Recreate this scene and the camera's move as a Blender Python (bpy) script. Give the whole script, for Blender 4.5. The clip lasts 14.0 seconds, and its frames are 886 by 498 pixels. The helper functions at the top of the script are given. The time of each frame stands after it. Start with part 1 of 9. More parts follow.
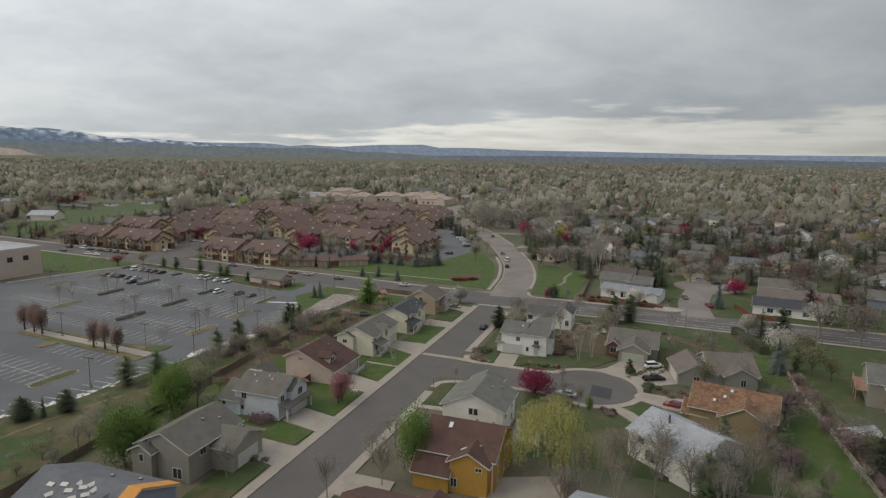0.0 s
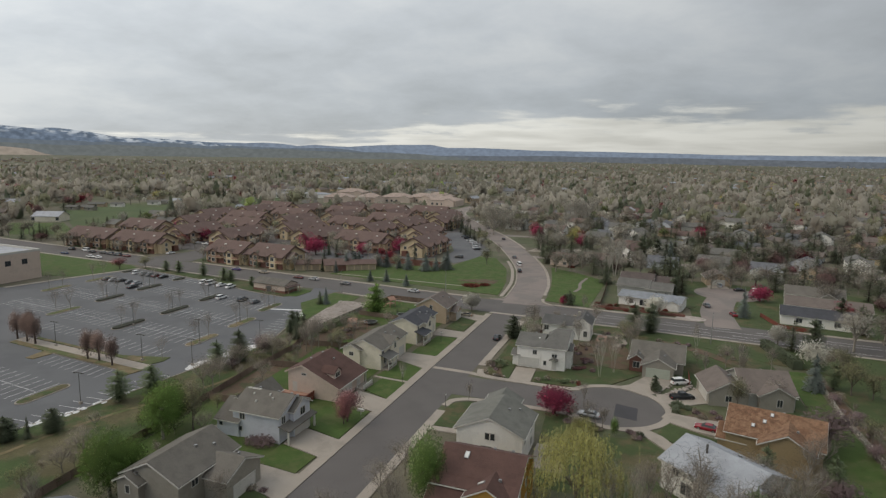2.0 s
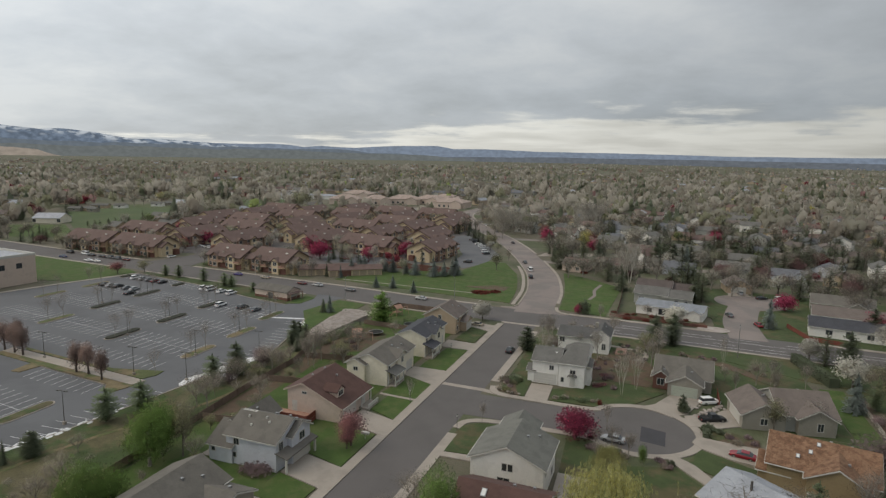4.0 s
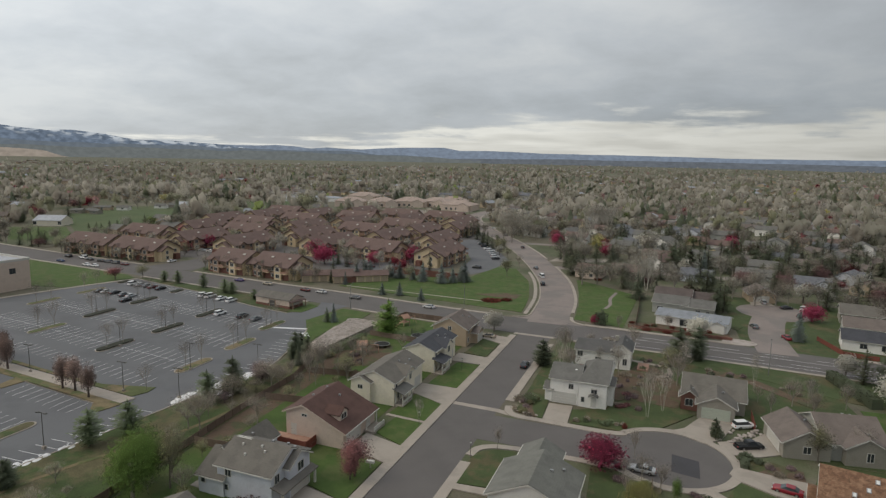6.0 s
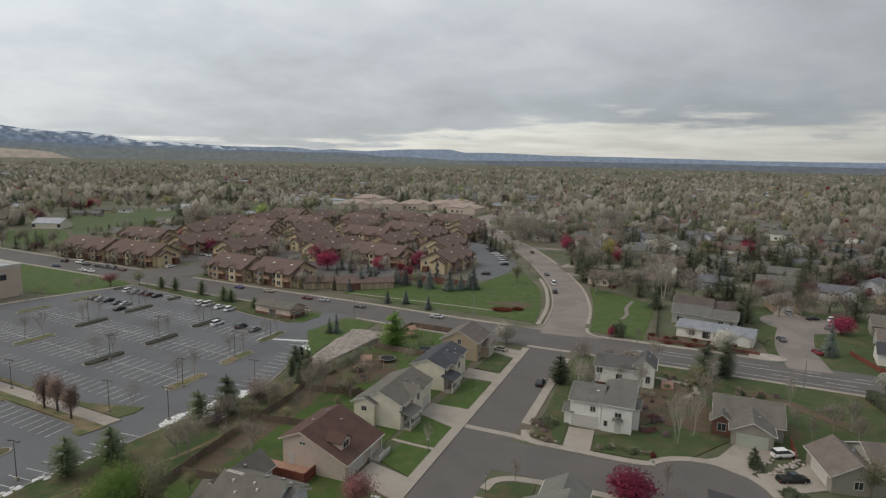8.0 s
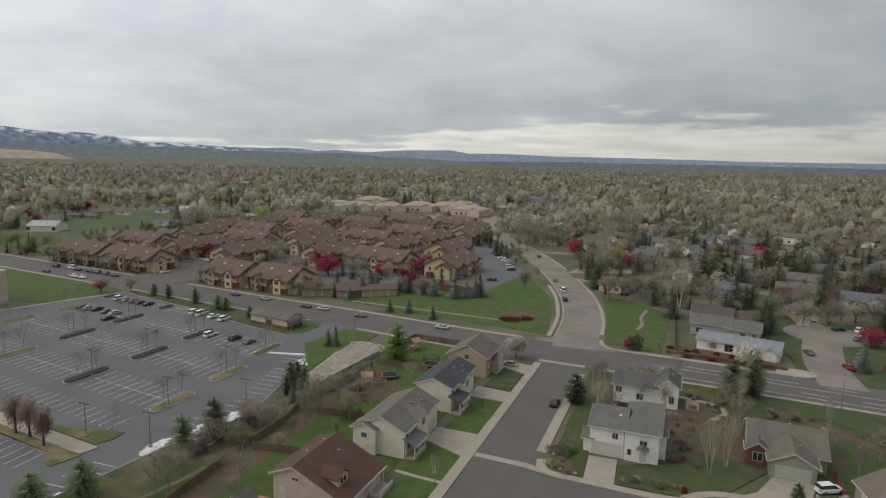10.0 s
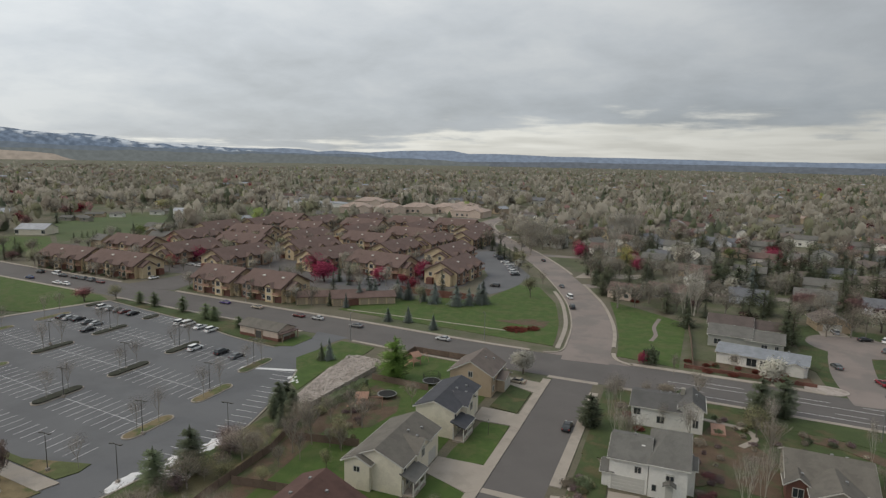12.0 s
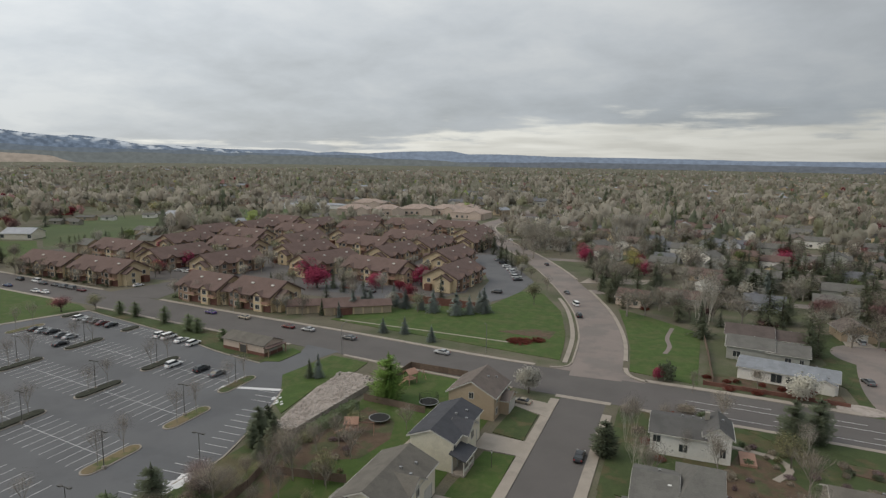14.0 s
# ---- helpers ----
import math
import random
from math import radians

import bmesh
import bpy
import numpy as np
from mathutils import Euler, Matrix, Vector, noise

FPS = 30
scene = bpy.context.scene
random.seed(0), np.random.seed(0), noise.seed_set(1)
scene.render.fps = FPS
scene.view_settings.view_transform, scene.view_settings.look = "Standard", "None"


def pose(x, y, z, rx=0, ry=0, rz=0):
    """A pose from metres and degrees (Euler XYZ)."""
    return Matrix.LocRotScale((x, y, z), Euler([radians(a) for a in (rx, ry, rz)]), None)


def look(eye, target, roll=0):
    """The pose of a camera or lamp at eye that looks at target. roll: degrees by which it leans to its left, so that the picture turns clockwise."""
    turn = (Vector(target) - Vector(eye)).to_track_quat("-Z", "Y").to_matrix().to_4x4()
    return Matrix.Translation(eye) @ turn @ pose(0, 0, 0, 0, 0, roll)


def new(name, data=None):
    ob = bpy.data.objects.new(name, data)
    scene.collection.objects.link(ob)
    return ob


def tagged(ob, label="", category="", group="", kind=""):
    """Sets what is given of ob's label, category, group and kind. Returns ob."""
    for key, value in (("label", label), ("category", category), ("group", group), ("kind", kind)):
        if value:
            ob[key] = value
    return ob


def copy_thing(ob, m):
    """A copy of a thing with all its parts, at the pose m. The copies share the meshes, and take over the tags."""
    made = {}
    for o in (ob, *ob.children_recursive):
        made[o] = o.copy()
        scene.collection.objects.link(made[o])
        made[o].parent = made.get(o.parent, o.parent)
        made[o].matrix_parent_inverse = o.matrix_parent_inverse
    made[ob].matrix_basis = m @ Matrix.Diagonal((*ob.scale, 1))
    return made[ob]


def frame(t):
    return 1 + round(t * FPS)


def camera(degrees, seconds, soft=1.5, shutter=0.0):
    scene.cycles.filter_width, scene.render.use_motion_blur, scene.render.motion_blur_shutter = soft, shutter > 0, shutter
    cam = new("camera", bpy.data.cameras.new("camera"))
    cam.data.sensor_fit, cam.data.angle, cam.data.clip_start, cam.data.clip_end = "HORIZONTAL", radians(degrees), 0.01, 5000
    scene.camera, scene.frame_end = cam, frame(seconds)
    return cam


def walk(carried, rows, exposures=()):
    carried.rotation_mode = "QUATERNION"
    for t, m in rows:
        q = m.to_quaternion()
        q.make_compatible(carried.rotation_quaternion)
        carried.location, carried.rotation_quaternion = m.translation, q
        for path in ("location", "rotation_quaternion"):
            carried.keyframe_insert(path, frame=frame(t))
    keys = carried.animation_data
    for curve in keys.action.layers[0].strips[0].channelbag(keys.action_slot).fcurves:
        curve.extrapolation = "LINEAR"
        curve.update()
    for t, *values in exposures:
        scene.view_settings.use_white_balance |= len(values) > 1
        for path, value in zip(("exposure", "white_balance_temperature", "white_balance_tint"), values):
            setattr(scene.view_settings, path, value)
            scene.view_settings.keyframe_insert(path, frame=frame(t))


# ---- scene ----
cam = camera(72.3, 14.0, 1.3)
PATH = [
    (0, (43.44, -139.35, 49.67), (17.09, -44.11, 34.31), 0.93),
    (0.5, (42.59, -137.33, 49.79), (15.87, -42.20, 34.41), 0.94),
    (1, (41.73, -135.29, 49.90), (14.69, -40.26, 34.50), 0.95),
    (1.5, (40.87, -133.23, 49.98), (13.54, -38.28, 34.59), 0.96),
    (2, (39.99, -131.15, 50.04), (12.41, -36.27, 34.67), 0.98),
    (2.5, (39.10, -129.05, 50.08), (11.28, -34.23, 34.74), 1.00),
    (5, (34.41, -118.25, 50.18), (5.43, -23.73, 35.11), 1.12),
    (5.5, (33.42, -116.06, 50.20), (4.21, -21.60, 35.20), 1.14),
    (6, (32.42, -113.86, 50.24), (2.99, -19.46, 35.30), 1.16),
    (6.5, (31.40, -111.65, 50.28), (1.76, -17.31, 35.41), 1.18),
    (7, (30.38, -109.43, 50.33), (0.54, -15.14, 35.52), 1.20),
    (7.5, (29.36, -107.18, 50.38), (-0.67, -12.94, 35.64), 1.21),
    (8, (28.33, -104.91, 50.44), (-1.86, -10.72, 35.76), 1.22),
    (10.5, (23.33, -92.80, 50.75), (-7.33, 1.27, 36.22), 1.20),
    (11, (22.39, -90.16, 50.78), (-8.30, 3.90, 36.27), 1.18),
    (11.5, (21.47, -87.44, 50.80), (-9.23, 6.62, 36.30), 1.15),
    (12, (20.58, -84.64, 50.81), (-10.12, 9.42, 36.31), 1.12),
    (12.5, (19.73, -81.76, 50.79), (-10.97, 12.30, 36.30), 1.07),
    (13, (18.90, -78.83, 50.76), (-11.80, 15.23, 36.29), 1.02),
    (13.5, (18.10, -75.88, 50.73), (-12.61, 18.19, 36.28), 0.96),
    (14, (17.32, -72.93, 50.69), (-13.44, 21.13, 36.29), 0.89),
]
walk(cam, [(t, look(eye, target, roll)) for t, eye, target, roll in PATH])

# ---- sky and light ----
world = bpy.data.worlds.new("overcast_sky")
scene.world = world
world.use_nodes = True
SUN_AZ, SUN_EL = -112.0, 46.0
EXPOSURE = 0.0


def build_sky():
    nt = world.node_tree
    nt.nodes.clear()
    N = lambda kind: nt.nodes.new("ShaderNode" + kind)
    L = nt.links.new

    def m(op, a, b=None, c=None):
        n = N("Math")
        n.operation = op
        for i, v in enumerate((a, b, c)):
            if v is None:
                continue
            if isinstance(v, (int, float)):
                n.inputs[i].default_value = v
            else:
                L(v, n.inputs[i])
        return n.outputs[0]

    co = N("TexCoord")
    sep = N("SeparateXYZ")
    L(co.outputs["Generated"], sep.inputs[0])
    x, y, z = sep.outputs
    up = m("MAXIMUM", z, 0.0)
    def deck(lift, seed):
        den = m("ADD", up, lift)
        c = N("CombineXYZ")
        L(m("DIVIDE", x, den), c.inputs[0])
        L(m("DIVIDE", y, den), c.inputs[1])
        c.inputs[2].default_value = seed
        return c.outputs[0]

    def clouds(where, scale, detail, rough, dist=0.0):
        n = N("TexNoise")
        n.inputs["Scale"].default_value = scale
        n.inputs["Detail"].default_value = detail
        n.inputs["Roughness"].default_value = rough
        n.inputs["Distortion"].default_value = dist
        L(where, n.inputs["Vector"])
        return n.outputs["Fac"]

    high, flat = deck(0.24, 3.7), deck(0.085, 8.2)
    big = clouds(high, 0.8, 3.0, 0.5)
    small = clouds(high, 2.6, 6.0, 0.58, 0.15)
    wisps = clouds(flat, 1.1, 5.0, 0.55, 0.15)
    mix = m("ADD", m("MULTIPLY", big, 0.55), m("MULTIPLY", small, 0.45))
    ramp = N("ValToRGB")
    e = ramp.color_ramp.elements
    e[0].position, e[0].color = 0.38, (0.425, 0.450, 0.466, 1)
    e[1].position, e[1].color = 0.62, (0.580, 0.602, 0.610, 1)
    mid = e.new(0.50)
    mid.color = (0.495, 0.524, 0.546, 1)
    L(mix, ramp.inputs[0])
    # darker, bluer belly of the deck just above the pale gap
    belly = N("MapRange")
    belly.interpolation_type = "SMOOTHSTEP"
    L(z, belly.inputs["Value"])
    belly.inputs["From Min"].default_value, belly.inputs["From Max"].default_value = 0.15, 0.07
    under = N("MixRGB")
    under.blend_type = "MULTIPLY"
    under.inputs[2].default_value = (0.86, 0.89, 0.93, 1)
    L(m("MULTIPLY", belly.outputs[0], m("MINIMUM", m("MAXIMUM", m("MULTIPLY_ADD", x, 0.9, 0.5), 0.0), 0.6)), under.inputs[0])
    L(ramp.outputs[0], under.inputs[1])
    # pale gap under the deck, low over the horizon, wider away from the mountains
    side = N("MapRange")
    side.interpolation_type = "SMOOTHSTEP"
    L(x, side.inputs["Value"])
    side.inputs["From Min"].default_value, side.inputs["From Max"].default_value = -0.58, -0.12
    side.inputs["To Min"].default_value, side.inputs["To Max"].default_value = 0.052, 0.0
    low = N("MapRange")
    low.interpolation_type = "SMOOTHSTEP"
    wob = m("ADD", m("MULTIPLY", m("SUBTRACT", small, 0.5), 0.06), m("MULTIPLY", m("SUBTRACT", wisps, 0.5), 0.11))
    L(m("ADD", m("ADD", z, side.outputs[0]), wob), low.inputs["Value"])
    low.inputs["From Min"].default_value, low.inputs["From Max"].default_value = 0.076, 0.044
    low.inputs["To Min"].default_value, low.inputs["To Max"].default_value = 0.0, 1.0
    gap = N("MixRGB")
    pale = N("ValToRGB")
    pe = pale.color_ramp.elements
    pe[0].position, pe[0].color = 0.34, (0.70, 0.69, 0.63, 1)
    pe[1].position, pe[1].color = 0.60, (0.90, 0.89, 0.82, 1)
    L(clouds(flat, 0.8, 4.0, 0.5, 0.1), pale.inputs[0])
    L(pale.outputs[0], gap.inputs[2])
    L(m("MULTIPLY", low.outputs[0], 0.85), gap.inputs[0])
    L(under.outputs[0], gap.inputs[1])
    # an overcast sky grows brighter towards the zenith
    # and round the place where the sun stands behind the deck
    dot = N("VectorMath")
    dot.operation = "DOT_PRODUCT"
    L(co.outputs["Generated"], dot.inputs[0])
    dot.inputs[1].default_value = (math.sin(radians(SUN_AZ)) * math.cos(radians(SUN_EL)), math.cos(radians(SUN_AZ)) * math.cos(radians(SUN_EL)), math.sin(radians(SUN_EL)))
    glow = m("POWER", m("MAXIMUM", dot.outputs["Value"], 0.0), 1.5)
    gain = m("ADD", m("ADD", m("ADD", m("ADD", 0.84, m("MULTIPLY", x, -0.26)), m("MULTIPLY", m("MAXIMUM", m("ADD", x, 0.1), 0.0), -0.3)), m("MULTIPLY", m("MINIMUM", up, 0.55), 1.15)), m("MULTIPLY", glow, 0.55))
    vm = N("VectorMath")
    vm.operation = "SCALE"
    L(gap.outputs[0], vm.inputs[0])
    L(gain, vm.inputs["Scale"])
    sky = N("TexSky")
    sky.sky_type = "NISHITA"
    sky.sun_disc = False
    sky.sun_elevation, sky.sun_rotation = radians(SUN_EL), radians(SUN_AZ)
    b1, b2, add, out = N("Background"), N("Background"), N("AddShader"), N("OutputWorld")
    L(sky.outputs[0], b1.inputs[0])
    b1.inputs[1].default_value = 0.006
    L(vm.outputs[0], b2.inputs[0])
    b2.inputs[1].default_value = 0.92
    L(b1.outputs[0], add.inputs[0])
    L(b2.outputs[0], add.inputs[1])
    L(add.outputs[0], out.inputs[0])


build_sky()
scene.view_settings.exposure = EXPOSURE
sun_data = bpy.data.lights.new("sun", "SUN")
sun_data.energy, sun_data.angle, sun_data.color = 1.0, radians(40), (1.0, 0.83, 0.58)
sun = new("sun", sun_data)
_az, _el = radians(SUN_AZ), radians(SUN_EL)
sun.matrix_world = look((math.sin(_az) * math.cos(_el) * 200, math.cos(_az) * math.cos(_el) * 200, math.sin(_el) * 200), (0, 0, 0))

# ---- materials ----
def material(name, rgb, rough=0.85, var=0.25, scale=1.0, fine=12.0, bump=0.0, metal=0.0, tint=0.0, world_space=False, second=None, second_scale=0.05, second_amount=0.5, lap=0.0, spec=0.3, lap_axis=2):
    """Noise at two scales over a base colour; second: patches of another colour; lap: height of siding boards or shingle rows."""
    ma = bpy.data.materials.new(name)
    ma.use_nodes = True
    nt = ma.node_tree
    bs = nt.nodes["Principled BSDF"]
    N = lambda kind: nt.nodes.new("ShaderNode" + kind)
    L = nt.links.new
    if world_space:
        src = N("NewGeometry").outputs["Position"]
    else:
        src = N("TexCoord").outputs["Object"]

    def noise_tex(s, detail=4.0, rough_=0.6):
        n = N("TexNoise")
        n.inputs["Scale"].default_value, n.inputs["Detail"].default_value, n.inputs["Roughness"].default_value = s, detail, rough_
        L(src, n.inputs["Vector"])
        return n.outputs["Fac"]

    a, b = noise_tex(scale), noise_tex(fine, 3.0)
    add = N("Math")
    add.operation = "ADD"
    L(a, add.inputs[0])
    L(b, add.inputs[1])
    value = N("MapRange")
    L(add.outputs[0], value.inputs["Value"])
    value.inputs["From Min"].default_value, value.inputs["From Max"].default_value = 0.6, 1.4
    value.inputs["To Min"].default_value, value.inputs["To Max"].default_value = 1 - var, 1 + var
    col = N("RGB")
    col.outputs[0].default_value = (*rgb, 1)
    c = col.outputs[0]
    if second:
        mx = N("MixRGB")
        mx.inputs[2].default_value = (*second, 1)
        r = N("MapRange")
        r.interpolation_type = "SMOOTHSTEP"
        L(noise_tex(second_scale, 5.0, 0.65), r.inputs["Value"])
        r.inputs["From Min"].default_value, r.inputs["From Max"].default_value = 0.62 - 0.3 * second_amount, 0.74 - 0.3 * second_amount
        L(r.outputs[0], mx.inputs[0])
        L(c, mx.inputs[1])
        c = mx.outputs[0]
    f = value.outputs[0]
    if tint:
        info = N("ObjectInfo")
        t = N("MapRange")
        L(info.outputs["Random"], t.inputs["Value"])
        t.inputs["To Min"].default_value, t.inputs["To Max"].default_value = 1 - tint, 1 + tint
        mu = N("Math")
        mu.operation = "MULTIPLY"
        L(f, mu.inputs[0])
        L(t.outputs[0], mu.inputs[1])
        f = mu.outputs[0]
    sc = N("VectorMath")
    sc.operation = "SCALE"
    L(c, sc.inputs[0])
    L(f, sc.inputs["Scale"])
    L(sc.outputs[0], bs.inputs["Base Color"])
    bs.inputs["Roughness"].default_value, bs.inputs["Metallic"].default_value = rough, metal
    bs.inputs["Specular IOR Level"].default_value = spec
    h = None
    if lap:
        s = N("SeparateXYZ")
        L(src, s.inputs[0])
        mo = N("Math")
        mo.operation = "FRACT"
        dv = N("Math")
        dv.operation = "DIVIDE"
        L(s.outputs[lap_axis], dv.inputs[0])
        dv.inputs[1].default_value = lap
        L(dv.outputs[0], mo.inputs[0])
        h = mo.outputs[0]
        strength, dist = 0.9, 0.03
    elif bump:
        h = b
        strength, dist = bump, 0.05
    if h:
        bp = N("Bump")
        bp.inputs["Strength"].default_value, bp.inputs["Distance"].default_value = strength, dist
        L(h, bp.inputs["Height"])
        L(bp.outputs[0], bs.inputs["Normal"])
    return ma


def leaf_material(name, rgb, var=0.35, dark=None, scale=0.09, thin=0.42, clear=0.0):
    """Foliage: every leaf a little different, every tree a little different, some light passing through."""
    ma = bpy.data.materials.new(name)
    ma.use_nodes = True
    nt = ma.node_tree
    bs = nt.nodes["Principled BSDF"]
    N = lambda kind: nt.nodes.new("ShaderNode" + kind)
    L = nt.links.new
    geo, info = N("NewGeometry"), N("ObjectInfo")
    n = N("TexNoise")
    n.inputs["Scale"].default_value, n.inputs["Detail"].default_value = scale, 2.0
    L(geo.outputs["Position"], n.inputs["Vector"])
    s = N("Math")
    s.operation = "MULTIPLY_ADD"
    L(geo.outputs["Random Per Island"], s.inputs[0])
    s.inputs[1].default_value, s.inputs[2].default_value = var, 1 - var * 0.5
    o = N("Math")
    o.operation = "MULTIPLY_ADD"
    L(info.outputs["Random"], o.inputs[0])
    o.inputs[1].default_value, o.inputs[2].default_value = 0.4, 0.8
    mu = N("Math")
    mu.operation = "MULTIPLY"
    L(s.outputs[0], mu.inputs[0])
    L(o.outputs[0], mu.inputs[1])
    mx = N("MixRGB")
    mx.inputs[1].default_value = (*rgb, 1)
    mx.inputs[2].default_value = (*(dark or [v * 0.72 for v in rgb]), 1)
    r = N("MapRange")
    L(n.outputs["Fac"], r.inputs["Value"])
    r.inputs["From Min"].default_value, r.inputs["From Max"].default_value = 0.4, 0.62
    L(r.outputs[0], mx.inputs[0])
    sc = N("VectorMath")
    sc.operation = "SCALE"
    L(mx.outputs[0], sc.inputs[0])
    L(mu.outputs[0], sc.inputs["Scale"])
    di, tr, mxs = N("BsdfDiffuse"), N("BsdfTranslucent"), N("MixShader")
    L(sc.outputs[0], di.inputs["Color"])
    L(sc.outputs[0], tr.inputs["Color"])
    mxs.inputs[0].default_value = thin
    L(di.outputs[0], mxs.inputs[1])
    L(tr.outputs[0], mxs.inputs[2])
    out = mxs.outputs[0]
    if clear:
        # bare twigs: part of every clump is gaps
        gaps, tp = N("MixShader"), N("BsdfTransparent")
        gaps.inputs[0].default_value = clear
        L(out, gaps.inputs[1])
        L(tp.outputs[0], gaps.inputs[2])
        out = gaps.outputs[0]
    L(out, nt.nodes["Material Output"].inputs["Surface"])
    nt.nodes.remove(bs)
    return ma


M = {}
M["asphalt_street"] = material("asphalt_street", (0.110, 0.101, 0.098), 0.9, 0.14, 0.12, 9.0, 0.3, world_space=True, second=(0.104, 0.096, 0.093), second_scale=0.09, second_amount=0.5)
M["asphalt_lot"] = material("asphalt_lot", (0.119, 0.121, 0.128), 0.9, 0.14, 0.06, 7.0, 0.3, world_space=True, second=(0.106, 0.108, 0.115), second_scale=0.05, second_amount=0.5)
M["asphalt_patch"] = material("asphalt_patch", (0.052, 0.051, 0.056), 0.9, 0.15, 0.5, 9.0, 0.3, world_space=True)
M["asphalt_old"] = material("asphalt_old", (0.212, 0.180, 0.166), 0.92, 0.14, 0.1, 8.0, 0.3, world_space=True, second=(0.175, 0.155, 0.145), second_scale=0.07)
M["concrete"] = material("concrete", (0.305, 0.270, 0.234), 0.9, 0.12, 0.3, 6.0, 0.2, world_space=True, second=(0.265, 0.235, 0.205), second_scale=0.2, second_amount=0.4)
M["lawn"] = material("lawn", (0.052, 0.072, 0.027), 0.95, 0.35, 0.35, 9.0, 0.8, world_space=True, second=(0.088, 0.078, 0.040), second_scale=0.12, second_amount=0.42)
M["lawn_green"] = material("lawn_green", (0.056, 0.092, 0.022), 0.95, 0.3, 0.4, 9.0, 0.8, world_space=True, second=(0.070, 0.090, 0.030), second_scale=0.2)
M["meadow"] = material("meadow", (0.050, 0.074, 0.025), 0.95, 0.5, 0.35, 6.0, 0.8, world_space=True, second=(0.094, 0.084, 0.044), second_scale=0.11, second_amount=0.62)
M["field"] = material("field", (0.066, 0.092, 0.036), 0.95, 0.25, 0.03, 1.0, 0.3, world_space=True, second=(0.088, 0.100, 0.048), second_scale=0.01)
M["ground"] = material("ground", (0.122, 0.110, 0.080), 0.95, 0.4, 0.05, 3.0, 0.6, world_space=True, second=(0.082, 0.092, 0.050), second_scale=0.03, second_amount=0.55)
M["mulch"] = material("mulch", (0.105, 0.072, 0.050), 0.95, 0.4, 0.6, 9.0, 0.8, world_space=True, second=(0.075, 0.080, 0.040), second_scale=0.25, second_amount=0.5)
M["island_dry"] = material("island_dry", (0.165, 0.130, 0.075), 0.95, 0.35, 0.5, 9.0, 0.8, world_space=True, second=(0.085, 0.100, 0.040), second_scale=0.15, second_amount=0.6)
M["hedge_soil"] = material("hedge_soil", (0.034, 0.036, 0.025), 0.95, 0.4, 0.6, 9.0, 0.8, world_space=True)
M["rock_pale"] = material("rock_pale", (0.345, 0.305, 0.278), 0.9, 0.2, 0.6, 5.0, 0.9, world_space=True, second=(0.270, 0.235, 0.212), second_scale=0.5)
M["line_paint"] = material("line_paint", (0.55, 0.55, 0.55), 0.7, 0.3, 0.7, 9.0, world_space=True)
M["snow"] = material("snow", (0.60, 0.60, 0.61), 0.7, 0.2, 0.8, 5.0, 0.4, world_space=True)
M["trim_white"] = material("trim_white", (0.50, 0.485, 0.45), 0.5, 0.06, 0.8, 8.0)
M["shake_orange"] = material("shake_orange", (0.205, 0.120, 0.074), 0.92, 0.45, 1.6, 5.0, 0.6, second=(0.150, 0.082, 0.050), second_scale=0.9, second_amount=0.55, lap=0.18)
M["glass"] = material("glass", (0.035, 0.04, 0.045), 0.08, 0.2, 0.5, 3.0, spec=0.6)
M["metal_grey"] = material("metal_grey", (0.30, 0.30, 0.30), 0.45, 0.1, 1.0, 9.0, metal=0.7)
M["metal_dark"] = material("metal_dark", (0.09, 0.085, 0.08), 0.5, 0.1, 1.0, 9.0, metal=0.3)
M["fence_wood"] = material("fence_wood", (0.150, 0.110, 0.086), 0.9, 0.3, 0.5, 6.0, tint=0.15)
M["deck_wood"] = material("deck_wood", (0.33, 0.20, 0.15), 0.85, 0.2, 0.6, 6.0)
M["deck_red"] = material("deck_red", (0.17, 0.055, 0.040), 0.85, 0.2, 0.6, 6.0)
M["brick_wall"] = material("brick_wall", (0.165, 0.080, 0.062), 0.9, 0.3, 0.5, 6.0, lap=0.2)
M["bark"] = material("bark", (0.13, 0.115, 0.095), 0.95, 0.3, 1.0, 9.0, 0.5)
M["bark_pale"] = material("bark_pale", (0.40, 0.375, 0.33), 0.95, 0.3, 1.0, 9.0, 0.5)
M["bark_mid"] = material("bark_mid", (0.235, 0.210, 0.180), 0.95, 0.3, 1.0, 9.0, 0.5)
M["bark_dark"] = material("bark_dark", (0.07, 0.055, 0.048), 0.95, 0.3, 1.0, 9.0, 0.5)
M["rubber"] = material("rubber", (0.02, 0.02, 0.02), 0.85, 0.2)
M["chrome"] = material("chrome", (0.5, 0.5, 0.5), 0.25, 0.05, metal=0.9)
M["lamp_red"] = material("lamp_red", (0.25, 0.02, 0.02), 0.3, 0.05)
M["lamp_clear"] = material("lamp_clear", (0.6, 0.6, 0.58), 0.2, 0.05)
M["sheathing"] = material("sheathing", (0.52, 0.25, 0.07), 0.85, 0.15, 0.6, 6.0)
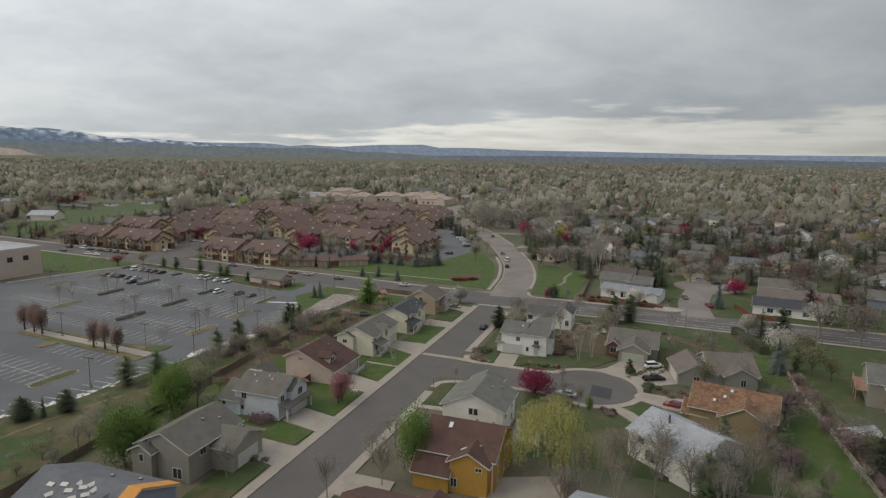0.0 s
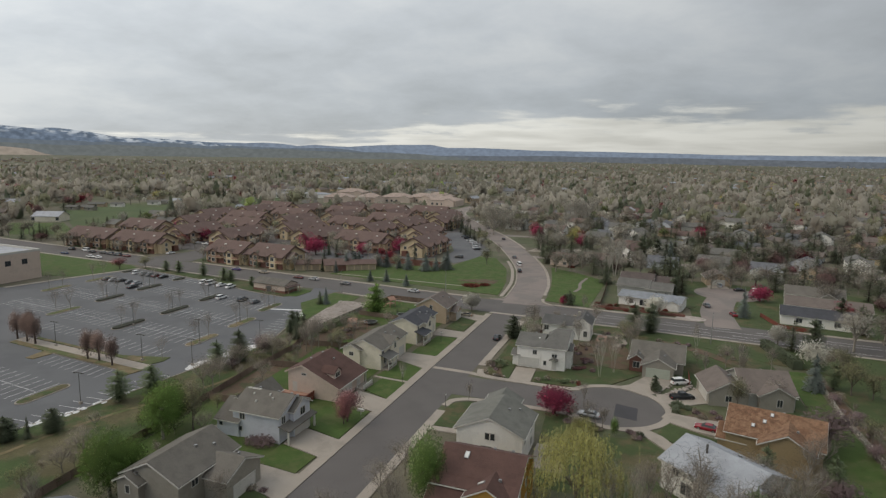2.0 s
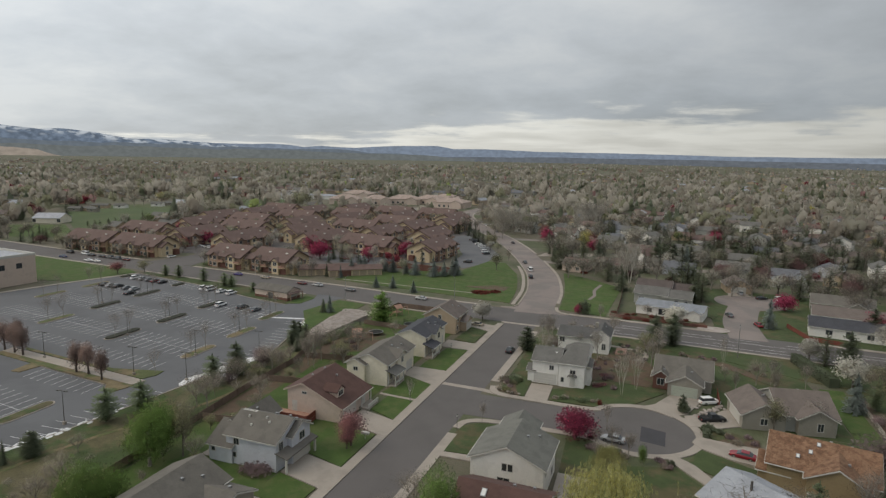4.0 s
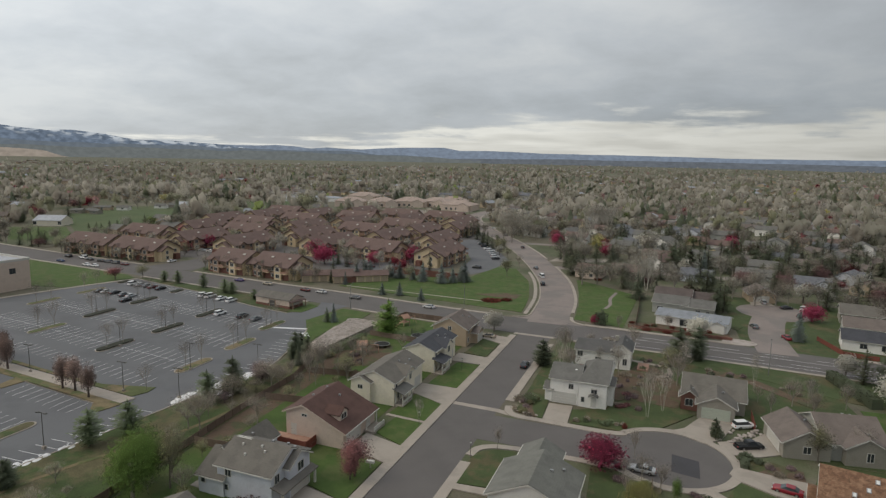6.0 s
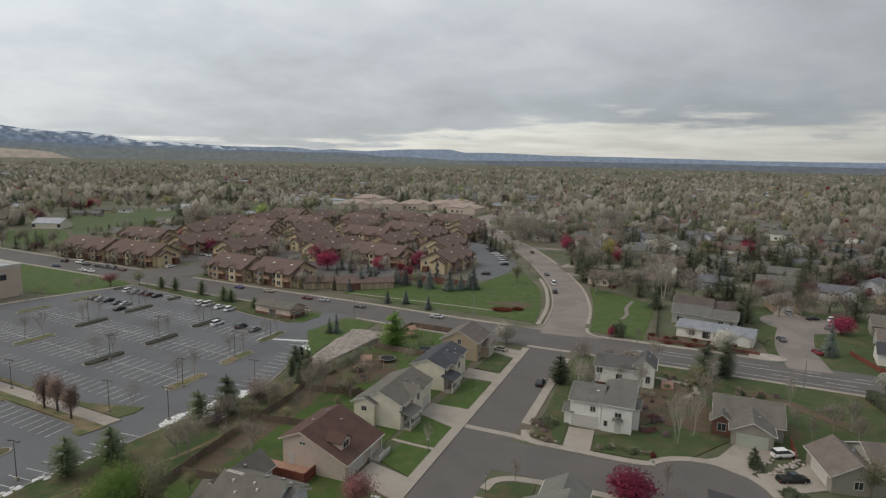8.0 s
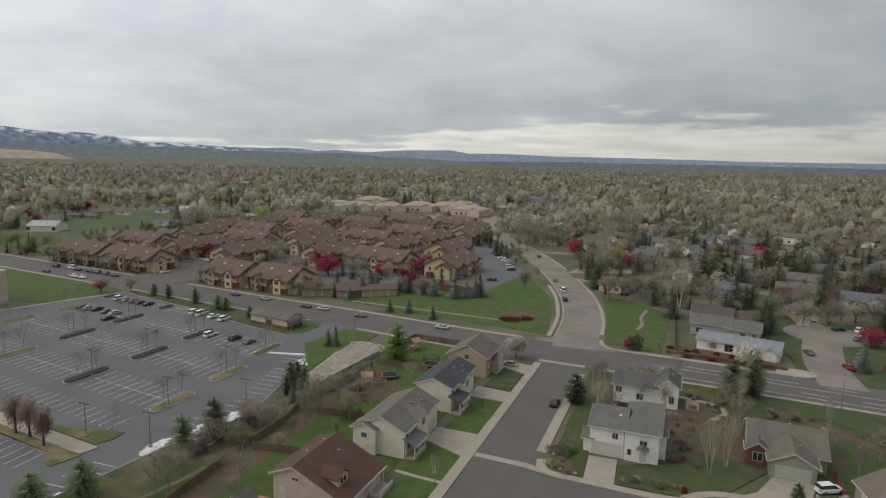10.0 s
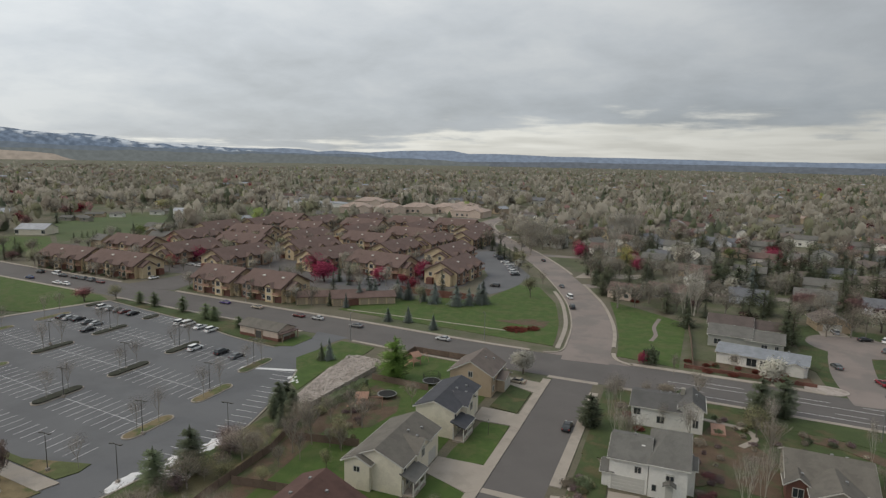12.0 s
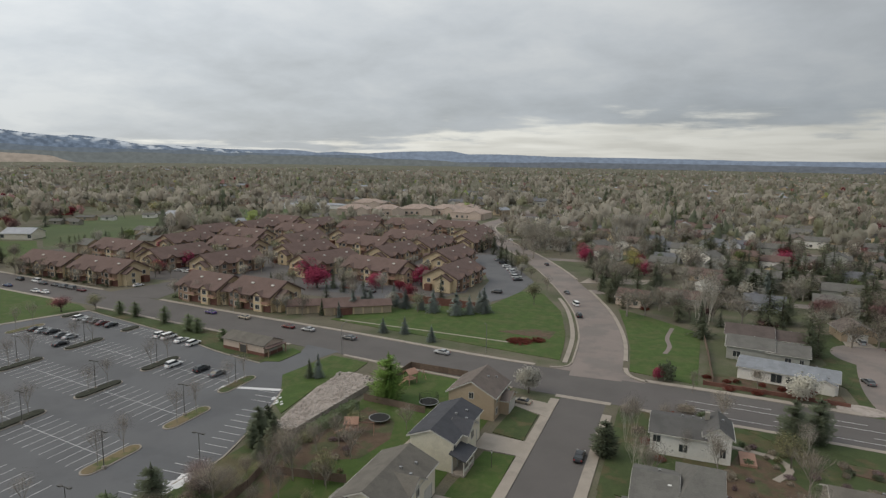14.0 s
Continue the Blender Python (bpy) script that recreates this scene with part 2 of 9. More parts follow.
ROOFS = dict(grey=(0.134, 0.130, 0.121), tan=(0.138, 0.127, 0.112), brown=(0.098, 0.056, 0.048), darkblue=(0.062, 0.064, 0.074), pale=(0.30, 0.315, 0.345), umber=(0.140, 0.096, 0.085), bluegrey=(0.135, 0.140, 0.155), steel=(0.225, 0.240, 0.265), white=(0.36, 0.37, 0.40), clay=(0.345, 0.275, 0.238), taupe=(0.150, 0.125, 0.112), dusk=(0.100, 0.080, 0.074), charcoal=(0.096, 0.094, 0.092), sage=(0.150, 0.150, 0.135))
for _k, _v in ROOFS.items():
    M["roof_" + _k] = material("roof_" + _k, _v, 0.92, 0.22, 0.35, 7.0, 0.5, second=[u * 0.88 for u in _v], second_scale=0.5, second_amount=0.5, lap=0.16)
WALLS = dict(white=(0.76, 0.74, 0.70), cream=(0.70, 0.65, 0.54), pink=(0.56, 0.46, 0.39), grey=(0.36, 0.36, 0.33), greige=(0.30, 0.28, 0.24), tan=(0.42, 0.33, 0.24), ochre=(0.45, 0.26, 0.06), ochre_dull=(0.29, 0.22, 0.125), blue=(0.55, 0.57, 0.62), slate=(0.24, 0.27, 0.33), sand=(0.58, 0.47, 0.31), stucco=(0.38, 0.31, 0.23), apricot=(0.58, 0.47, 0.31), russet=(0.31, 0.215, 0.155), mint=(0.42, 0.45, 0.38), red=(0.26, 0.05, 0.05))
for _k, _v in WALLS.items():
    M["wall_" + _k] = material("wall_" + _k, _v, 0.8, 0.10, 0.35, 5.0, second=[u * 0.88 for u in _v], second_scale=0.35, second_amount=0.4, lap=0.2)
LEAVES = dict(green=(0.172, 0.262, 0.074), olive=(0.290, 0.285, 0.165), budding=(0.400, 0.350, 0.285), twig=(0.350, 0.308, 0.262), crimson=(0.400, 0.075, 0.140), blossom=(0.62, 0.60, 0.53), willow=(0.375, 0.360, 0.150), conifer=(0.165, 0.190, 0.128), bluespruce=(0.220, 0.255, 0.235), plum=(0.330, 0.160, 0.160), rust=(0.350, 0.255, 0.220), pinegreen=(0.215, 0.262, 0.155), purple=(0.310, 0.232, 0.235), redbush=(0.205, 0.072, 0.056))
LOOSE = dict(olive=0.4, budding=0.58, twig=0.5, plum=0.45, rust=0.62, purple=0.55, green=0.4, willow=0.5, crimson=0.3, conifer=0.25, pinegreen=0.3, bluespruce=0.2)
for _k, _v in LEAVES.items():
    M["leaf_" + _k] = leaf_material("leaf_" + _k, _v, 0.3, clear=LOOSE.get(_k, 0.0))
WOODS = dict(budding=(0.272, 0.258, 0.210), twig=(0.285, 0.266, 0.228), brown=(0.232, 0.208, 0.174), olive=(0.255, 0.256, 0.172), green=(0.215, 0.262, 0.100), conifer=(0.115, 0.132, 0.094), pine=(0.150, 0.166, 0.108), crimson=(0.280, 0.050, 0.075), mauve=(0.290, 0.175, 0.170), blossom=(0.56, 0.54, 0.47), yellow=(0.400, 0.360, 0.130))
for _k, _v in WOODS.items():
    # far_ copies are lightened: the haze of distance is put into their colour
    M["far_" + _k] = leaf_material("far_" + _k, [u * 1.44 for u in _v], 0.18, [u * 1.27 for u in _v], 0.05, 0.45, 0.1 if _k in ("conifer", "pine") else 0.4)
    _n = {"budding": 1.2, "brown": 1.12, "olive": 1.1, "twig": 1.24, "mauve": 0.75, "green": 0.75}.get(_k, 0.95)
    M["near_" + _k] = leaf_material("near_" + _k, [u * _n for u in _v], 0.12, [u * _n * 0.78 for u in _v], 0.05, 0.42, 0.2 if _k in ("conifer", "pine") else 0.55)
PAINTS = dict(white=(0.72, 0.72, 0.72), black=(0.015, 0.016, 0.018), silver=(0.36, 0.37, 0.38), red=(0.22, 0.015, 0.025), blue=(0.03, 0.05, 0.12), grey=(0.11, 0.115, 0.12), maroon=(0.10, 0.018, 0.02), purple=(0.06, 0.045, 0.16), beige=(0.33, 0.29, 0.23))
for _k, _v in PAINTS.items():
    M["paint_" + _k] = material("paint_" + _k, _v, 0.25, 0.05, 0.5, 4.0, metal=0.1, spec=0.5)

# ---- builders ----
def mesh_of(name, verts, faces, mat, smooth=False):
    me = bpy.data.meshes.new(name)
    me.from_pydata(verts, [], faces)
    if mat:
        me.materials.append(mat)
    if smooth:
        me.polygons.foreach_set("use_smooth", [True] * len(me.polygons))
    me.update()
    return me


def part(name, bm, mat, parent, label=""):
    """Links a bmesh (or a ready mesh) as one object under a thing or a part."""
    if isinstance(bm, bpy.types.Mesh):
        me = bm
    else:
        me = bpy.data.meshes.new(name)
        bm.to_mesh(me)
        bm.free()
        me.materials.append(mat)
    ob = new(name, me)
    ob.parent = parent
    if label:
        tagged(ob, label)
    return ob


def thing(name, m, label, category, group="", kind=""):
    ob = new(name)
    ob.matrix_world = m
    return tagged(ob, label, category, group, kind)


def add_box(bm, x0, y0, z0, x1, y1, z1):
    v = [bm.verts.new(p) for p in ((x0, y0, z0), (x1, y0, z0), (x1, y1, z0), (x0, y1, z0), (x0, y0, z1), (x1, y0, z1), (x1, y1, z1), (x0, y1, z1))]
    for f in ((0, 3, 2, 1), (4, 5, 6, 7), (0, 1, 5, 4), (1, 2, 6, 5), (2, 3, 7, 6), (3, 0, 4, 7)):
        bm.faces.new([v[i] for i in f])


def box(x0, y0, z0, x1, y1, z1):
    bm = bmesh.new()
    add_box(bm, x0, y0, z0, x1, y1, z1)
    return bm


def add_prism(bm, base, top):
    """A closed solid between two rings of the same length."""
    a, b = [bm.verts.new(p) for p in base], [bm.verts.new(p) for p in top]
    n = len(a)
    bm.faces.new(a[::-1])
    bm.faces.new(b)
    for i in range(n):
        bm.faces.new((a[i], a[(i + 1) % n], b[(i + 1) % n], b[i]))


def slab(name, pts, z0, z1, mat, label="", category="", kind="structure", parent=None):
    """A flat slab with the outline pts between two heights."""
    area = sum(p[0] * q[1] - q[0] * p[1] for p, q in zip(pts, pts[1:] + pts[:1]))
    if area < 0:
        pts = pts[::-1]
    bm = bmesh.new()
    add_prism(bm, [(x, y, z0) for x, y in pts], [(x, y, z1) for x, y in pts])
    me = bpy.data.meshes.new(name)
    bm.to_mesh(me)
    bm.free()
    me.materials.append(mat)
    ob = new(name, me)
    ob.parent = parent
    if not parent:
        tagged(ob, label, category, "", kind)
    return ob


def smooth_line(pts, step=4.0):
    """A Catmull-Rom line through pts."""
    p = [Vector(q) for q in pts]
    p = [p[0] * 2 - p[1]] + p + [p[-1] * 2 - p[-2]]
    out = []
    for i in range(1, len(p) - 2):
        n = max(1, int((p[i + 1] - p[i]).length / step))
        for k in range(n):
            t = k / n
            out.append(0.5 * (2 * p[i] + (p[i + 1] - p[i - 1]) * t + (2 * p[i - 1] - 5 * p[i] + 4 * p[i + 1] - p[i + 2]) * t * t + (3 * p[i] - p[i - 1] - 3 * p[i + 1] + p[i + 2]) * t ** 3))
    return out + [p[-2]]


def offset_line(line, d):
    """The line moved d to its left."""
    out = []
    for i, p in enumerate(line):
        a, b = line[max(i - 1, 0)], line[min(i + 1, len(line) - 1)]
        t = (b - a).normalized()
        out.append(Vector((p.x - t.y * d, p.y + t.x * d)))
    return out


def ribbon(name, line, d0, d1, z0, z1, mat, label="", category="", kind="structure", parent=None):
    """A strip between two offsets of a line, as a solid."""
    a, b = offset_line(line, d0), offset_line(line, d1)
    verts, faces = [], []
    for p, q in zip(a, b):
        verts += [(p.x, p.y, z0), (q.x, q.y, z0), (q.x, q.y, z1), (p.x, p.y, z1)]
    n = len(a)
    for i in range(n - 1):
        k = 4 * i
        for j in range(4):
            faces.append((k + j, k + (j + 1) % 4, k + 4 + (j + 1) % 4, k + 4 + j))
    faces += [(0, 1, 2, 3), (4 * n - 4, 4 * n - 1, 4 * n - 2, 4 * n - 3)]
    me = mesh_of(name, verts, faces, mat)
    bm = bmesh.new()
    bm.from_mesh(me)
    bmesh.ops.recalc_face_normals(bm, faces=bm.faces)
    bm.to_mesh(me)
    bm.free()
    ob = new(name, me)
    ob.parent = parent
    if not parent:
        tagged(ob, label, category, "", kind)
    return ob


# -- houses --
def gable_wall(w, d, eave, rise, axis):
    """A block with a pointed wall at both ends of its ridge. axis: the way of the ridge."""
    bm = bmesh.new()
    if axis == "x":
        ring = [(-d / 2, 0), (d / 2, 0), (d / 2, eave), (0, eave + rise), (-d / 2, eave)]
        add_prism(bm, [(-w / 2, y, z) for y, z in ring], [(w / 2, y, z) for y, z in ring])
    else:
        ring = [(-w / 2, 0), (w / 2, 0), (w / 2, eave), (0, eave + rise), (-w / 2, eave)]
        add_prism(bm, [(x, -d / 2, z) for x, z in ring], [(x, d / 2, z) for x, z in ring])
    bmesh.ops.recalc_face_normals(bm, faces=bm.faces)
    return bm


def gable_roof(w, d, eave, rise, axis, over=0.45, thick=0.16):
    bm = bmesh.new()
    L, S = (w, d) if axis == "x" else (d, w)
    half = S / 2
    k = rise / half
    e = half + over
    top, low = eave + rise + 0.06, eave - over * k + 0.06
    ring = [(-e, low), (0, top), (e, low), (e, low + thick), (0, top + thick * 1.1), (-e, low + thick)]
    hl = L / 2 + over * 0.8
    if axis == "x":
        add_prism(bm, [(-hl, y, z) for y, z in ring], [(hl, y, z) for y, z in ring])
    else:
        add_prism(bm, [(x, -hl, z) for x, z in ring], [(x, hl, z) for x, z in ring])
    bmesh.ops.recalc_face_normals(bm, faces=bm.faces)
    return bm


def gable_fascia(ob, move, w, d, eave, rise, axis, over=0.45, mat=None):
    """White boards along the rakes, and gutters, each a part."""
    L, S = (w, d) if axis == "x" else (d, w)
    half = S / 2
    k = rise / half
    e, hl = half + over + 0.03, L / 2 + over * 0.8
    top, low = eave + rise + 0.05, eave - over * k + 0.05

    def put(name, ring, a, b):
        bm = bmesh.new()
        if axis == "x":
            add_prism(bm, [(a, y, z) for y, z in ring], [(b, y, z) for y, z in ring])
        else:
            add_prism(bm, [(x, a, z) for x, z in ring], [(x, b, z) for x, z in ring])
        bmesh.ops.recalc_face_normals(bm, faces=bm.faces)
        part(name, bm, mat or M["trim_white"], ob).matrix_local = move

    rake = [(-e, low - 0.13), (0, top - 0.13), (e, low - 0.13), (e, low + 0.09), (0, top + 0.09), (-e, low + 0.09)]
    put("rake_board", rake, -hl - 0.05, -hl + 0.02)
    put("rake_board", rake, hl - 0.02, hl + 0.05)
    for s in (-1, 1):
        put("gutter", [(s * e, low - 0.06), (s * (e + 0.09), low - 0.06), (s * (e + 0.09), low + 0.09), (s * e, low + 0.09)], -hl, hl)


def hip_roof(w, d, eave, rise, over=0.5, thick=0.2):
    bm = bmesh.new()
    x, y = w / 2 + over, d / 2 + over
    r = max(w, d) / 2 - min(w, d) / 2
    rid = [(-r, 0), (r, 0)] if w >= d else [(0, -r), (0, r)]
    lo = [bm.verts.new((sx * x, sy * y, eave - 0.12)) for sx, sy in ((-1, -1), (1, -1), (1, 1), (-1, 1))]
    up = [bm.verts.new((sx * x, sy * y, eave - 0.12 + thick)) for sx, sy in ((-1, -1), (1, -1), (1, 1), (-1, 1))]
    t = [bm.verts.new((*p, eave + rise + 0.1)) for p in rid]
    bm.faces.new(lo[::-1])
    for i in range(4):
        bm.faces.new((lo[i], lo[(i + 1) % 4], up[(i + 1) % 4], up[i]))
    if w >= d:
        fs = ((up[0], up[1], t[1], t[0]), (up[1], up[2], t[1]), (up[2], up[3], t[0], t[1]), (up[3], up[0], t[0]))
    else:
        fs = ((up[0], up[1], t[0]), (up[1], up[2], t[1], t[0]), (up[2], up[3], t[1]), (up[3], up[0], t[0], t[1]))
    for f in fs:
        bm.faces.new(f)
    return bm


def half_hip_roof(w, d, eave, rise, over=0.45, thick=0.18):
    """A ridge along x: hipped at the west end, a gable at the east end."""
    bm = bmesh.new()
    x, y = w / 2 + over, d / 2 + over
    lo = [bm.verts.new((sx * x, sy * y, eave - 0.15)) for sx, sy in ((-1, -1), (1, -1), (1, 1), (-1, 1))]
    up = [bm.verts.new((sx * x, sy * y, eave - 0.15 + thick)) for sx, sy in ((-1, -1), (1, -1), (1, 1), (-1, 1))]
    a, b = bm.verts.new((-x + w * 0.55, 0, eave + rise)), bm.verts.new((x, 0, eave + rise))
    bm.faces.new(lo[::-1])
    for i in range(4):
        bm.faces.new((lo[i], lo[(i + 1) % 4], up[(i + 1) % 4], up[i]))
    for f in ((up[0], up[1], b, a), (up[1], up[2], b), (up[2], up[3], a, b), (up[3], up[0], a)):
        bm.faces.new(f)
    return bm


SIDES = {"S": (0, -1), "N": (0, 1), "E": (1, 0), "W": (-1, 0)}


def on_side(side, cx, cy, w, d, u, z):
    """A pose on a block's outer wall, u along it to the right as seen from outside, x along the wall, y outward."""
    nx, ny = SIDES[side]
    px, py = cx + nx * w / 2 - ny * u, cy + ny * d / 2 + nx * u
    turn = {"S": 180, "N": 0, "E": -90, "W": 90}[side]
    return pose(px, py, z, 0, 0, turn)


def window(parent, m, w, h, cols=2, frame_mat=None):
    f = bmesh.new()
    b = 0.09
    add_box(f, -w / 2 - b, -0.02, -b, w / 2 + b, 0.07, 0)
    add_box(f, -w / 2 - b, -0.02, h, w / 2 + b, 0.07, h + b)
    add_box(f, -w / 2 - b, -0.02, 0, -w / 2, 0.07, h)
    add_box(f, w / 2, -0.02, 0, w / 2 + b, 0.07, h)
    for c in range(1, cols):
        x = -w / 2 + w * c / cols
        add_box(f, x - 0.035, -0.02, 0, x + 0.035, 0.06, h)
    ob = part("window", f, frame_mat or M["trim_white"], parent)
    ob.matrix_local = m
    part("pane", box(-w / 2, -0.01, 0, w / 2, 0.03, h), M["glass"], ob)
    return ob


def plain_window(parent, m, w, h, cache={}):
    """A far window: frame and glass in one small mesh."""
    if (w, h) not in cache:
        bm = bmesh.new()
        add_box(bm, -w / 2 - 0.16, -0.02, -0.16, w / 2 + 0.16, 0.07, h + 0.16)
        for x0, x1 in ((-w / 2, -0.04), (0.04, w / 2)):
            add_box(bm, x0, 0.07, 0, x1, 0.08, h)
        me = bpy.data.meshes.new("window")
        bm.to_mesh(me)
        bm.free()
        me.materials.append(M["trim_white"])
        me.materials.append(M["glass"])
        for i, f in enumerate(me.polygons):
            f.material_index = int(i >= 6)
        cache[w, h] = me
    ob = part("window", cache[w, h], None, parent)
    ob.matrix_local = m
    return ob


def garage_door(parent, m, w, h, mat):
    bm = bmesh.new()
    rows, cols = 4, max(2, round(w / 1.2))
    add_box(bm, -w / 2 - 0.12, -0.02, 0, -w / 2, 0.08, h + 0.12)
    add_box(bm, w / 2, -0.02, 0, w / 2 + 0.12, 0.08, h + 0.12)
    add_box(bm, -w / 2, -0.02, h, w / 2, 0.08, h + 0.12)
    for r in range(rows):
        z0, z1 = h * r / rows + 0.015, h * (r + 1) / rows - 0.015
        add_box(bm, -w / 2, -0.02, z0, w / 2, 0.02, z1)
        for c in range(cols):
            x0, x1 = -w / 2 + w * c / cols + 0.09, -w / 2 + w * (c + 1) / cols - 0.09
            add_box(bm, x0, 0.02, z0 + 0.09, x1, 0.045, z1 - 0.09)
    ob = part("garage_door", bm, mat, parent, "panelled sectional garage door")
    ob.matrix_local = m
    return ob


def front_door(parent, m, mat):
    bm = bmesh.new()
    add_box(bm, -0.55, -0.02, 0, 0.55, 0.04, 2.1)
    add_box(bm, -0.33, 0.04, 0.2, -0.05, 0.07, 0.9)
    add_box(bm, 0.05, 0.04, 0.2, 0.33, 0.07, 0.9)
    add_box(bm, -0.33, 0.04, 1.1, -0.05, 0.07, 1.9)
    add_box(bm, 0.05, 0.04, 1.1, 0.33, 0.07, 1.9)
    ob = part("door", bm, mat, parent)
    ob.matrix_local = m
    part("door_handle", box(0.38, 0.04, 0.95, 0.44, 0.1, 1.1), M["chrome"], ob)
    return ob


def house(label, x, y, rot, blocks, wall, roof, openings=(), fascia=True, extras=None, category="house", name="house", group="", trim=""):
    """blocks: (cx, cy, w, d, eave, rise, axis) with axis x, y or hip; openings: (block, side, kind, u, z, w, h)."""
    ob = thing(name, pose(x, y, 0.0, 0, 0, rot), label, category, group)
    for i, (cx, cy, w, d, eave, rise, axis) in enumerate(blocks):
        wm = M["wall_" + (wall[i] if isinstance(wall, (list, tuple)) else wall)] if not (isinstance(wall, (list, tuple)) and wall[i] == "brick") else M["brick_wall"]
        rm = M["shake_orange"] if roof == "shake" else M["roof_" + (roof[i] if isinstance(roof, (list, tuple)) else roof)]
        move = pose(cx, cy, 0)
        if axis == "half_hip":
            wl = part("wall", box(-w / 2, -d / 2, -0.02, w / 2, d / 2, eave), wm, ob)
            rf = part("roof", half_hip_roof(w, d, eave, rise), rm, ob)
            bm = bmesh.new()
            add_prism(bm, [(w / 2 + 0.44, -d / 2, eave - 0.05), (w / 2 + 0.44, d / 2, eave - 0.05), (w / 2 + 0.44, 0, eave + rise - 0.12)], [(w / 2 + 0.48, -d / 2, eave - 0.05), (w / 2 + 0.48, d / 2, eave - 0.05), (w / 2 + 0.48, 0, eave + rise - 0.12)])
            part("gable_wall", bm, wm, ob).matrix_local = move
            part("gutter", box(-w / 2 - 0.45, -d / 2 - 0.55, eave - 0.16, w / 2 + 0.45, -d / 2 - 0.45, eave + 0.02), M["trim_white"], ob).matrix_local = move
        elif axis == "hip":
            wl = part("wall", box(-w / 2, -d / 2, -0.02, w / 2, d / 2, eave), wm, ob)
            rf = part("roof", hip_roof(w, d, eave, rise), rm, ob)
        else:
            wl = part("wall", gable_wall(w, d, eave, rise, axis), wm, ob)
            rf = part("roof", gable_roof(w, d, eave, rise, axis), rm, ob)
            if fascia:
                gable_fascia(ob, move, w, d, eave, rise, axis, mat=M[trim] if trim else None)
        wl.matrix_local = rf.matrix_local = move
        # vents and a flue on the roof
        if axis in ("x", "y") and fascia:
            half = (d if axis == "x" else w) / 2
            for k in range(2 if w * d > 60 else 1):
                off, q = (0.35 + 0.25 * k) * half, (0.15 + 0.4 * k) * (w if axis == "x" else d) / 2
                zz = eave + rise * (1 - off / half) + 0.2
                px, py = (q, off) if axis == "x" else (off, q)
                vb = part("vent", box(-0.2, -0.2, -0.1, 0.2, 0.2, 0.32), M["metal_grey"], ob)
                vb.matrix_local = pose(cx + px, cy + py, zz)
    for b, side, kind, u, z, w_, h_ in openings:
        cx, cy, w, d, *_ = blocks[b]
        m = on_side(side, cx, cy, w, d, u, z)
        if kind == "win":
            if fascia:
                window(ob, m, w_, h_, 2 if w_ > 0.8 else 1)
            else:
                plain_window(ob, m, w_, h_)
        elif kind == "garage":
            garage_door(ob, m, w_, h_, M["trim_white"])
        elif kind == "garage_mint":
            garage_door(ob, m, w_, h_, M["wall_mint"])
        elif kind == "door":
            front_door(ob, m, M["trim_white"])
    if extras:
        extras(ob)
    return ob


def skylight(parent, x, y, z, rx=0, ry=0, w=0.7, l=1.2):
    bm = bmesh.new()
    add_box(bm, -w / 2, -l / 2, 0, w / 2, l / 2, 0.12)
    ob = part("skylight", bm, M["metal_grey"], parent)
    ob.matrix_local = pose(x, y, z, rx, ry)
    part("pane", box(-w / 2 + 0.1, -l / 2 + 0.1, 0.12, w / 2 - 0.1, l / 2 - 0.1, 0.14), M["lamp_clear"], ob)


def rail_fence(name, pts, h, mat, label, solid=True, step=2.4, category="fence"):
    """Posts with boards or rails between them."""
    ob = thing(name, pose(pts[0][0], pts[0][1], 0), label, category)
    p0 = Vector(pts[0])
    for a, b in zip(pts, pts[1:]):
        a, b = Vector(a), Vector(b)
        n = max(1, int((b - a).length / step))
        t = (b - a) / n
        ang = math.degrees(math.atan2(t.y, t.x))
        for i in range(n):
            q = a + t * i - p0
            po = part("post", box(-0.06, -0.06, 0, 0.06, 0.06, h + 0.08), mat, ob)
            po.matrix_local = pose(q.x, q.y, 0, 0, 0, ang)
            bm = bmesh.new()
            if solid:
                k = 8
                ring = []
                for j in range(k):
                    ring += [(t.length * j / k, 0.05), (t.length * j / k + 0.02, 0.075), (t.length * (j + 1) / k - 0.02, 0.075)]
                ring += [(t.length, 0.05), (t.length, 0.03), (0, 0.03)]
                add_prism(bm, [(px, py, 0.05) for px, py in ring][::-1], [(px, py, h) for px, py in ring][::-1])
            else:
                for z in (0.35, 0.75):
                    part("rail", box(0, -0.02, z, t.length, 0.03, z + 0.11), mat, ob).matrix_local = pose(q.x, q.y, 0, 0, 0, ang)
                add_box(bm, 0, -0.02, 1.12, t.length, 0.03, 1.23)
            bo = part("board_panel" if solid else "rail", bm, mat, ob)
            bo.matrix_local = pose(q.x, q.y, 0, 0, 0, ang)
    return ob

# -- trees --
def tube(verts, faces, a, b, ra, rb, n=5):
    a, b = Vector(a), Vector(b)
    t = (b - a).normalized()
    u = t.orthogonal().normalized()
    v = t.cross(u)
    k = len(verts)
    for p, r in ((a, ra), (b, rb)):
        for i in range(n):
            w = 2 * math.pi * i / n
            verts.append(p + (u * math.cos(w) + v * math.sin(w)) * r)
    for i in range(n):
        faces.append((k + i, k + (i + 1) % n, k + n + (i + 1) % n, k + n + i))


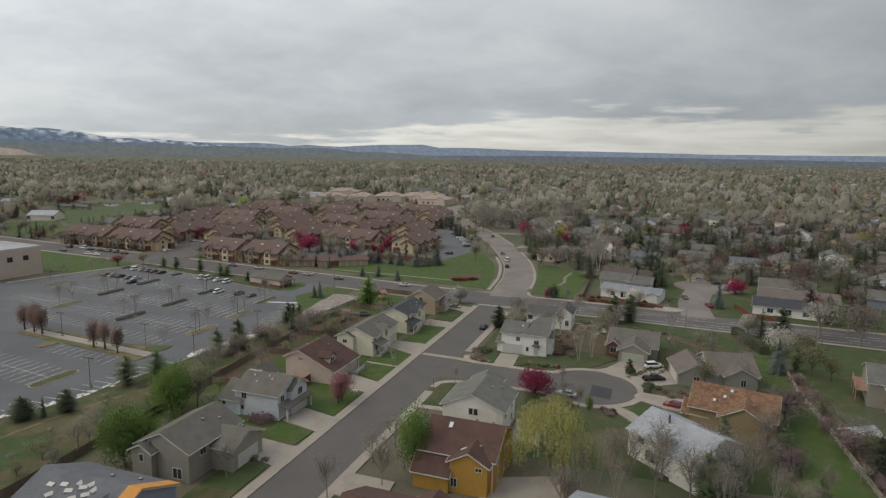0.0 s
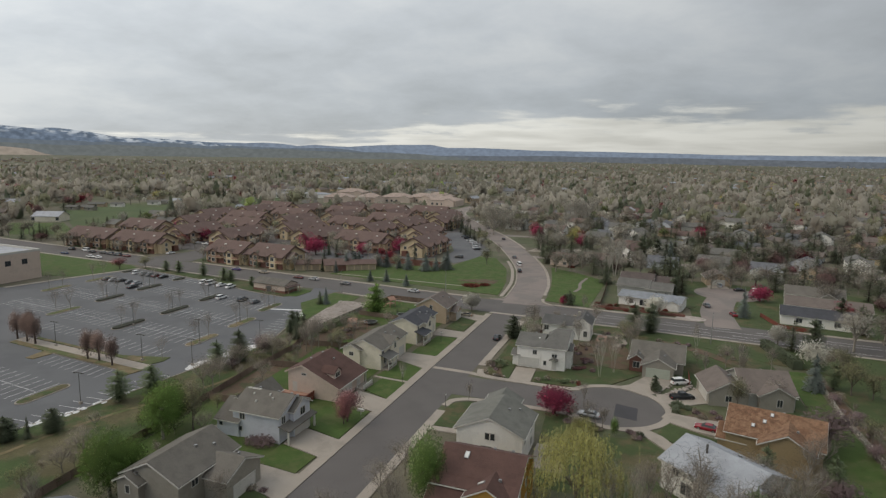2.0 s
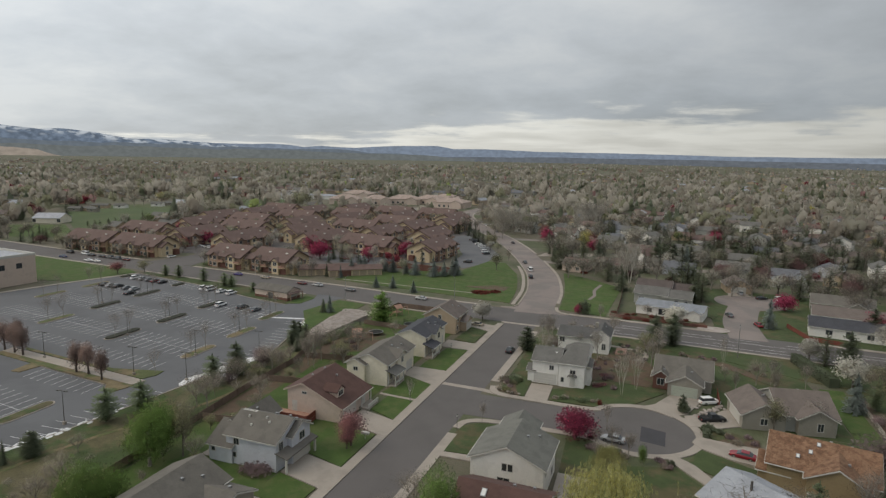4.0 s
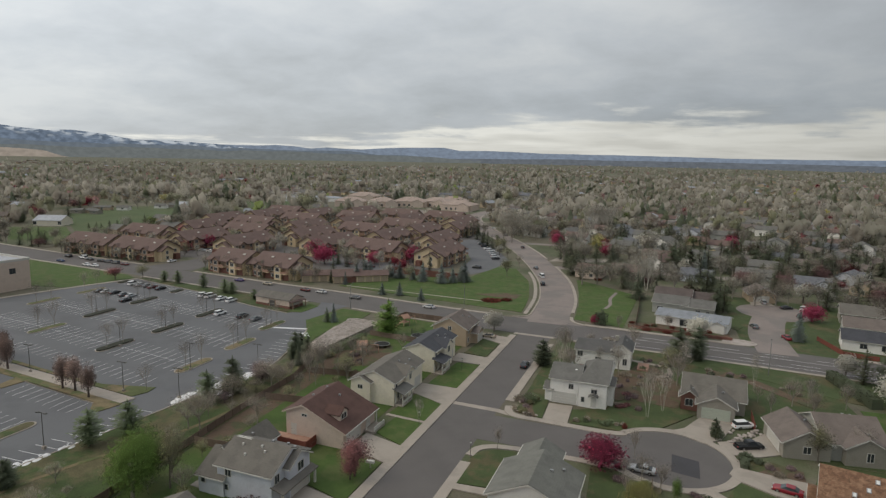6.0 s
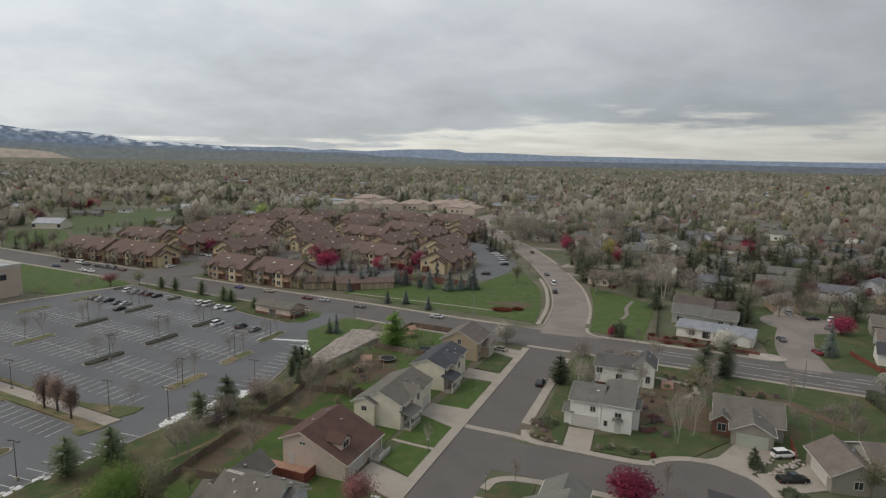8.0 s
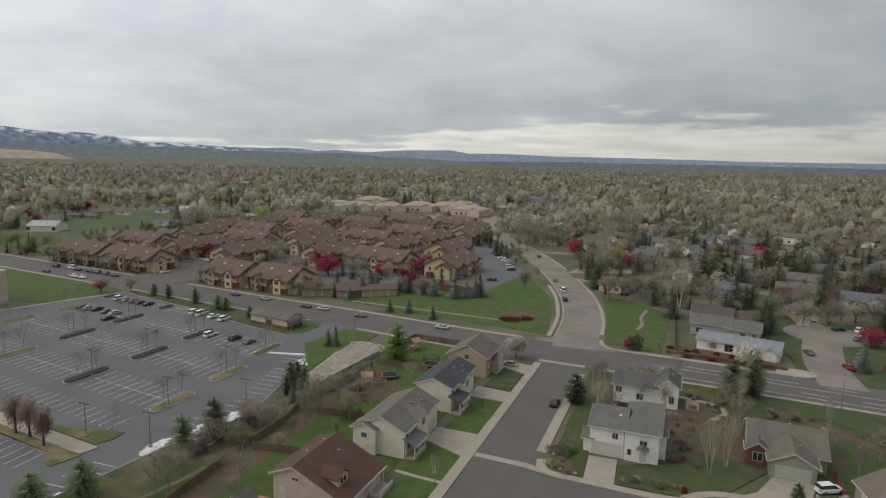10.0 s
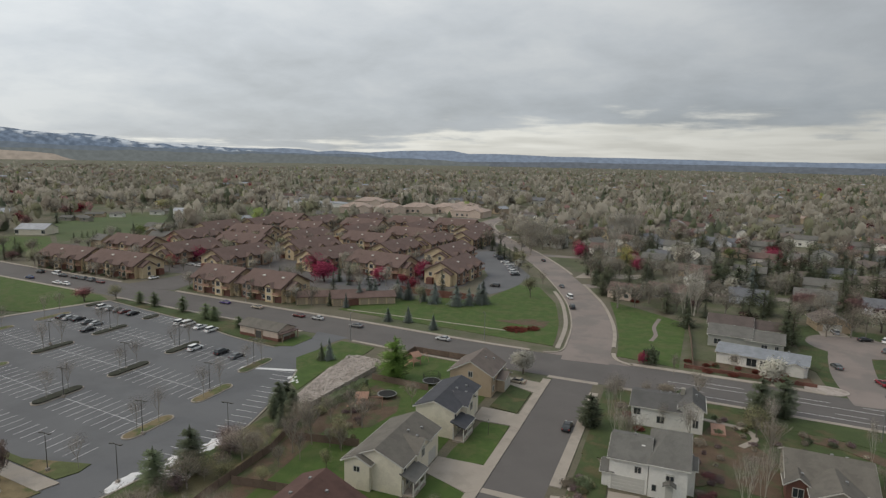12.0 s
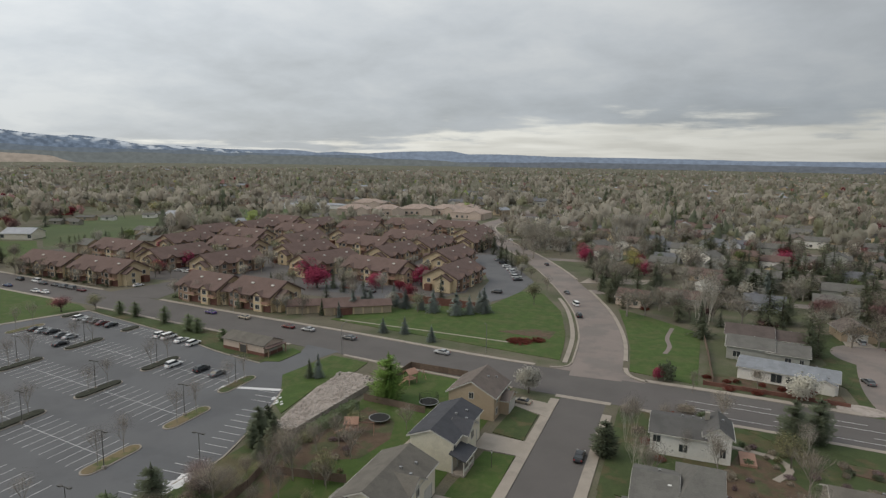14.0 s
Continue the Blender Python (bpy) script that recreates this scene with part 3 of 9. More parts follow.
def limbs(rng, height, spread, split=4, levels=3, trunk=0.28, fork=0.35, stems=1, r0=0.16, lift=0.55):
    """Trunk and branches as tapering tubes. Returns verts, faces and the tips."""
    verts, faces, tips = [], [], []

    def grow(p, way, length, r, level):
        q = p + way * length
        tube(verts, faces, p, q, r, r * 0.62, 6 if level == 0 else (4 if level == 1 else 3))
        if level >= levels:
            tips.append((q, way))
            return
        for i in range(split + (1 if level == 0 else 0)):
            w = 2 * math.pi * (i + rng.random() * 0.7) / split
            side = Vector((math.cos(w), math.sin(w), lift + rng.uniform(-0.15, 0.45)))
            d = (way * 0.55 + side.normalized() * spread).normalized()
            at = p + way * length * rng.uniform(0.55, 1.0)
            grow(at, d, length * rng.uniform(0.55, 0.8), r * 0.55, level + 1)
        grow(q, (way + Vector((rng.uniform(-0.2, 0.2), rng.uniform(-0.2, 0.2), 0.3))).normalized(), length * 0.7, r * 0.6, level + 1)

    for s in range(stems):
        w = 2 * math.pi * s / stems + 0.4
        lean = Vector((math.cos(w), math.sin(w), 0)) * (0.16 if stems > 1 else 0.03)
        grow(Vector((lean.x * 1.5, lean.y * 1.5, -0.15)), (Vector((0, 0, 1)) + lean).normalized(), height * fork, r0, 0)
    return verts, faces, tips


def scatter_leaves(rng, centres, n, radius, size, flat=0.8, droop=0.0, slim=1.0):
    """n small bent leaf clumps round the centres."""
    verts, faces = [], []
    for _ in range(n):
        c = centres[rng.randrange(len(centres))]
        d = Vector((rng.gauss(0, 1), rng.gauss(0, 1), rng.gauss(0, flat)))
        if d.length > 1.9:
            d *= 1.9 / d.length
        p = Vector(c) + d * radius * 0.55
        s = size * rng.uniform(0.6, 1.4)
        u = Vector((rng.gauss(0, 1), rng.gauss(0, 1), rng.gauss(0, 0.7) - droop)).normalized()
        v = u.orthogonal().normalized()
        v.rotate(Matrix.Rotation(rng.uniform(0, 6.3), 3, u))
        k = len(verts)
        w = u.cross(v) * s * 0.25
        verts += [p - u * s * 0.5, p + v * s * 0.42 * slim + w * slim, p + u * s * 0.55, p - v * s * 0.42 * slim + w * slim]
        faces.append((k, k + 1, k + 2, k + 3))
    return verts, faces


SOFT = {}


def soften(me, amount=0.7):
    """Shade a loose crown as one soft mass: leaves take normals that lean out of the crown and up."""
    nv = len(me.vertices)
    v = np.empty(nv * 3, np.float32)
    me.vertices.foreach_get("co", v)
    v = v.reshape(-1, 3)
    c, ext = v.mean(0), v.std(0) + 0.01
    n = (v - c) / ext
    n /= np.linalg.norm(n, axis=1)[:, None] + 1e-6
    n = n * 0.75 + (0, 0, 0.5)
    q = v.reshape(-1, 4, 3)
    face = np.cross(q[:, 1] - q[:, 0], q[:, 3] - q[:, 0])
    face /= np.linalg.norm(face, axis=1)[:, None] + 1e-9
    mean = n.reshape(-1, 4, 3).mean(1)
    face *= np.where((face * mean).sum(1) < 0, -1, 1)[:, None]
    n = n * amount + np.repeat(face, 4, 0) * (1 - amount)
    n /= np.linalg.norm(n, axis=1)[:, None] + 1e-6
    me.polygons.foreach_set("use_smooth", np.ones(len(me.polygons), bool))
    me.normals_split_custom_set_from_vertices(n)
    SOFT[me.name] = n


def outward(verts, faces):
    """Turn each leaf so that its face looks out of the crown or up."""
    v = np.array([tuple(p) for p in verts])
    c = v.mean(0)
    q = v.reshape(-1, 4, 3)
    face = np.cross(q[:, 1] - q[:, 0], q[:, 3] - q[:, 0])
    want = (q.mean(1) - c) / (v.std(0) + 0.01)
    want = want / (np.linalg.norm(want, axis=1)[:, None] + 1e-6) * 0.75 + (0, 0, 0.5)
    back = (face * want).sum(1) < 0
    return [f[::-1] if b else f for f, b in zip(faces, back)]


def tree_kind(name, seed, leaf, bark="bark", height=8.0, spread=0.75, stems=1, n=900, size=0.34, radius=1.1, fork=0.3, split=4, levels=2, flat=0.8, droop=0.0, r0=0.16, lift=0.55, slim=1.0):
    """Meshes of trunk and crown, brought to the height given, at the origin."""
    rng = random.Random(seed)
    tv, tf, tips = limbs(rng, height, spread, split, levels, stems=stems, fork=fork, r0=r0, lift=lift)
    centres = [t[0] for t in tips]
    lv, lf = scatter_leaves(rng, centres, n, radius, size, flat, droop, slim)
    top = max(v[2] for v in lv)
    k = height / top
    tm = mesh_of("trunk", [Vector(v) * k for v in tv], tf, M[bark])
    cm = mesh_of("crown", [Vector(v) * k for v in lv], outward(lv, lf), M["leaf_" + leaf])
    soften(cm)
    return tm, cm


def conifer_kind(seed, leaf, height=8.0, base=2.3, tiers=20, per=11, pine=False, skirt=0.06):
    rng = random.Random(seed)
    tv, tf = [], []
    tube(tv, tf, (0, 0, -0.15), (0, 0, height * 0.93), 0.17, 0.03, 6)
    lv, lf = [], []
    for t in range(tiers):
        f = t / (tiers - 1)
        z = height * (skirt + (0.9 - skirt) * f ** 0.92)
        r = base * (1 - f) ** (0.42 if pine else 0.85) * rng.uniform(0.85, 1.1) + 0.12
        if pine and f < 0.25:
            r *= 0.55 + 1.8 * f
        for i in range(max(5, int(per * (1 - f * 0.5)))):
            w = 2 * math.pi * (i + rng.random()) / per + t
            L = r * rng.uniform(0.72, 1.12)
            out = Vector((math.cos(w), math.sin(w), 0))
            side = Vector((-out.y, out.x, 0))
            dz = -0.25 * L if not pine else 0.12 * L
            for j in range(3):
                a0, a1 = L * j / 3, L * (j + 1) / 3 + 0.1
                wd = (0.30 - 0.06 * j) * (0.6 + 0.25 * L)
                k = len(lv)
                j1 = rng.uniform(-0.12, 0.12)
                p0, p1 = out * a0 + Vector((0, 0, z + dz * (a0 / L) ** 1.5)), out * a1 + Vector((0, 0, z + dz * (a1 / L) ** 1.5 + j1))
                mid = (p0 + p1) / 2
                lv += [p0, mid + side * wd + Vector((0, 0, -0.14)), p1, mid - side * wd + Vector((0, 0, -0.14))]
                lf += [(k, k + 1, k + 2, k + 3)]
    k = len(lv)
    for i in range(3):
        w, u = 2.1 * i, 2.1 * i + 1.05
        lv += [(0, 0, height), (0.10 * math.cos(w), 0.10 * math.sin(w), height * 0.93), (0.06 * math.cos(u), 0.06 * math.sin(u), height * 0.87), (0.10 * math.cos(u + 1.05), 0.10 * math.sin(u + 1.05), height * 0.93)]
        lf.append((k + 4 * i, k + 4 * i + 1, k + 4 * i + 2, k + 4 * i + 3))
    cm = mesh_of("crown", lv, outward(lv, lf), M["leaf_" + leaf])
    soften(cm, 0.5)
    return mesh_of("trunk", tv, tf, M["bark_dark"]), cm


def willow_kind(seed, height=10.0):
    """A broad dome of hanging leafy strands."""
    rng = random.Random(seed)
    tv, tf, tips = limbs(rng, height, 0.8, 5, 2, fork=0.3, r0=0.2)
    lv, lf = [], []
    # strands fall from a dozen boughs, so that the outline is uneven
    boughs = []
    for i in range(13):
        w, r = i * 2.4, 3.7 * math.sqrt((i + 0.3) / 13)
        boughs.append(Vector((r * math.cos(w), r * math.sin(w), height * (rng.uniform(0.88, 1.0) - 0.032 * r * r))))
    for _ in range(820):
        p = rng.choice(boughs) + Vector((rng.gauss(0, 0.75), rng.gauss(0, 0.75), rng.gauss(0, 0.35)))
        w, r = math.atan2(p.y, p.x), math.hypot(p.x, p.y)
        out = Vector((math.cos(w), math.sin(w), 0)) * 0.10
        for j in range(rng.randrange(4, 9)):
            s = rng.uniform(0.35, 0.6)
            q = p + out * s + Vector((rng.uniform(-0.1, 0.1), rng.uniform(-0.1, 0.1), -s))
            a = rng.uniform(0, 3.14)
            e = Vector((math.cos(a), math.sin(a), 0)) * rng.uniform(0.07, 0.16)
            k = len(lv)
            lv += [p, (p + q) / 2 + e, q, (p + q) / 2 - e]
            lf.append((k, k + 1, k + 2, k + 3))
            p = q
            if p.z < 1.2:
                break
    return mesh_of("trunk", tv, tf, M["bark"]), mesh_of("crown", lv, lf, M["leaf_willow"])


TREE = {}
for _s in range(3):
    TREE["green", _s] = tree_kind("green", 10 + _s, "green", "bark_mid", n=3800, size=0.22, radius=1.4, slim=0.55, spread=0.5, lift=0.85, fork=0.12, levels=3, split=3)
    TREE["olive", _s] = tree_kind("olive", 20 + _s, "olive", n=1500, size=0.24, radius=1.3, levels=3, split=3)
    TREE["budding", _s] = tree_kind("budding", 30 + _s, "budding", "bark_mid", n=1050, size=0.42, radius=1.25, levels=3, split=4, r0=0.10, slim=0.20)
    TREE["bare", _s] = tree_kind("bare", 40 + _s, "twig", "bark_mid", n=620, size=0.55, radius=1.0, levels=3, split=4, spread=0.62, r0=0.10, slim=0.10, lift=0.8)
    TREE["lotbare", _s] = tree_kind("lotbare", 45 + _s, "twig", "bark_mid", n=900, size=0.5, radius=1.15, levels=3, split=3, spread=0.72, fork=0.30, r0=0.06, slim=0.06, lift=0.8)
    TREE["birch", _s] = tree_kind("birch", 50 + _s, "twig", "bark_pale", height=11.0, stems=3, n=2300, size=0.55, radius=1.3, levels=3, split=3, spread=0.36, fork=0.40, r0=0.05, lift=1.0, slim=0.10)
    TREE["crimson", _s] = tree_kind("crimson", 60 + _s, "crimson", "bark_dark", height=5.5, n=2300, size=0.25, radius=1.4, fork=0.24, spread=0.9, lift=0.35)
    TREE["blossom", _s] = tree_kind("blossom", 70 + _s, "blossom", height=6.5, n=2600, size=0.24, radius=1.25, fork=0.26, spread=0.8)
    TREE["plum", _s] = tree_kind("plum", 80 + _s, "plum", "bark_dark", height=5.5, n=2400, size=0.2, radius=1.1, fork=0.26, spread=0.7, levels=3, split=3)
    TREE["rust", _s] = tree_kind("rust", 90 + _s, "rust", "bark_dark", height=6.0, n=1700, size=0.26, radius=0.8, fork=0.13, spread=0.34, lift=1.5, slim=0.5)
    TREE["spruce", _s] = conifer_kind(100 + _s, "conifer", 8.0, 2.1, 26, 16)
    TREE["bluespruce", _s] = conifer_kind(110 + _s, "bluespruce", 8.0, 2.3, 26, 18)
    TREE["pine", _s] = conifer_kind(120 + _s, "pinegreen", 8.0, 2.3, 22, 16, True, 0.1)
    TREE["darkpine", _s] = conifer_kind(125 + _s, "conifer", 8.0, 2.2, 26, 22, True, 0.03)
    TREE["spire", _s] = conifer_kind(128 + _s, "green", 8.0, 2.3, 26, 20, True, 0.03)
    TREE["willow", _s] = willow_kind(130 + _s)
    TREE["purple", _s] = tree_kind("purple", 140 + _s, "purple", "bark_dark", height=5.0, n=1600, size=0.2, radius=1.0, fork=0.22, spread=0.85, levels=3, split=3)
HEIGHT = dict(lotbare=8, spire=8, green=8, olive=8, budding=8, bare=8, birch=11, crimson=5.5, blossom=6.5, plum=5.5, rust=6, spruce=8, bluespruce=8, pine=8, darkpine=8, willow=10, purple=5)
TREE_LABEL = dict(
    spire="dense fresh green tree of upright shape",
    green="fresh green broadleaf tree in new leaf", olive="olive-green tree with thin spring leaves", budding="grey-brown tree with opening buds", bare="leafless pale grey tree with fine twigs", lotbare="slim leafless tree in a kerbed island",
    birch="leafless multi-stemmed tree with white bark", crimson="round crabapple tree in crimson leaf", blossom="pear tree in cream-white blossom", plum="dusky pink-red plum tree with fine twigs",
    rust="narrow upright tree with rust-brown leaves", spruce="dark green conical spruce tree", bluespruce="blue-grey conical spruce tree", pine="green pine with an open crown", darkpine="dense dark green pine tree", willow="large yellow-green weeping willow", purple="low purple-brown spreading tree")
_count = [0]


def plant(kind, x, y, h, wide=1.0, z=0.0):
    _count[0] += 1
    s = _count[0] % 3
    rng = random.Random(_count[0] * 7 + 1)
    k = h / HEIGHT[kind]
    ob = thing("tree", Matrix.LocRotScale((x, y, z), Euler((0, 0, rng.uniform(0, 6.28))), (k * wide, k * wide, k)), TREE_LABEL[kind], "tree", kind + " trees")
    part("trunk", TREE[kind, s][0], None, ob)
    part("crown", TREE[kind, s][1], None, ob)
    return ob


def grove(name, spots, label):
    """Trees and brush too many and too tangled to count: kind, x, y, height, width; one joined object for each kind's wood and leaves."""
    made = {}
    for i, (kind, x, y, h, wide) in enumerate(spots):
        k = h / HEIGHT[kind]
        a = i * 2.4
        for me in TREE[kind, i % 3]:
            v = np.empty(len(me.vertices) * 3, np.float32)
            me.vertices.foreach_get("co", v)
            v = v.reshape(-1, 3) * (k * wide, k * wide, k)
            c, s = math.cos(a), math.sin(a)
            v = np.stack([v[:, 0] * c - v[:, 1] * s + x, v[:, 0] * s + v[:, 1] * c + y, v[:, 2]], 1)
            li = np.empty(len(me.loops), np.int32)
            me.loops.foreach_get("vertex_index", li)
            ls = np.empty(len(me.polygons), np.int32)
            me.polygons.foreach_get("loop_start", ls)
            row = made.setdefault(me.materials[0].name, [me.materials[0], [], [], [], 0, 0, []])
            n = SOFT.get(me.name)
            n = np.zeros((len(v), 3)) if n is None else np.stack([n[:, 0] * c - n[:, 1] * s, n[:, 0] * s + n[:, 1] * c, n[:, 2]], 1)
            row[6].append(n)
            row[1].append(v)
            row[2].append(li + row[4])
            row[3].append(ls + row[5])
            row[4] += len(v)
            row[5] += len(li)
    for mat, vs, li, ls, nv, nl, ns in made.values():
        me = bpy.data.meshes.new(name)
        me.vertices.add(nv)
        me.vertices.foreach_set("co", np.concatenate(vs).astype(np.float32).ravel())
        me.loops.add(nl)
        me.loops.foreach_set("vertex_index", np.concatenate(li))
        st = np.concatenate(ls)
        me.polygons.add(len(st))
        me.polygons.foreach_set("loop_start", st)
        me.materials.append(mat)
        me.update(calc_edges=True)
        ns = np.concatenate(ns)
        if np.any(ns):
            me.polygons.foreach_set("use_smooth", np.ones(len(st), bool))
            me.normals_split_custom_set_from_vertices(ns)
        tagged(new(name, me), label, "brush", "", "stuff")


SHRUB = {}
for _k in ("green", "conifer", "plum", "redbush", "budding", "olive", "pinegreen", "purple"):
    _r = random.Random(5)
    SHRUB[_k] = mesh_of("shrub", *scatter_leaves(_r, [(0.5 * math.cos(a), 0.5 * math.sin(a), 0.5) for a in range(6)] + [(0, 0, 0.8)], 420, 0.5, 0.26), M["leaf_" + _k])


def shrub(kind, x, y, w, h, z=0.0):
    _count[0] += 1
    ob = new("shrub", SHRUB[kind])
    ob.matrix_world = Matrix.LocRotScale((x, y, z), Euler((0, 0, _count[0] * 1.3)), (w / 2.2, w / 2.2, h / 1.6))
    return tagged(ob, {"redbush": "low spreading red-leaved shrub", "conifer": "dark rounded evergreen shrub", "plum": "bushy purple-red spring shrub", "purple": "bushy purple-grey spring shrub"}.get(kind, "rounded " + kind + " garden shrub"), "shrub", kind + " shrubs")

# -- vehicles --
def loft(sections):
    """A closed body through rings of points."""
    bm = bmesh.new()
    rings = [[bm.verts.new(p) for p in s] for s in sections]
    n = len(rings[0])
    for a, b in zip(rings, rings[1:]):
        for i in range(n):
            bm.faces.new((a[i], a[(i + 1) % n], b[(i + 1) % n], b[i]))
    bm.faces.new(rings[0][::-1])
    bm.faces.new(rings[-1])
    bmesh.ops.recalc_face_normals(bm, faces=bm.faces)
    return bm


def hull(profile, width, sill=0.28, tuck=0.82):
    """A body lofted along its length: (x, height, width share) rows."""
    out = []
    for x, h, s in profile:
        w = width / 2 * s
        out.append([(x, -w * 0.92, sill), (x, -w, sill + (h - sill) * 0.35), (x, -w * 0.97, sill + (h - sill) * 0.75), (x, -w * tuck, h), (x, w * tuck, h), (x, w * 0.97, sill + (h - sill) * 0.75), (x, w, sill + (h - sill) * 0.35), (x, w * 0.92, sill)])
    return loft(out)


CAR = {}


def car(style, paint, x, y, ang, label, group="parked vehicles"):
    if (style, paint) in CAR:
        return copy_thing(CAR[style, paint], pose(x, y, 0.01, 0, 0, ang))
    L, W = {"sedan": (4.7, 1.82), "suv": (4.75, 1.9), "pickup": (5.6, 1.95), "van": (5.1, 2.0)}[style]
    ob = thing("car", pose(x, y, 0.01, 0, 0, ang) @ Matrix.Diagonal((0.92, 0.92, 0.92, 1)), label, "car", group)
    pm = M["paint_" + paint]
    h = L / 2
    deck = {"sedan": 0.98, "suv": 1.08, "pickup": 1.1, "van": 1.1}[style]
    body = hull([(-h, 0.55, 0.82), (-h + 0.12, deck * 0.88, 0.93), (-h + 0.6, deck, 1.0), (0, deck, 1.0), (h - 1.25, deck * 0.97, 1.0), (h - 0.4, deck * 0.84, 0.95), (h - 0.08, deck * 0.72, 0.86), (h, 0.5, 0.78)], W)
    body = part("body", body, pm, ob)
    cab = {"sedan": [(-1.75, 0.0), (-1.05, 1.42), (0.25, 1.44), (1.1, 0.0)], "suv": [(-2.25, 0.0), (-2.0, 1.7), (0.35, 1.72), (1.2, 0.0)], "pickup": [(-0.75, 0.0), (-0.6, 1.78), (0.75, 1.78), (1.5, 0.0)], "van": [(-2.45, 0.0), (-2.35, 1.9), (0.9, 1.9), (1.85, 0.0)]}[style]
    tops = []
    for xx, hh in cab:
        w = W / 2 * (0.9 if hh == 0 else 0.72)
        z = deck - 0.04 if hh == 0 else hh - 0.06
        tops.append([(xx, -w, z - 0.05), (xx, -w, z), (xx, w, z), (xx, w, z - 0.05)])
    bm = bmesh.new()
    lo = [(cab[0][0], -W * 0.45, deck - 0.05), (cab[3][0], -W * 0.45, deck - 0.05), (cab[3][0], W * 0.45, deck - 0.05), (cab[0][0], W * 0.45, deck - 0.05)]
    up = [(cab[1][0], -W * 0.36, cab[1][1] - 0.06), (cab[2][0], -W * 0.36, cab[2][1] - 0.06), (cab[2][0], W * 0.36, cab[2][1] - 0.06), (cab[1][0], W * 0.36, cab[1][1] - 0.06)]
    add_prism(bm, lo, up)
    part("cabin_glass", bm, M["glass"], ob, "dark glazed windows")
    bm = bmesh.new()
    x0, x1 = cab[1][0], cab[2][0]
    rw = W * 0.37
    add_prism(bm, [(x0 - 0.05, -rw, cab[1][1] - 0.07), (x1 + 0.05, -rw, cab[2][1] - 0.07), (x1 + 0.05, rw, cab[2][1] - 0.07), (x0 - 0.05, rw, cab[1][1] - 0.07)], [(x0 + 0.1, -rw * 0.85, cab[1][1]), (x1 - 0.15, -rw * 0.85, cab[2][1]), (x1 - 0.15, rw * 0.85, cab[2][1]), (x0 + 0.1, rw * 0.85, cab[1][1])])
    bmesh.ops.recalc_face_normals(bm, faces=bm.faces)
    part("cabin_roof", bm, pm, ob)
    if style == "pickup":
        part("cargo_bed", box(-h + 0.15, -W * 0.4, deck, -0.85, W * 0.4, deck + 0.012), M["rubber"], ob)
    for xx in (-L * 0.29, L * 0.31):
        for s in (-1, 1):
            v, f = [], []
            tube(v, f, (0, -0.11, 0), (0, 0.11, 0), 0.34, 0.34, 14)
            n = 14
            f += [tuple(range(n))[::-1], tuple(range(n, 2 * n))]
            wh = part("wheel", mesh_of("wheel", v, f, M["rubber"]), None, ob)
            wh.location = (xx, s * (W / 2 - 0.08), 0.34)
            v, f = [], []
            tube(v, f, (0, -0.12, 0), (0, 0.12, 0), 0.2, 0.2, 10)
            f += [tuple(range(10))[::-1], tuple(range(10, 20))]
            part("rim", mesh_of("rim", v, f, M["chrome"]), None, wh)
    for s in (-1, 1):
        part("headlight", box(h - 0.16, s * W * 0.36 - 0.17, 0.6, h - 0.02, s * W * 0.36 + 0.17, 0.74), M["lamp_clear"], ob)
        part("tail_light", box(-h + 0.0, s * W * 0.37 - 0.14, 0.66, -h + 0.1, s * W * 0.37 + 0.14, 0.85), M["lamp_red"], ob)
    CAR[style, paint] = ob
    return ob

# ---- ground, roads and lots ----
def build_ground():
    verts, faces = [(-15.0, 60.0, -0.03)], []
    radii = [30, 80, 160, 300, 500, 800, 1200, 1800, 2600, 3400, 4200, 4780]
    n = 72
    for r in radii:
        for i in range(n):
            w = 2 * math.pi * i / n
            z = -0.03 if r < 700 else -0.03 + 3.0 * (r - 700) / 1000 * (0.6 + 0.4 * math.sin(3 * w + r * 0.002))
            verts.append((-15 + r * math.cos(w), 60 + r * math.sin(w), z))
    for i in range(n):
        faces.append((0, 1 + i, 1 + (i + 1) % n))
    for k in range(len(radii) - 1):
        a, b = 1 + k * n, 1 + (k + 1) * n
        for i in range(n):
            faces.append((a + i, b + i, b + (i + 1) % n, a + (i + 1) % n))
    tagged(new("ground", mesh_of("ground", verts, faces, M["ground"], True)), "wide plain of dry spring grass and bare soil", "ground", "", "structure")


build_ground()
V2 = lambda pts: [Vector(p) for p in pts]
street_line = V2([(-8.0, -190), (-4.0, -126), (-0.22, -68), (4.2, 0), (6.2, 31), (7.9, 58)])
ribbon("road_street", street_line, -4.8, 4.8, -0.02, 0.0, M["asphalt_street"], "dark grey asphalt residential street", "road")
cul_line = V2([(6.5, -7.4), (20, -8.0), (34, -8.6)])
ribbon("road_court", cul_line, -5.6, 5.4, -0.02, 0.004, M["asphalt_street"], "dark grey asphalt of a short dead-end street", "road")
CUL, CUL_R = (41.3, -8.7), 9.8
slab("road_turning_circle", [(CUL[0] + CUL_R * math.cos(a * math.pi / 24), CUL[1] + CUL_R * 1.02 * math.sin(a * math.pi / 24)) for a in range(48)], -0.02, 0.008, M["asphalt_street"], "round asphalt turning place at the street's end", "road")
slab("road_patch", [(41.6, -7.2), (45.9, -8.5), (45.5, -14.6), (41.2, -13.6)], 0.0, 0.014, M["asphalt_patch"], "darker rectangular asphalt repair patch", "road patch")
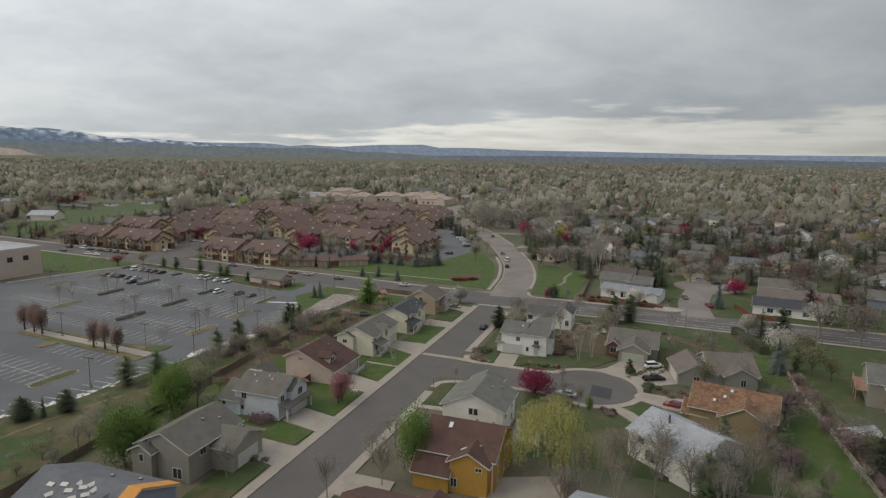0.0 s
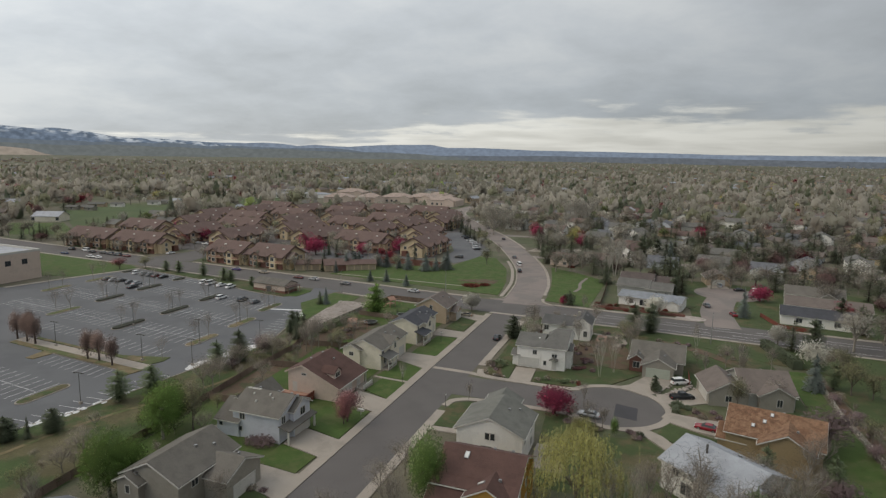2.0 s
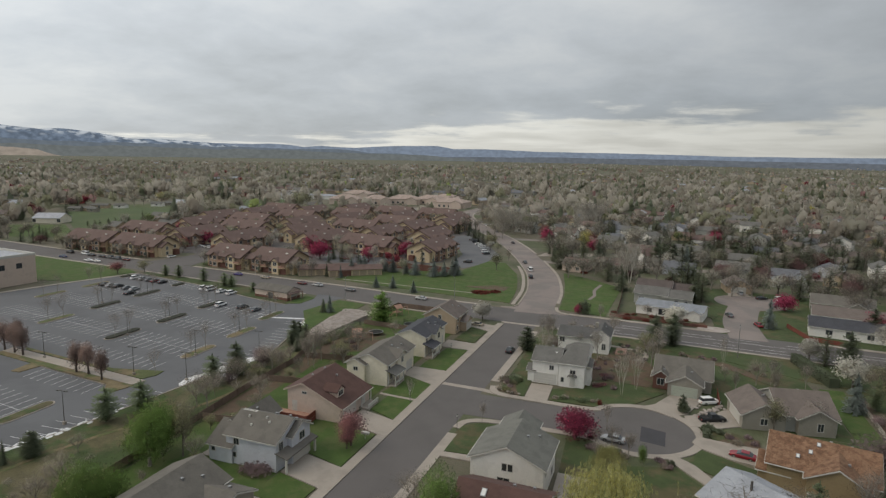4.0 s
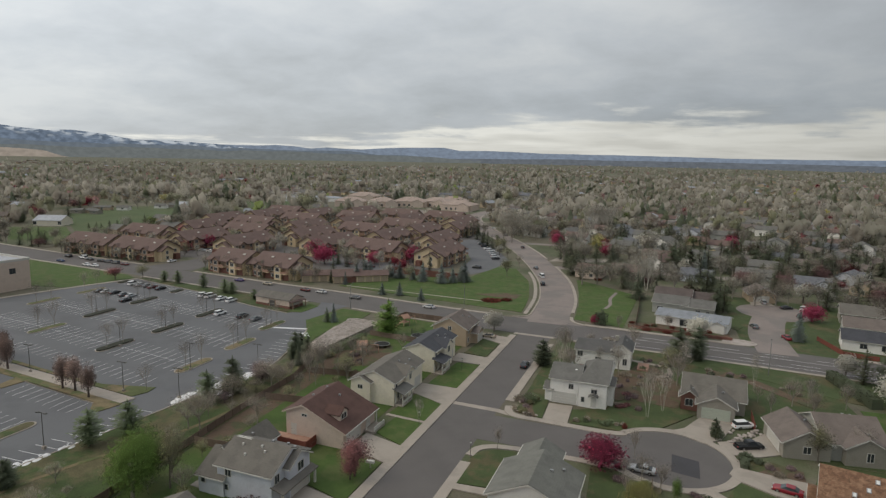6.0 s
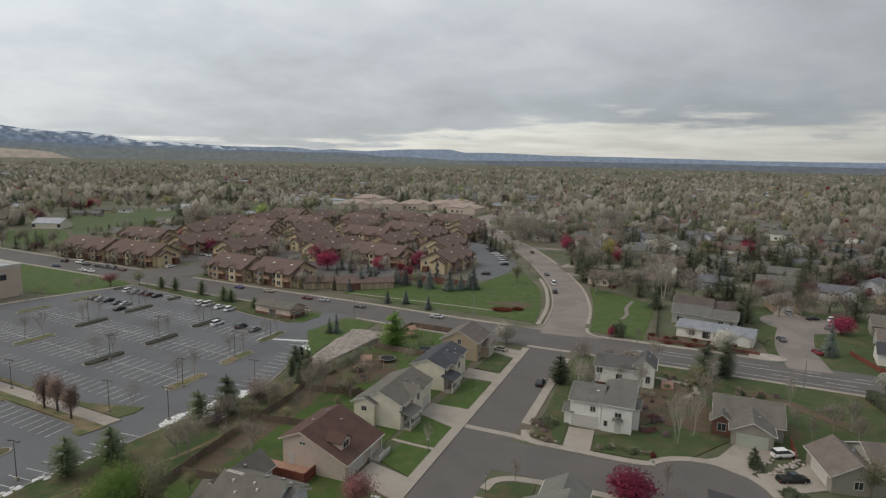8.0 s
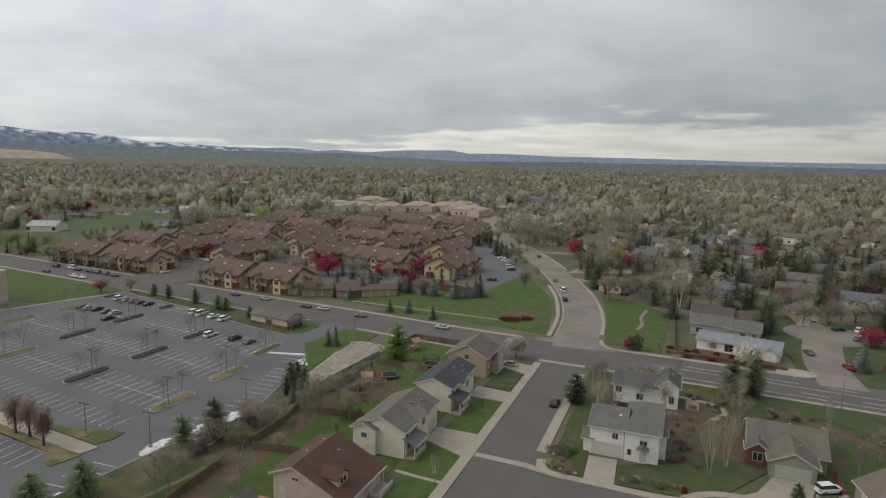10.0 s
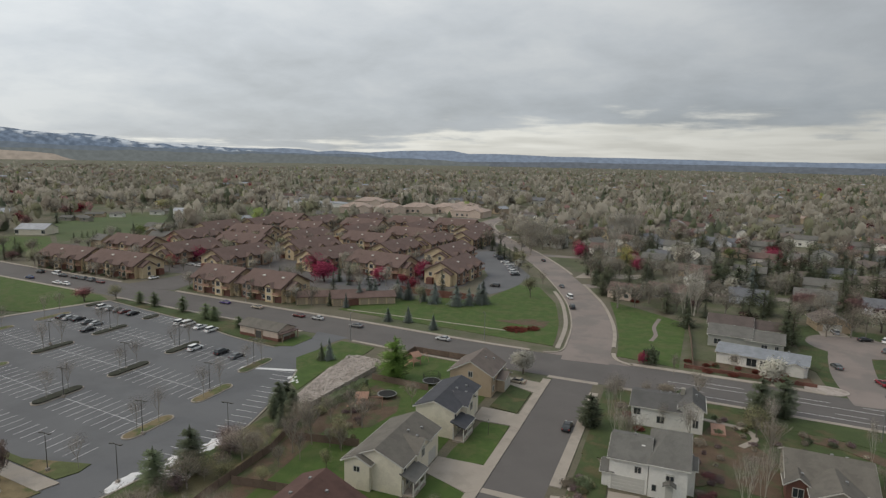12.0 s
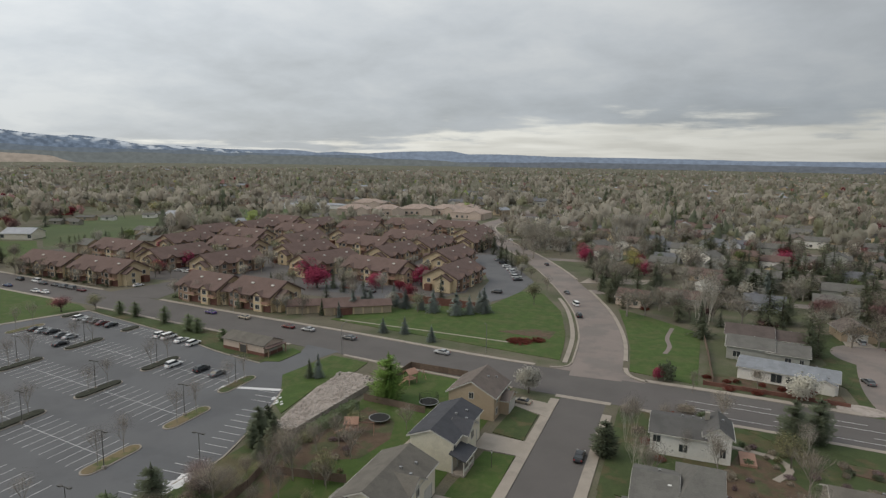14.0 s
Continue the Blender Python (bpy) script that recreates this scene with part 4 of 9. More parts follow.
arterial_line = smooth_line([(-900, 215), (-420, 135), (-245, 104), (-164, 91), (-107, 81.5), (-63, 75), (-25, 68.2), (2, 64.8), (37, 61.4), (62, 58.4), (110, 52), (230, 36), (700, -20)], 8)
ribbon("road_arterial", arterial_line, -8.4, 8.4, -0.02, 0.012, M["asphalt_street"], "wide asphalt road with lane lines", "road")
north_line = smooth_line([(9.1, 70), (9.0, 79), (8.9, 93), (7.8, 109), (3.6, 134), (-2.4, 156), (-10.8, 182), (-22.2, 213), (-40, 253), (-63, 298), (-84, 345), (-97, 387), (-99, 427), (-92, 520), (-95, 640)], 5)
ribbon("road_north", north_line, -6.1, 6.1, -0.02, 0.018, M["asphalt_old"], "pale brownish worn asphalt road curving away", "road")
# cross pan at the mouth of the dead-end street, and kerbs
slab("road_cross_pan", [(-0.6, 0.6), (-0.6, 2.0), (9.0, 1.2), (11.4, 0.4), (14.0, -1.9), (9.0, -0.4)], 0.0, 0.022, M["concrete"], "pale concrete drainage pan across the street", "drainage pan")

slab("road_mouth_pan", [(1.6, 55.4), (1.8, 57.0), (13.6, 56.0), (13.4, 54.4)], 0.0, 0.024, M["concrete"], "pale concrete pan at the street's mouth", "drainage pan")


def cut(line, y0, y1, axis=1):
    return [p for p in line if y0 <= p[axis] <= y1]


def walk_strip(line, d0, d1, z=0.15):
    return ribbon("pavement", line, d0, d1, -0.02, z, M["concrete"], "pale concrete kerb and pavement", "pavement")


fine_street = smooth_line([tuple(p) for p in street_line], 4)
walk_strip(cut(fine_street, -190, 56.5), 4.8, 6.7)
walk_strip(cut(fine_street, 2.5, 53), -4.8, -6.7)
walk_strip(cut(fine_street, -190, -19), -4.8, -6.6)
# round the south corner
corner = smooth_line([(7.75, -19.4), (8.6, -16.4), (11.0, -14.6), (15, -13.9), (22, -14.0), (33.5, -14.6)], 1.0)
walk_strip(corner, 0.0, -1.5)
corner = smooth_line([(10.0, 3.2), (10.6, 0.2), (13, -1.7), (20, -2.4), (30, -3.2), (34, -2.6)], 1.0)
walk_strip(corner, 0.0, 1.6)
ring = [Vector((CUL[0] + CUL_R * math.cos(a), CUL[1] + CUL_R * 1.02 * math.sin(a))) for a in np.linspace(radians(138), radians(-145), 60)]
walk_strip(ring, 0.0, 1.6)
walk_strip(cut(arterial_line, -160, -66, 0), -8.4, -9.6)
walk_strip(cut(arterial_line, -58, 0.5, 0), -8.4, -9.5)
walk_strip(cut(arterial_line, 14, 700, 0), -8.4, -9.6)
walk_strip(cut(arterial_line, -900, -176, 0), 8.4, 9.8)
walk_strip(cut(arterial_line, -150, 1.0, 0), 8.4, 9.9)
walk_strip(cut(arterial_line, 18, 63, 0), 8.4, 10.2)
walk_strip(cut(arterial_line, 82, 700, 0), 8.4, 10.0)
walk_strip(cut(arterial_line, -900, -168, 0), -8.4, -9.8)
walk_strip([p for p in north_line if 78 < p.y < 460], 6.1, 6.6)
walk_strip([p for p in north_line if 76 < p.y < 160], 7.5, 8.8, 0.12)
walk_strip([p for p in north_line if 79 < p.y < 172], -6.1, -7.2)
walk_strip([p for p in north_line if 188 < p.y < 460], -6.1, -7.1)
# rounded corners where the curving road meets the wide one
slab("road_corner", [(15.1, 79.5), (15.1, 71.0), (20.5, 70.6), (17.2, 73.2), (15.8, 76.0)], -0.02, 0.016, M["asphalt_old"], "pale worn asphalt rounding a corner", "road")
slab("road_corner", [(2.9, 79.0), (2.2, 76.4), (0.4, 74.9), (-2.0, 74.0), (2.9, 73.2)], -0.02, 0.016, M["asphalt_old"], "pale worn asphalt rounding a corner", "road")
walk_strip(smooth_line([(15.2, 80), (15.8, 76.2), (17.3, 73.4), (20.6, 71.2)], 1.0), 0.0, 1.1)
walk_strip(smooth_line([(2.8, 79.4), (2.1, 76.6), (0.3, 75.1), (-2.2, 74.2)], 1.0), 0.0, -0.5)
# lane lines
for d, a, b in ((0.7, 26, 400), (-2.9, 20, 400), (3.4, 30, 400), (-5.6, 22, 300)):
    seg = cut(arterial_line, a, b, 0)
    if d in (0.7, -5.6):
        ribbon("lane_line", seg, d, d + 0.14, 0.012, 0.02, M["line_paint"], "white lane line", "road marking")
    else:
        for i in range(0, len(seg) - 1, 2):
            ribbon("lane_line", seg[i:i + 2], d, d + 0.14, 0.012, 0.02, M["line_paint"], "white lane line", "road marking")

# -- parking lot --
slab("road_parking_lot", [(-72, -120), (-66, -60), (-59.5, -49), (-55, -30), (-49.5, 0), (-48.2, 8), (-53.5, 31), (-56, 38), (-60, 46), (-59, 61), (-66, 63.5), (-71, 51.5), (-88, 55.5), (-110, 64), (-140, 72), (-155, 76), (-164, 54), (-172, 30), (-210, 24), (-260, -10), (-250, -120)], -0.02, 0.006, M["asphalt_lot"], "large grey asphalt parking lot", "parking lot")
ROW = Vector((0.9835, -0.181))
STALL = Vector((0.06, 0.998))


def lot_point(a, b, row):
    """Place in the lot: a metres along the row from the east end, b across it."""
    base = Vector((-65.0, 1.0 + 18.0 * row)) + STALL * 0
    return base - ROW * a + STALL * b


def stall_lines(a0, a1, row, b0, b1, pitch=2.6, name="stall_lines"):
    bm = bmesh.new()
    n = int((a1 - a0) / pitch)
    w = 0.05
    for i in range(n + 1):
        a = a0 + i * pitch
        p, q = lot_point(a, b0, row), lot_point(a, b1, row)
        add_prism(bm, [(p.x - w, p.y, 0.006), (p.x + w, p.y, 0.006), (q.x + w, q.y, 0.006), (q.x - w, q.y, 0.006)], [(p.x - w, p.y, 0.014), (p.x + w, p.y, 0.014), (q.x + w, q.y, 0.014), (q.x - w, q.y, 0.014)])
    if b0 < 0 < b1:
        p, q = lot_point(a0, 0, row), lot_point(a1, 0, row)
        add_prism(bm, [(p.x, p.y - w, 0.015), (q.x, q.y - w, 0.015), (q.x, q.y + w, 0.015), (p.x, p.y + w, 0.015)][::-1], [(p.x, p.y - w, 0.02), (q.x, q.y - w, 0.02), (q.x, q.y + w, 0.02), (p.x, p.y + w, 0.02)][::-1])
    me = bpy.data.meshes.new(name)
    bm.to_mesh(me)
    bm.free()
    me.materials.append(M["line_paint"])
    tagged(new(name, me), "white painted parking stall lines", "road marking", "", "structure")


def island(a, row, b0=-5.4, b1=5.4, fill="island_dry", w=3.0):
    """A kerbed planting island across a double row of stalls."""
    def outline(e, inset):
        pts = []
        for end, s in ((b1, 1), (b0, -1)):
            c = lot_point(a, end - s * w * 0.5, row)
            for k in range(9):
                t = math.pi * k / 8 + (0 if s > 0 else math.pi)
                pts.append((c.x + (w / 2 - inset) * math.cos(t), c.y + (w / 2 - inset) * 1.25 * math.sin(t)))
        return pts
    o = slab("planting_island", outline(0, 0), -0.02, 0.15, M["concrete"], "kerbed planting island in the parking lot", "planting island", "structure")
    slab("soil", outline(0, 0.28), 0.1, 0.42 if fill == "hedge_soil" else 0.2, M[fill], parent=o)


ISL = [(0, 0, "island_dry"), (29.5, 0, "hedge_soil"), (60, 0, "island_dry"), (0, 1, "island_dry"), (28.5, 1, "hedge_soil"), (60, 1, "hedge_soil"), (90, 1, "island_dry"), (2.2, 2, "lawn"), (28.6, 2, "hedge_soil"), (60, 2, "hedge_soil"), (89, 2, "island_dry")]
for a, r, f in ISL:
    island(a, r, fill=f)
island(60, 3, -5.0, 0.5, "hedge_soil")
island(90, 3, -5.0, 0.5, "hedge_soil")
for row in (0, 1, 2):
    for a0, a1 in ((2.4, 27.0), (31.2, 57.5), (62.5, 88)):
        stall_lines(a0 + (1.8 if row == 2 and a0 < 3 else 0), a1, row, -5.2, 5.2)
stall_lines(32, 88, 3, -5.0, 0.3)
stall_lines(2.5, 57.0, -1, 3.2, 8.2)
stall_lines(9, 35.0, -2.36, -5.2, 5.2)
stall_lines(39, 64.0, -2.36, -5.2, 5.2)
island(6.5, -2.36, fill="meadow")
island(37, -2.36, fill="island_dry")
stall_lines(9, 60.0, -3.5, -5.2, 5.2)
# angled stalls along the east kerb
bm = bmesh.new()
for i in range(38):
    f = i / 37
    y = -56 + 92 * f
    x = np.interp(y, (-57, -49, -30, 0, 8, 31, 38), (-65.5, -59.8, -55.3, -49.8, -48.6, -53.8, -56.2))
    if -22 < y < -10 or 28 < y < 31:
        continue
    add_box(bm, x - 5.0, y - 0.055, 0.006, x - 0.2, y + 0.055, 0.014)
me = bpy.data.meshes.new("stall_lines")
bm.to_mesh(me)
bm.free()
me.materials.append(M["line_paint"])
tagged(new("stall_lines", me), "white painted parking stall lines by the kerb", "road marking", "", "structure")
# walk between two planted strips
slab("planting_strip", [(-63, -13.4), (-62.6, -16), (-64, -19.0), (-106, -12.4), (-107.4, -11.0), (-91.8, -13.6), (-75, -15.8), (-66, -14)], -0.02, 0.15, M["island_dry"], "brown planted strip beside a walk", "planting strip")
slab("planting_strip", [(-110, -14.8), (-62.7, -22.5), (-64.2, -27.3), (-66.6, -26.6), (-68.5, -24.2), (-91.8, -20.3), (-92.6, -24.8), (-95, -24.8), (-95.6, -19.4), (-110, -17)], -0.02, 0.15, M["island_dry"], "narrow planted strip with a pale kerb", "planting strip")
walk_strip(smooth_line([(-91.8, -20.4), (-80, -22.3), (-68.4, -24.4)], 4), 0.0, 0.3)
bm = bmesh.new()
for i in range(9):
    x = -89.4 + 2.5 * i
    y = -20.8 - 0.165 * (x + 91.8)
    add_prism(bm, [(x - 0.05, y - 5.2, 0.006), (x + 0.05, y - 5.2, 0.006), (x + 0.05, y, 0.006), (x - 0.05, y, 0.006)], [(x - 0.05, y - 5.2, 0.014), (x + 0.05, y - 5.2, 0.014), (x + 0.05, y, 0.014), (x - 0.05, y, 0.014)])
me = bpy.data.meshes.new("stall_lines")
bm.to_mesh(me)
bm.free()
me.materials.append(M["line_paint"])
tagged(new("stall_lines", me), "white painted parking stall lines below a planted strip", "road marking", "", "structure")
slab("pavement_lot_walk", [(-62.4, -19.6), (-63.4, -22.6), (-110, -15.2), (-110, -12.4)], -0.02, 0.2, M["concrete"], "pale concrete walk through the parking lot", "pavement")
walk_strip(smooth_line([(-66, -60), (-59.5, -49), (-55, -30), (-49.5, 0), (-48.2, 8), (-53.5, 31), (-56, 38)], 4), 0.0, -0.3)
walk_strip(smooth_line([(-71, 51.5), (-88, 55.8), (-110, 64.2), (-140, 72.2), (-155, 76.2)], 5), 0.0, 0.3)
walk_strip(smooth_line([(-155, 76), (-164, 54), (-172, 30)], 5), 0.0, 1.6)
slab("pavement_lot_band", [(-69.5, 34.4), (-69.5, 35.5), (-56.2, 38.4), (-56.0, 37.2)], 0.0, 0.03, M["snow"], "bright white band across the lot's entry", "pavement")

# -- lawns, beds, drives --
LAWNS = [
    ("lawn", [(15.5, 55), (38, 51.5), (62, 48), (78, 34), (79, 20), (79, -2), (66, -2), (59, 9), (47, 14), (40, 9), (24, 9.5), (19, 14), (15.6, 22)], 0.007, "green yards between the houses of the court"),
    ("lawn", [(28.5, -44), (37, -40), (38, -24), (47, -22), (52, -29), (60, -20), (63, -10), (66, -2.2), (79, -2.2), (76, -44), (60, -46)], 0.007, "green yards behind the court"),
    ("lawn_green", [(-37, -60), (-15, -60), (-8, 56), (-36, 60), (-38, 18)], 0.035, "green back yards along the street"),
    ("lawn", [(64, 60), (66, 135), (130, 125), (160, 60), (160, 46)], 0.007, "green yards round the north court"),
    ("meadow", [(-65, -60), (-59.2, -49), (-54.7, -30), (-49.2, 0), (-47.8, 8), (-47, 18), (-38, 18), (-37.5, -20), (-38, -120), (-71, -120)], 0.06, "rough green verge between houses and lot"),
    ("lawn_green", [(-61, 46), (-56, 37.8), (-53.2, 31), (-49, 27), (-49.5, 41), (-46, 54.5), (-46, 61), (-57, 63)], 0.10, "mown grass corner by the lot entry"),
    ("lawn_green", [(-72, 52.5), (-67, 54), (-66, 62.5), (-70, 65)], 0.12, "small bright lawn beside the utility building"),
    ("lawn", [(-73, 64.5), (-72, 52.5), (-88, 56.5), (-110, 64.8), (-140, 72.8), (-153, 76.5), (-153, 79.0), (-107, 71.5)], 0.08, "grass verge along the road"),
    ("lawn_green", [(-164, 54), (-155.5, 76.5), (-163, 80.5), (-215, 90), (-280, 99), (-290, 80), (-215, 55), (-200, 47)], 0.08, "bright green lawn by the tan hall"),
    ("lawn_green", [(-75, 95), (-0.6, 80.6), (-1.0, 92), (-2.2, 106), (-7, 133), (-17, 159), (-26, 160), (-31.6, 134), (-71, 111)], 0.08, "mown green open space behind the road"),
    ("lawn_green", [(16.8, 78.0), (32.0, 74.0), (36.5, 121), (22, 136), (11.6, 144), (14.6, 120), (16.6, 98)], 0.08, "green strip with a path"),
    ("lawn", [(38, 52.2), (62, 49.2), (110, 43), (160, 36), (160, 20), (110, 22), (80, 30), (60, 41), (46, 44)], 0.08, "wide mown verge along the road"),
    ("lawn_green", [(-14.5, -33), (-12.8, -26), (-4.6, -27.0), (-5.3, -39.5), (-12.5, -37.0)], 0.13, "bright green front lawn"),
    ("lawn_green", [(-14.6, -51.0), (-13.6, -44.2), (-6.0, -46.4), (-6.6, -52.2)], 0.13, "bright green front lawn"),
    ("lawn", [(-14.0, -66.0), (-12.5, -57.2), (-7.0, -59.4), (-7.6, -74), (-14, -74)], 0.13, "green front lawn"),
    ("lawn_green", [(-10.0, -17.0), (-9.0, -9.5), (-3.2, -10.5), (-3.8, -20.2)], 0.13, "bright green front lawn"),
    ("lawn_green", [(-11.0, -8.6), (-9.3, 2.8), (-2.5, -0.8), (-3.1, -9.4)], 0.13, "green front lawn"),
    ("lawn_green", [(-8.6, 12.0), (-6.6, 25.3), (-1.1, 25.3), (-1.9, 9.0), (-8.8, 8.4)], 0.13, "green front lawn"),
    ("lawn", [(-7.0, 33.2), (-5.4, 47.0), (-0.2, 44.0), (-0.9, 31.8)], 0.13, "dull green front lawn"),
    ("lawn", [(12.2, 4.5), (14, 0.8), (18.0, -0.4), (18.2, 12), (13.8, 24), (13.0, 13)], 0.13, "front lawn and shrubs on the corner"),
    ("lawn", [(13.2, 19), (18, 18), (20.8, 28), (20.8, 52.5), (15.2, 54.0)], 0.12, "green side lawn by the road corner"),
    ("lawn", [(23.2, 5.8), (23.4, -0.7), (33, -1.0), (40.5, 3.2), (46.8, 11.5), (44, 14), (32, 10)], 0.13, "front lawn with birches"),
    ("lawn", [(52, -4.5), (55.8, -3.9), (61.0, -6.5), (61.5, -10.0), (54, -9.0)], 0.13, "small front lawn between drives"),
    ("lawn", [(51.2, -14.0), (60, -19), (57.5, -26), (48.6, -20.2)], 0.13, "small front lawn"),
    ("lawn", [(9.3, -18.6), (12.2, -16.2), (15.8, -15.6), (16.2, -28.5), (8.0, -29.0)], 0.13, "corner front lawn"),
    ("lawn", [(28.5, -30), (28.5, -16.4), (36, -17), (38, -22), (37, -40), (30, -44)], 0.10, "back lawn behind a crabapple"),
    ("lawn_green", [(-22.5, -31), (-23, -9), (-34, -9), (-34.5, -31)], 0.06, "green back lawn"), ("lawn_green", [(-20.5, -8.6), (-20.0, 7.5), (-34, 6.5), (-34.5, -8.6)], 0.062, "bright green back lawn"),
    ("lawn_green", [(-22.5, 9), (-19, 34), (-33, 36), (-36, 8)], 0.06, "green back lawn with trees"),
    ("lawn_green", [(-24, 38), (-20, 57), (-34, 59), (-35, 40)], 0.07, "green back lawn"),
    ("lawn_green", [(72, -60), (76, -30), (79, -4), (80, 26), (84.8, 26), (84.0, 0), (84.2, -14), (84.0, -60)], 0.085, "long green lawn beside a rail fence"), ("lawn", [(88, 30), (88.0, 4), (89, -14), (92, -14), (100, 12), (106, 24)], 0.085, "green lawn beyond a ditch"),
    ("field", [(-298, 175), (-284, 205), (-304, 282), (-306, 348), (-298, 444), (-330, 480), (-387, 372), (-424, 292), (-376, 237)], 0.03, "broad green pasture"),
    ("lawn_green", [(-352, 174), (-322, 190), (-268, 149), (-300, 134)], 0.04, "dark green field beside a barn"),
    ("lawn", [(65, 83), (68, 90), (66, 102), (62.5, 98), (63.5, 86)], 0.1, "small lawn beside a court"),
]
for mat_name, pts, z, label in LAWNS:
    slab("lawn", pts, -0.02, z, M[mat_name], label, "lawn", "stuff")
slab("bed_bark", [(-33.4, -30), (-33.0, -2), (-33.4, 12), (-26, 15.5), (-24, 24), (-26, 31), (-34, 36), (-38, 19), (-38, -30)], -0.02, 0.075, M["mulch"], "brown soil of a fenced back yard", "garden bed", "stuff")
slab("bed_bark", [(30, 16), (44, 14), (46, 27), (38, 44), (32, 30)], -0.02, 0.08, M["mulch"], "brown mulch bed under birches", "garden bed", "stuff")
slab("bed_bark", [(51.9, 41.8), (55.7, 41.9), (59.2, 40.4), (62.6, 37.6), (65.7, 34.1), (68.5, 30.2), (72.0, 27.5), (70.9, 23.7), (67.7, 27.1), (64.9, 30.5), (61.8, 33.7), (58.5, 36.6), (55.1, 37.8), (51.9, 38.5)], -0.02, 0.11, M["mulch"], "brown mulch bank behind a house", "garden bed", "stuff")
slab("bed_bark", [(29.9, 30.5), (33.6, 33.2), (36.8, 32.0), (37.8, 26.6), (35.7, 18.4), (32.7, 14.4), (29.5, 13.2), (29.3, 20.1)], -0.02, 0.14, M["mulch"], "purplish bark bed beside a white house", "garden bed", "stuff")
slab("bed_bark", [(86.0, 18), (85.2, 0), (85.4, -14), (85.2, -34), (84.6, -60), (88.6, -60), (88.4, -34), (87.8, -14), (87.4, 4), (87.6, 18)], -0.02, 0.1, M["mulch"], "brown ditch of dry brush along a rail fence", "garden bed", "stuff")
slab("bed_bark", [(34, 76.2), (62, 74.0), (62, 78), (35, 84)], -0.02, 0.08, M["mulch"], "reddish bark bed along a wall", "garden bed", "stuff")
slab("bed_bark", [(-22, 101), (-6, 98), (-5, 107), (-12, 107)], 0.0, 0.11, M["mulch"], "brown mulch bed on the lawn", "garden bed", "stuff")
DRIVES = [
    [(-14.2, -57.2), (-14.4, -51.2), (-6.6, -52.4), (-4.3, -51.6), (-4.7, -60.4), (-7.0, -59.2)],
    [(-13.6, -43.9), (-13.2, -37.4), (-5.3, -39.7), (-3.5, -39.2), (-4.0, -47.4), (-6.0, -46.3)],
    [(-11.8, -24.0), (-11.4, -17.8), (-3.9, -20.4), (-2.4, -20.2), (-2.8, -27.2), (-4.6, -26.8)],
    [(-10.6, 3.2), (-10.2, 9.0), (-1.8, 8.6), (-0.4, 9.4), (-1.0, 0.4), (-2.4, -0.6)],
    [(-8.8, 26.0), (-8.4, 32.4), (-0.9, 31.4), (0.9, 32.2), (0.5, 24.6), (-1.1, 25.5)],
    [(-6.0, 47.2), (-5.6, 52.0), (1.3, 50.6), (2.6, 51.0), (2.2, 43.2), (0.2, 44.2)],
    [(18.4, 7.6), (23.2, 7.6), (23.0, -1.2), (18.2, -0.6)],
    [(48.2, 11.6), (54.6, 11.0), (50.6, 1.5), (47.5, -1.2), (41.8, 2.4), (44.5, 4.5)],
    [(59.6, 8.2), (61.0, -0.6), (56.0, -3.6), (51.8, -4.2), (50.3, -4.6), (49.8, 0.4), (55.0, 2.4)],
    [(62.6, -10.6), (61.2, -17.6), (56, -16.2), (51.4, -13.4), (50.2, -11.4), (51.4, -8.6), (56.0, -9.6)],
    [(52, -28), (56, -31), (50, -20.5), (47.3, -18), (45.6, -19.8)],
    [(27.9, -52.5), (38, -49), (40, -60), (30, -66), (27, -60)],
    [(28.2, -38.5), (28.4, -30), (33.5, -30.5), (33.5, -39.5)],
    [(8.0, -30.8), (8.1, -29.2), (16.2, -29.0), (16.2, -31)],
    [(5.6, -64), (6.1, -57.6), (14, -58.2), (14, -64.6)],
]
DRIVES.append([(-6, 186), (20, 193), (24, 205), (-3, 199)])
for pts in DRIVES:
    slab("driveway", pts, -0.02, 0.17, M["concrete"], "pale concrete driveway", "driveway")
slab("driveway", [(-146, 97.8), (-152, 130), (-163, 131), (-166, 116), (-171, 99.2), (-160, 96)], -0.02, 0.03, M["asphalt_street"], "worn asphalt drive into the apartments", "driveway")
slab("driveway", [(-66, 62), (-59, 60.6), (-57, 67), (-68, 69)], -0.02, 0.016, M["asphalt_lot"], "asphalt entry from the road", "driveway")
court_line = smooth_line([(72, 62), (72.5, 80), (76, 98), (80, 112)], 4)
ribbon("road_court_north", court_line, -5.0, 5.0, -0.02, 0.02, M["asphalt_old"], "pale worn asphalt court", "road")
slab("road_court_end", [(81 + 12 * math.cos(a * math.pi / 16), 113 + 12 * math.sin(a * math.pi / 16)) for a in range(32)], -0.02, 0.025, M["asphalt_old"], "round end of a pale asphalt court", "road")
slab("driveway", [(75, 122), (83, 123), (82.5, 127.5), (75.5, 127.5)], -0.02, 0.1, M["concrete"], "pale concrete driveway", "driveway")
slab("road_apartment_lot", [(-68, 240), (-60, 251), (-48, 236), (-24.5, 181), (-27, 152), (-33, 138), (-41, 150), (-43, 176)], -0.02, 0.02, M["asphalt_lot"], "narrow asphalt car park by the apartments", "parking lot")
slab("road_apartment_courts", [(-240, 128), (-60, 122), (-46, 150), (-56, 250), (-70, 340), (-245, 345)], -0.02, 0.008, M["asphalt_street"], "grey asphalt car courts between apartments", "parking lot")
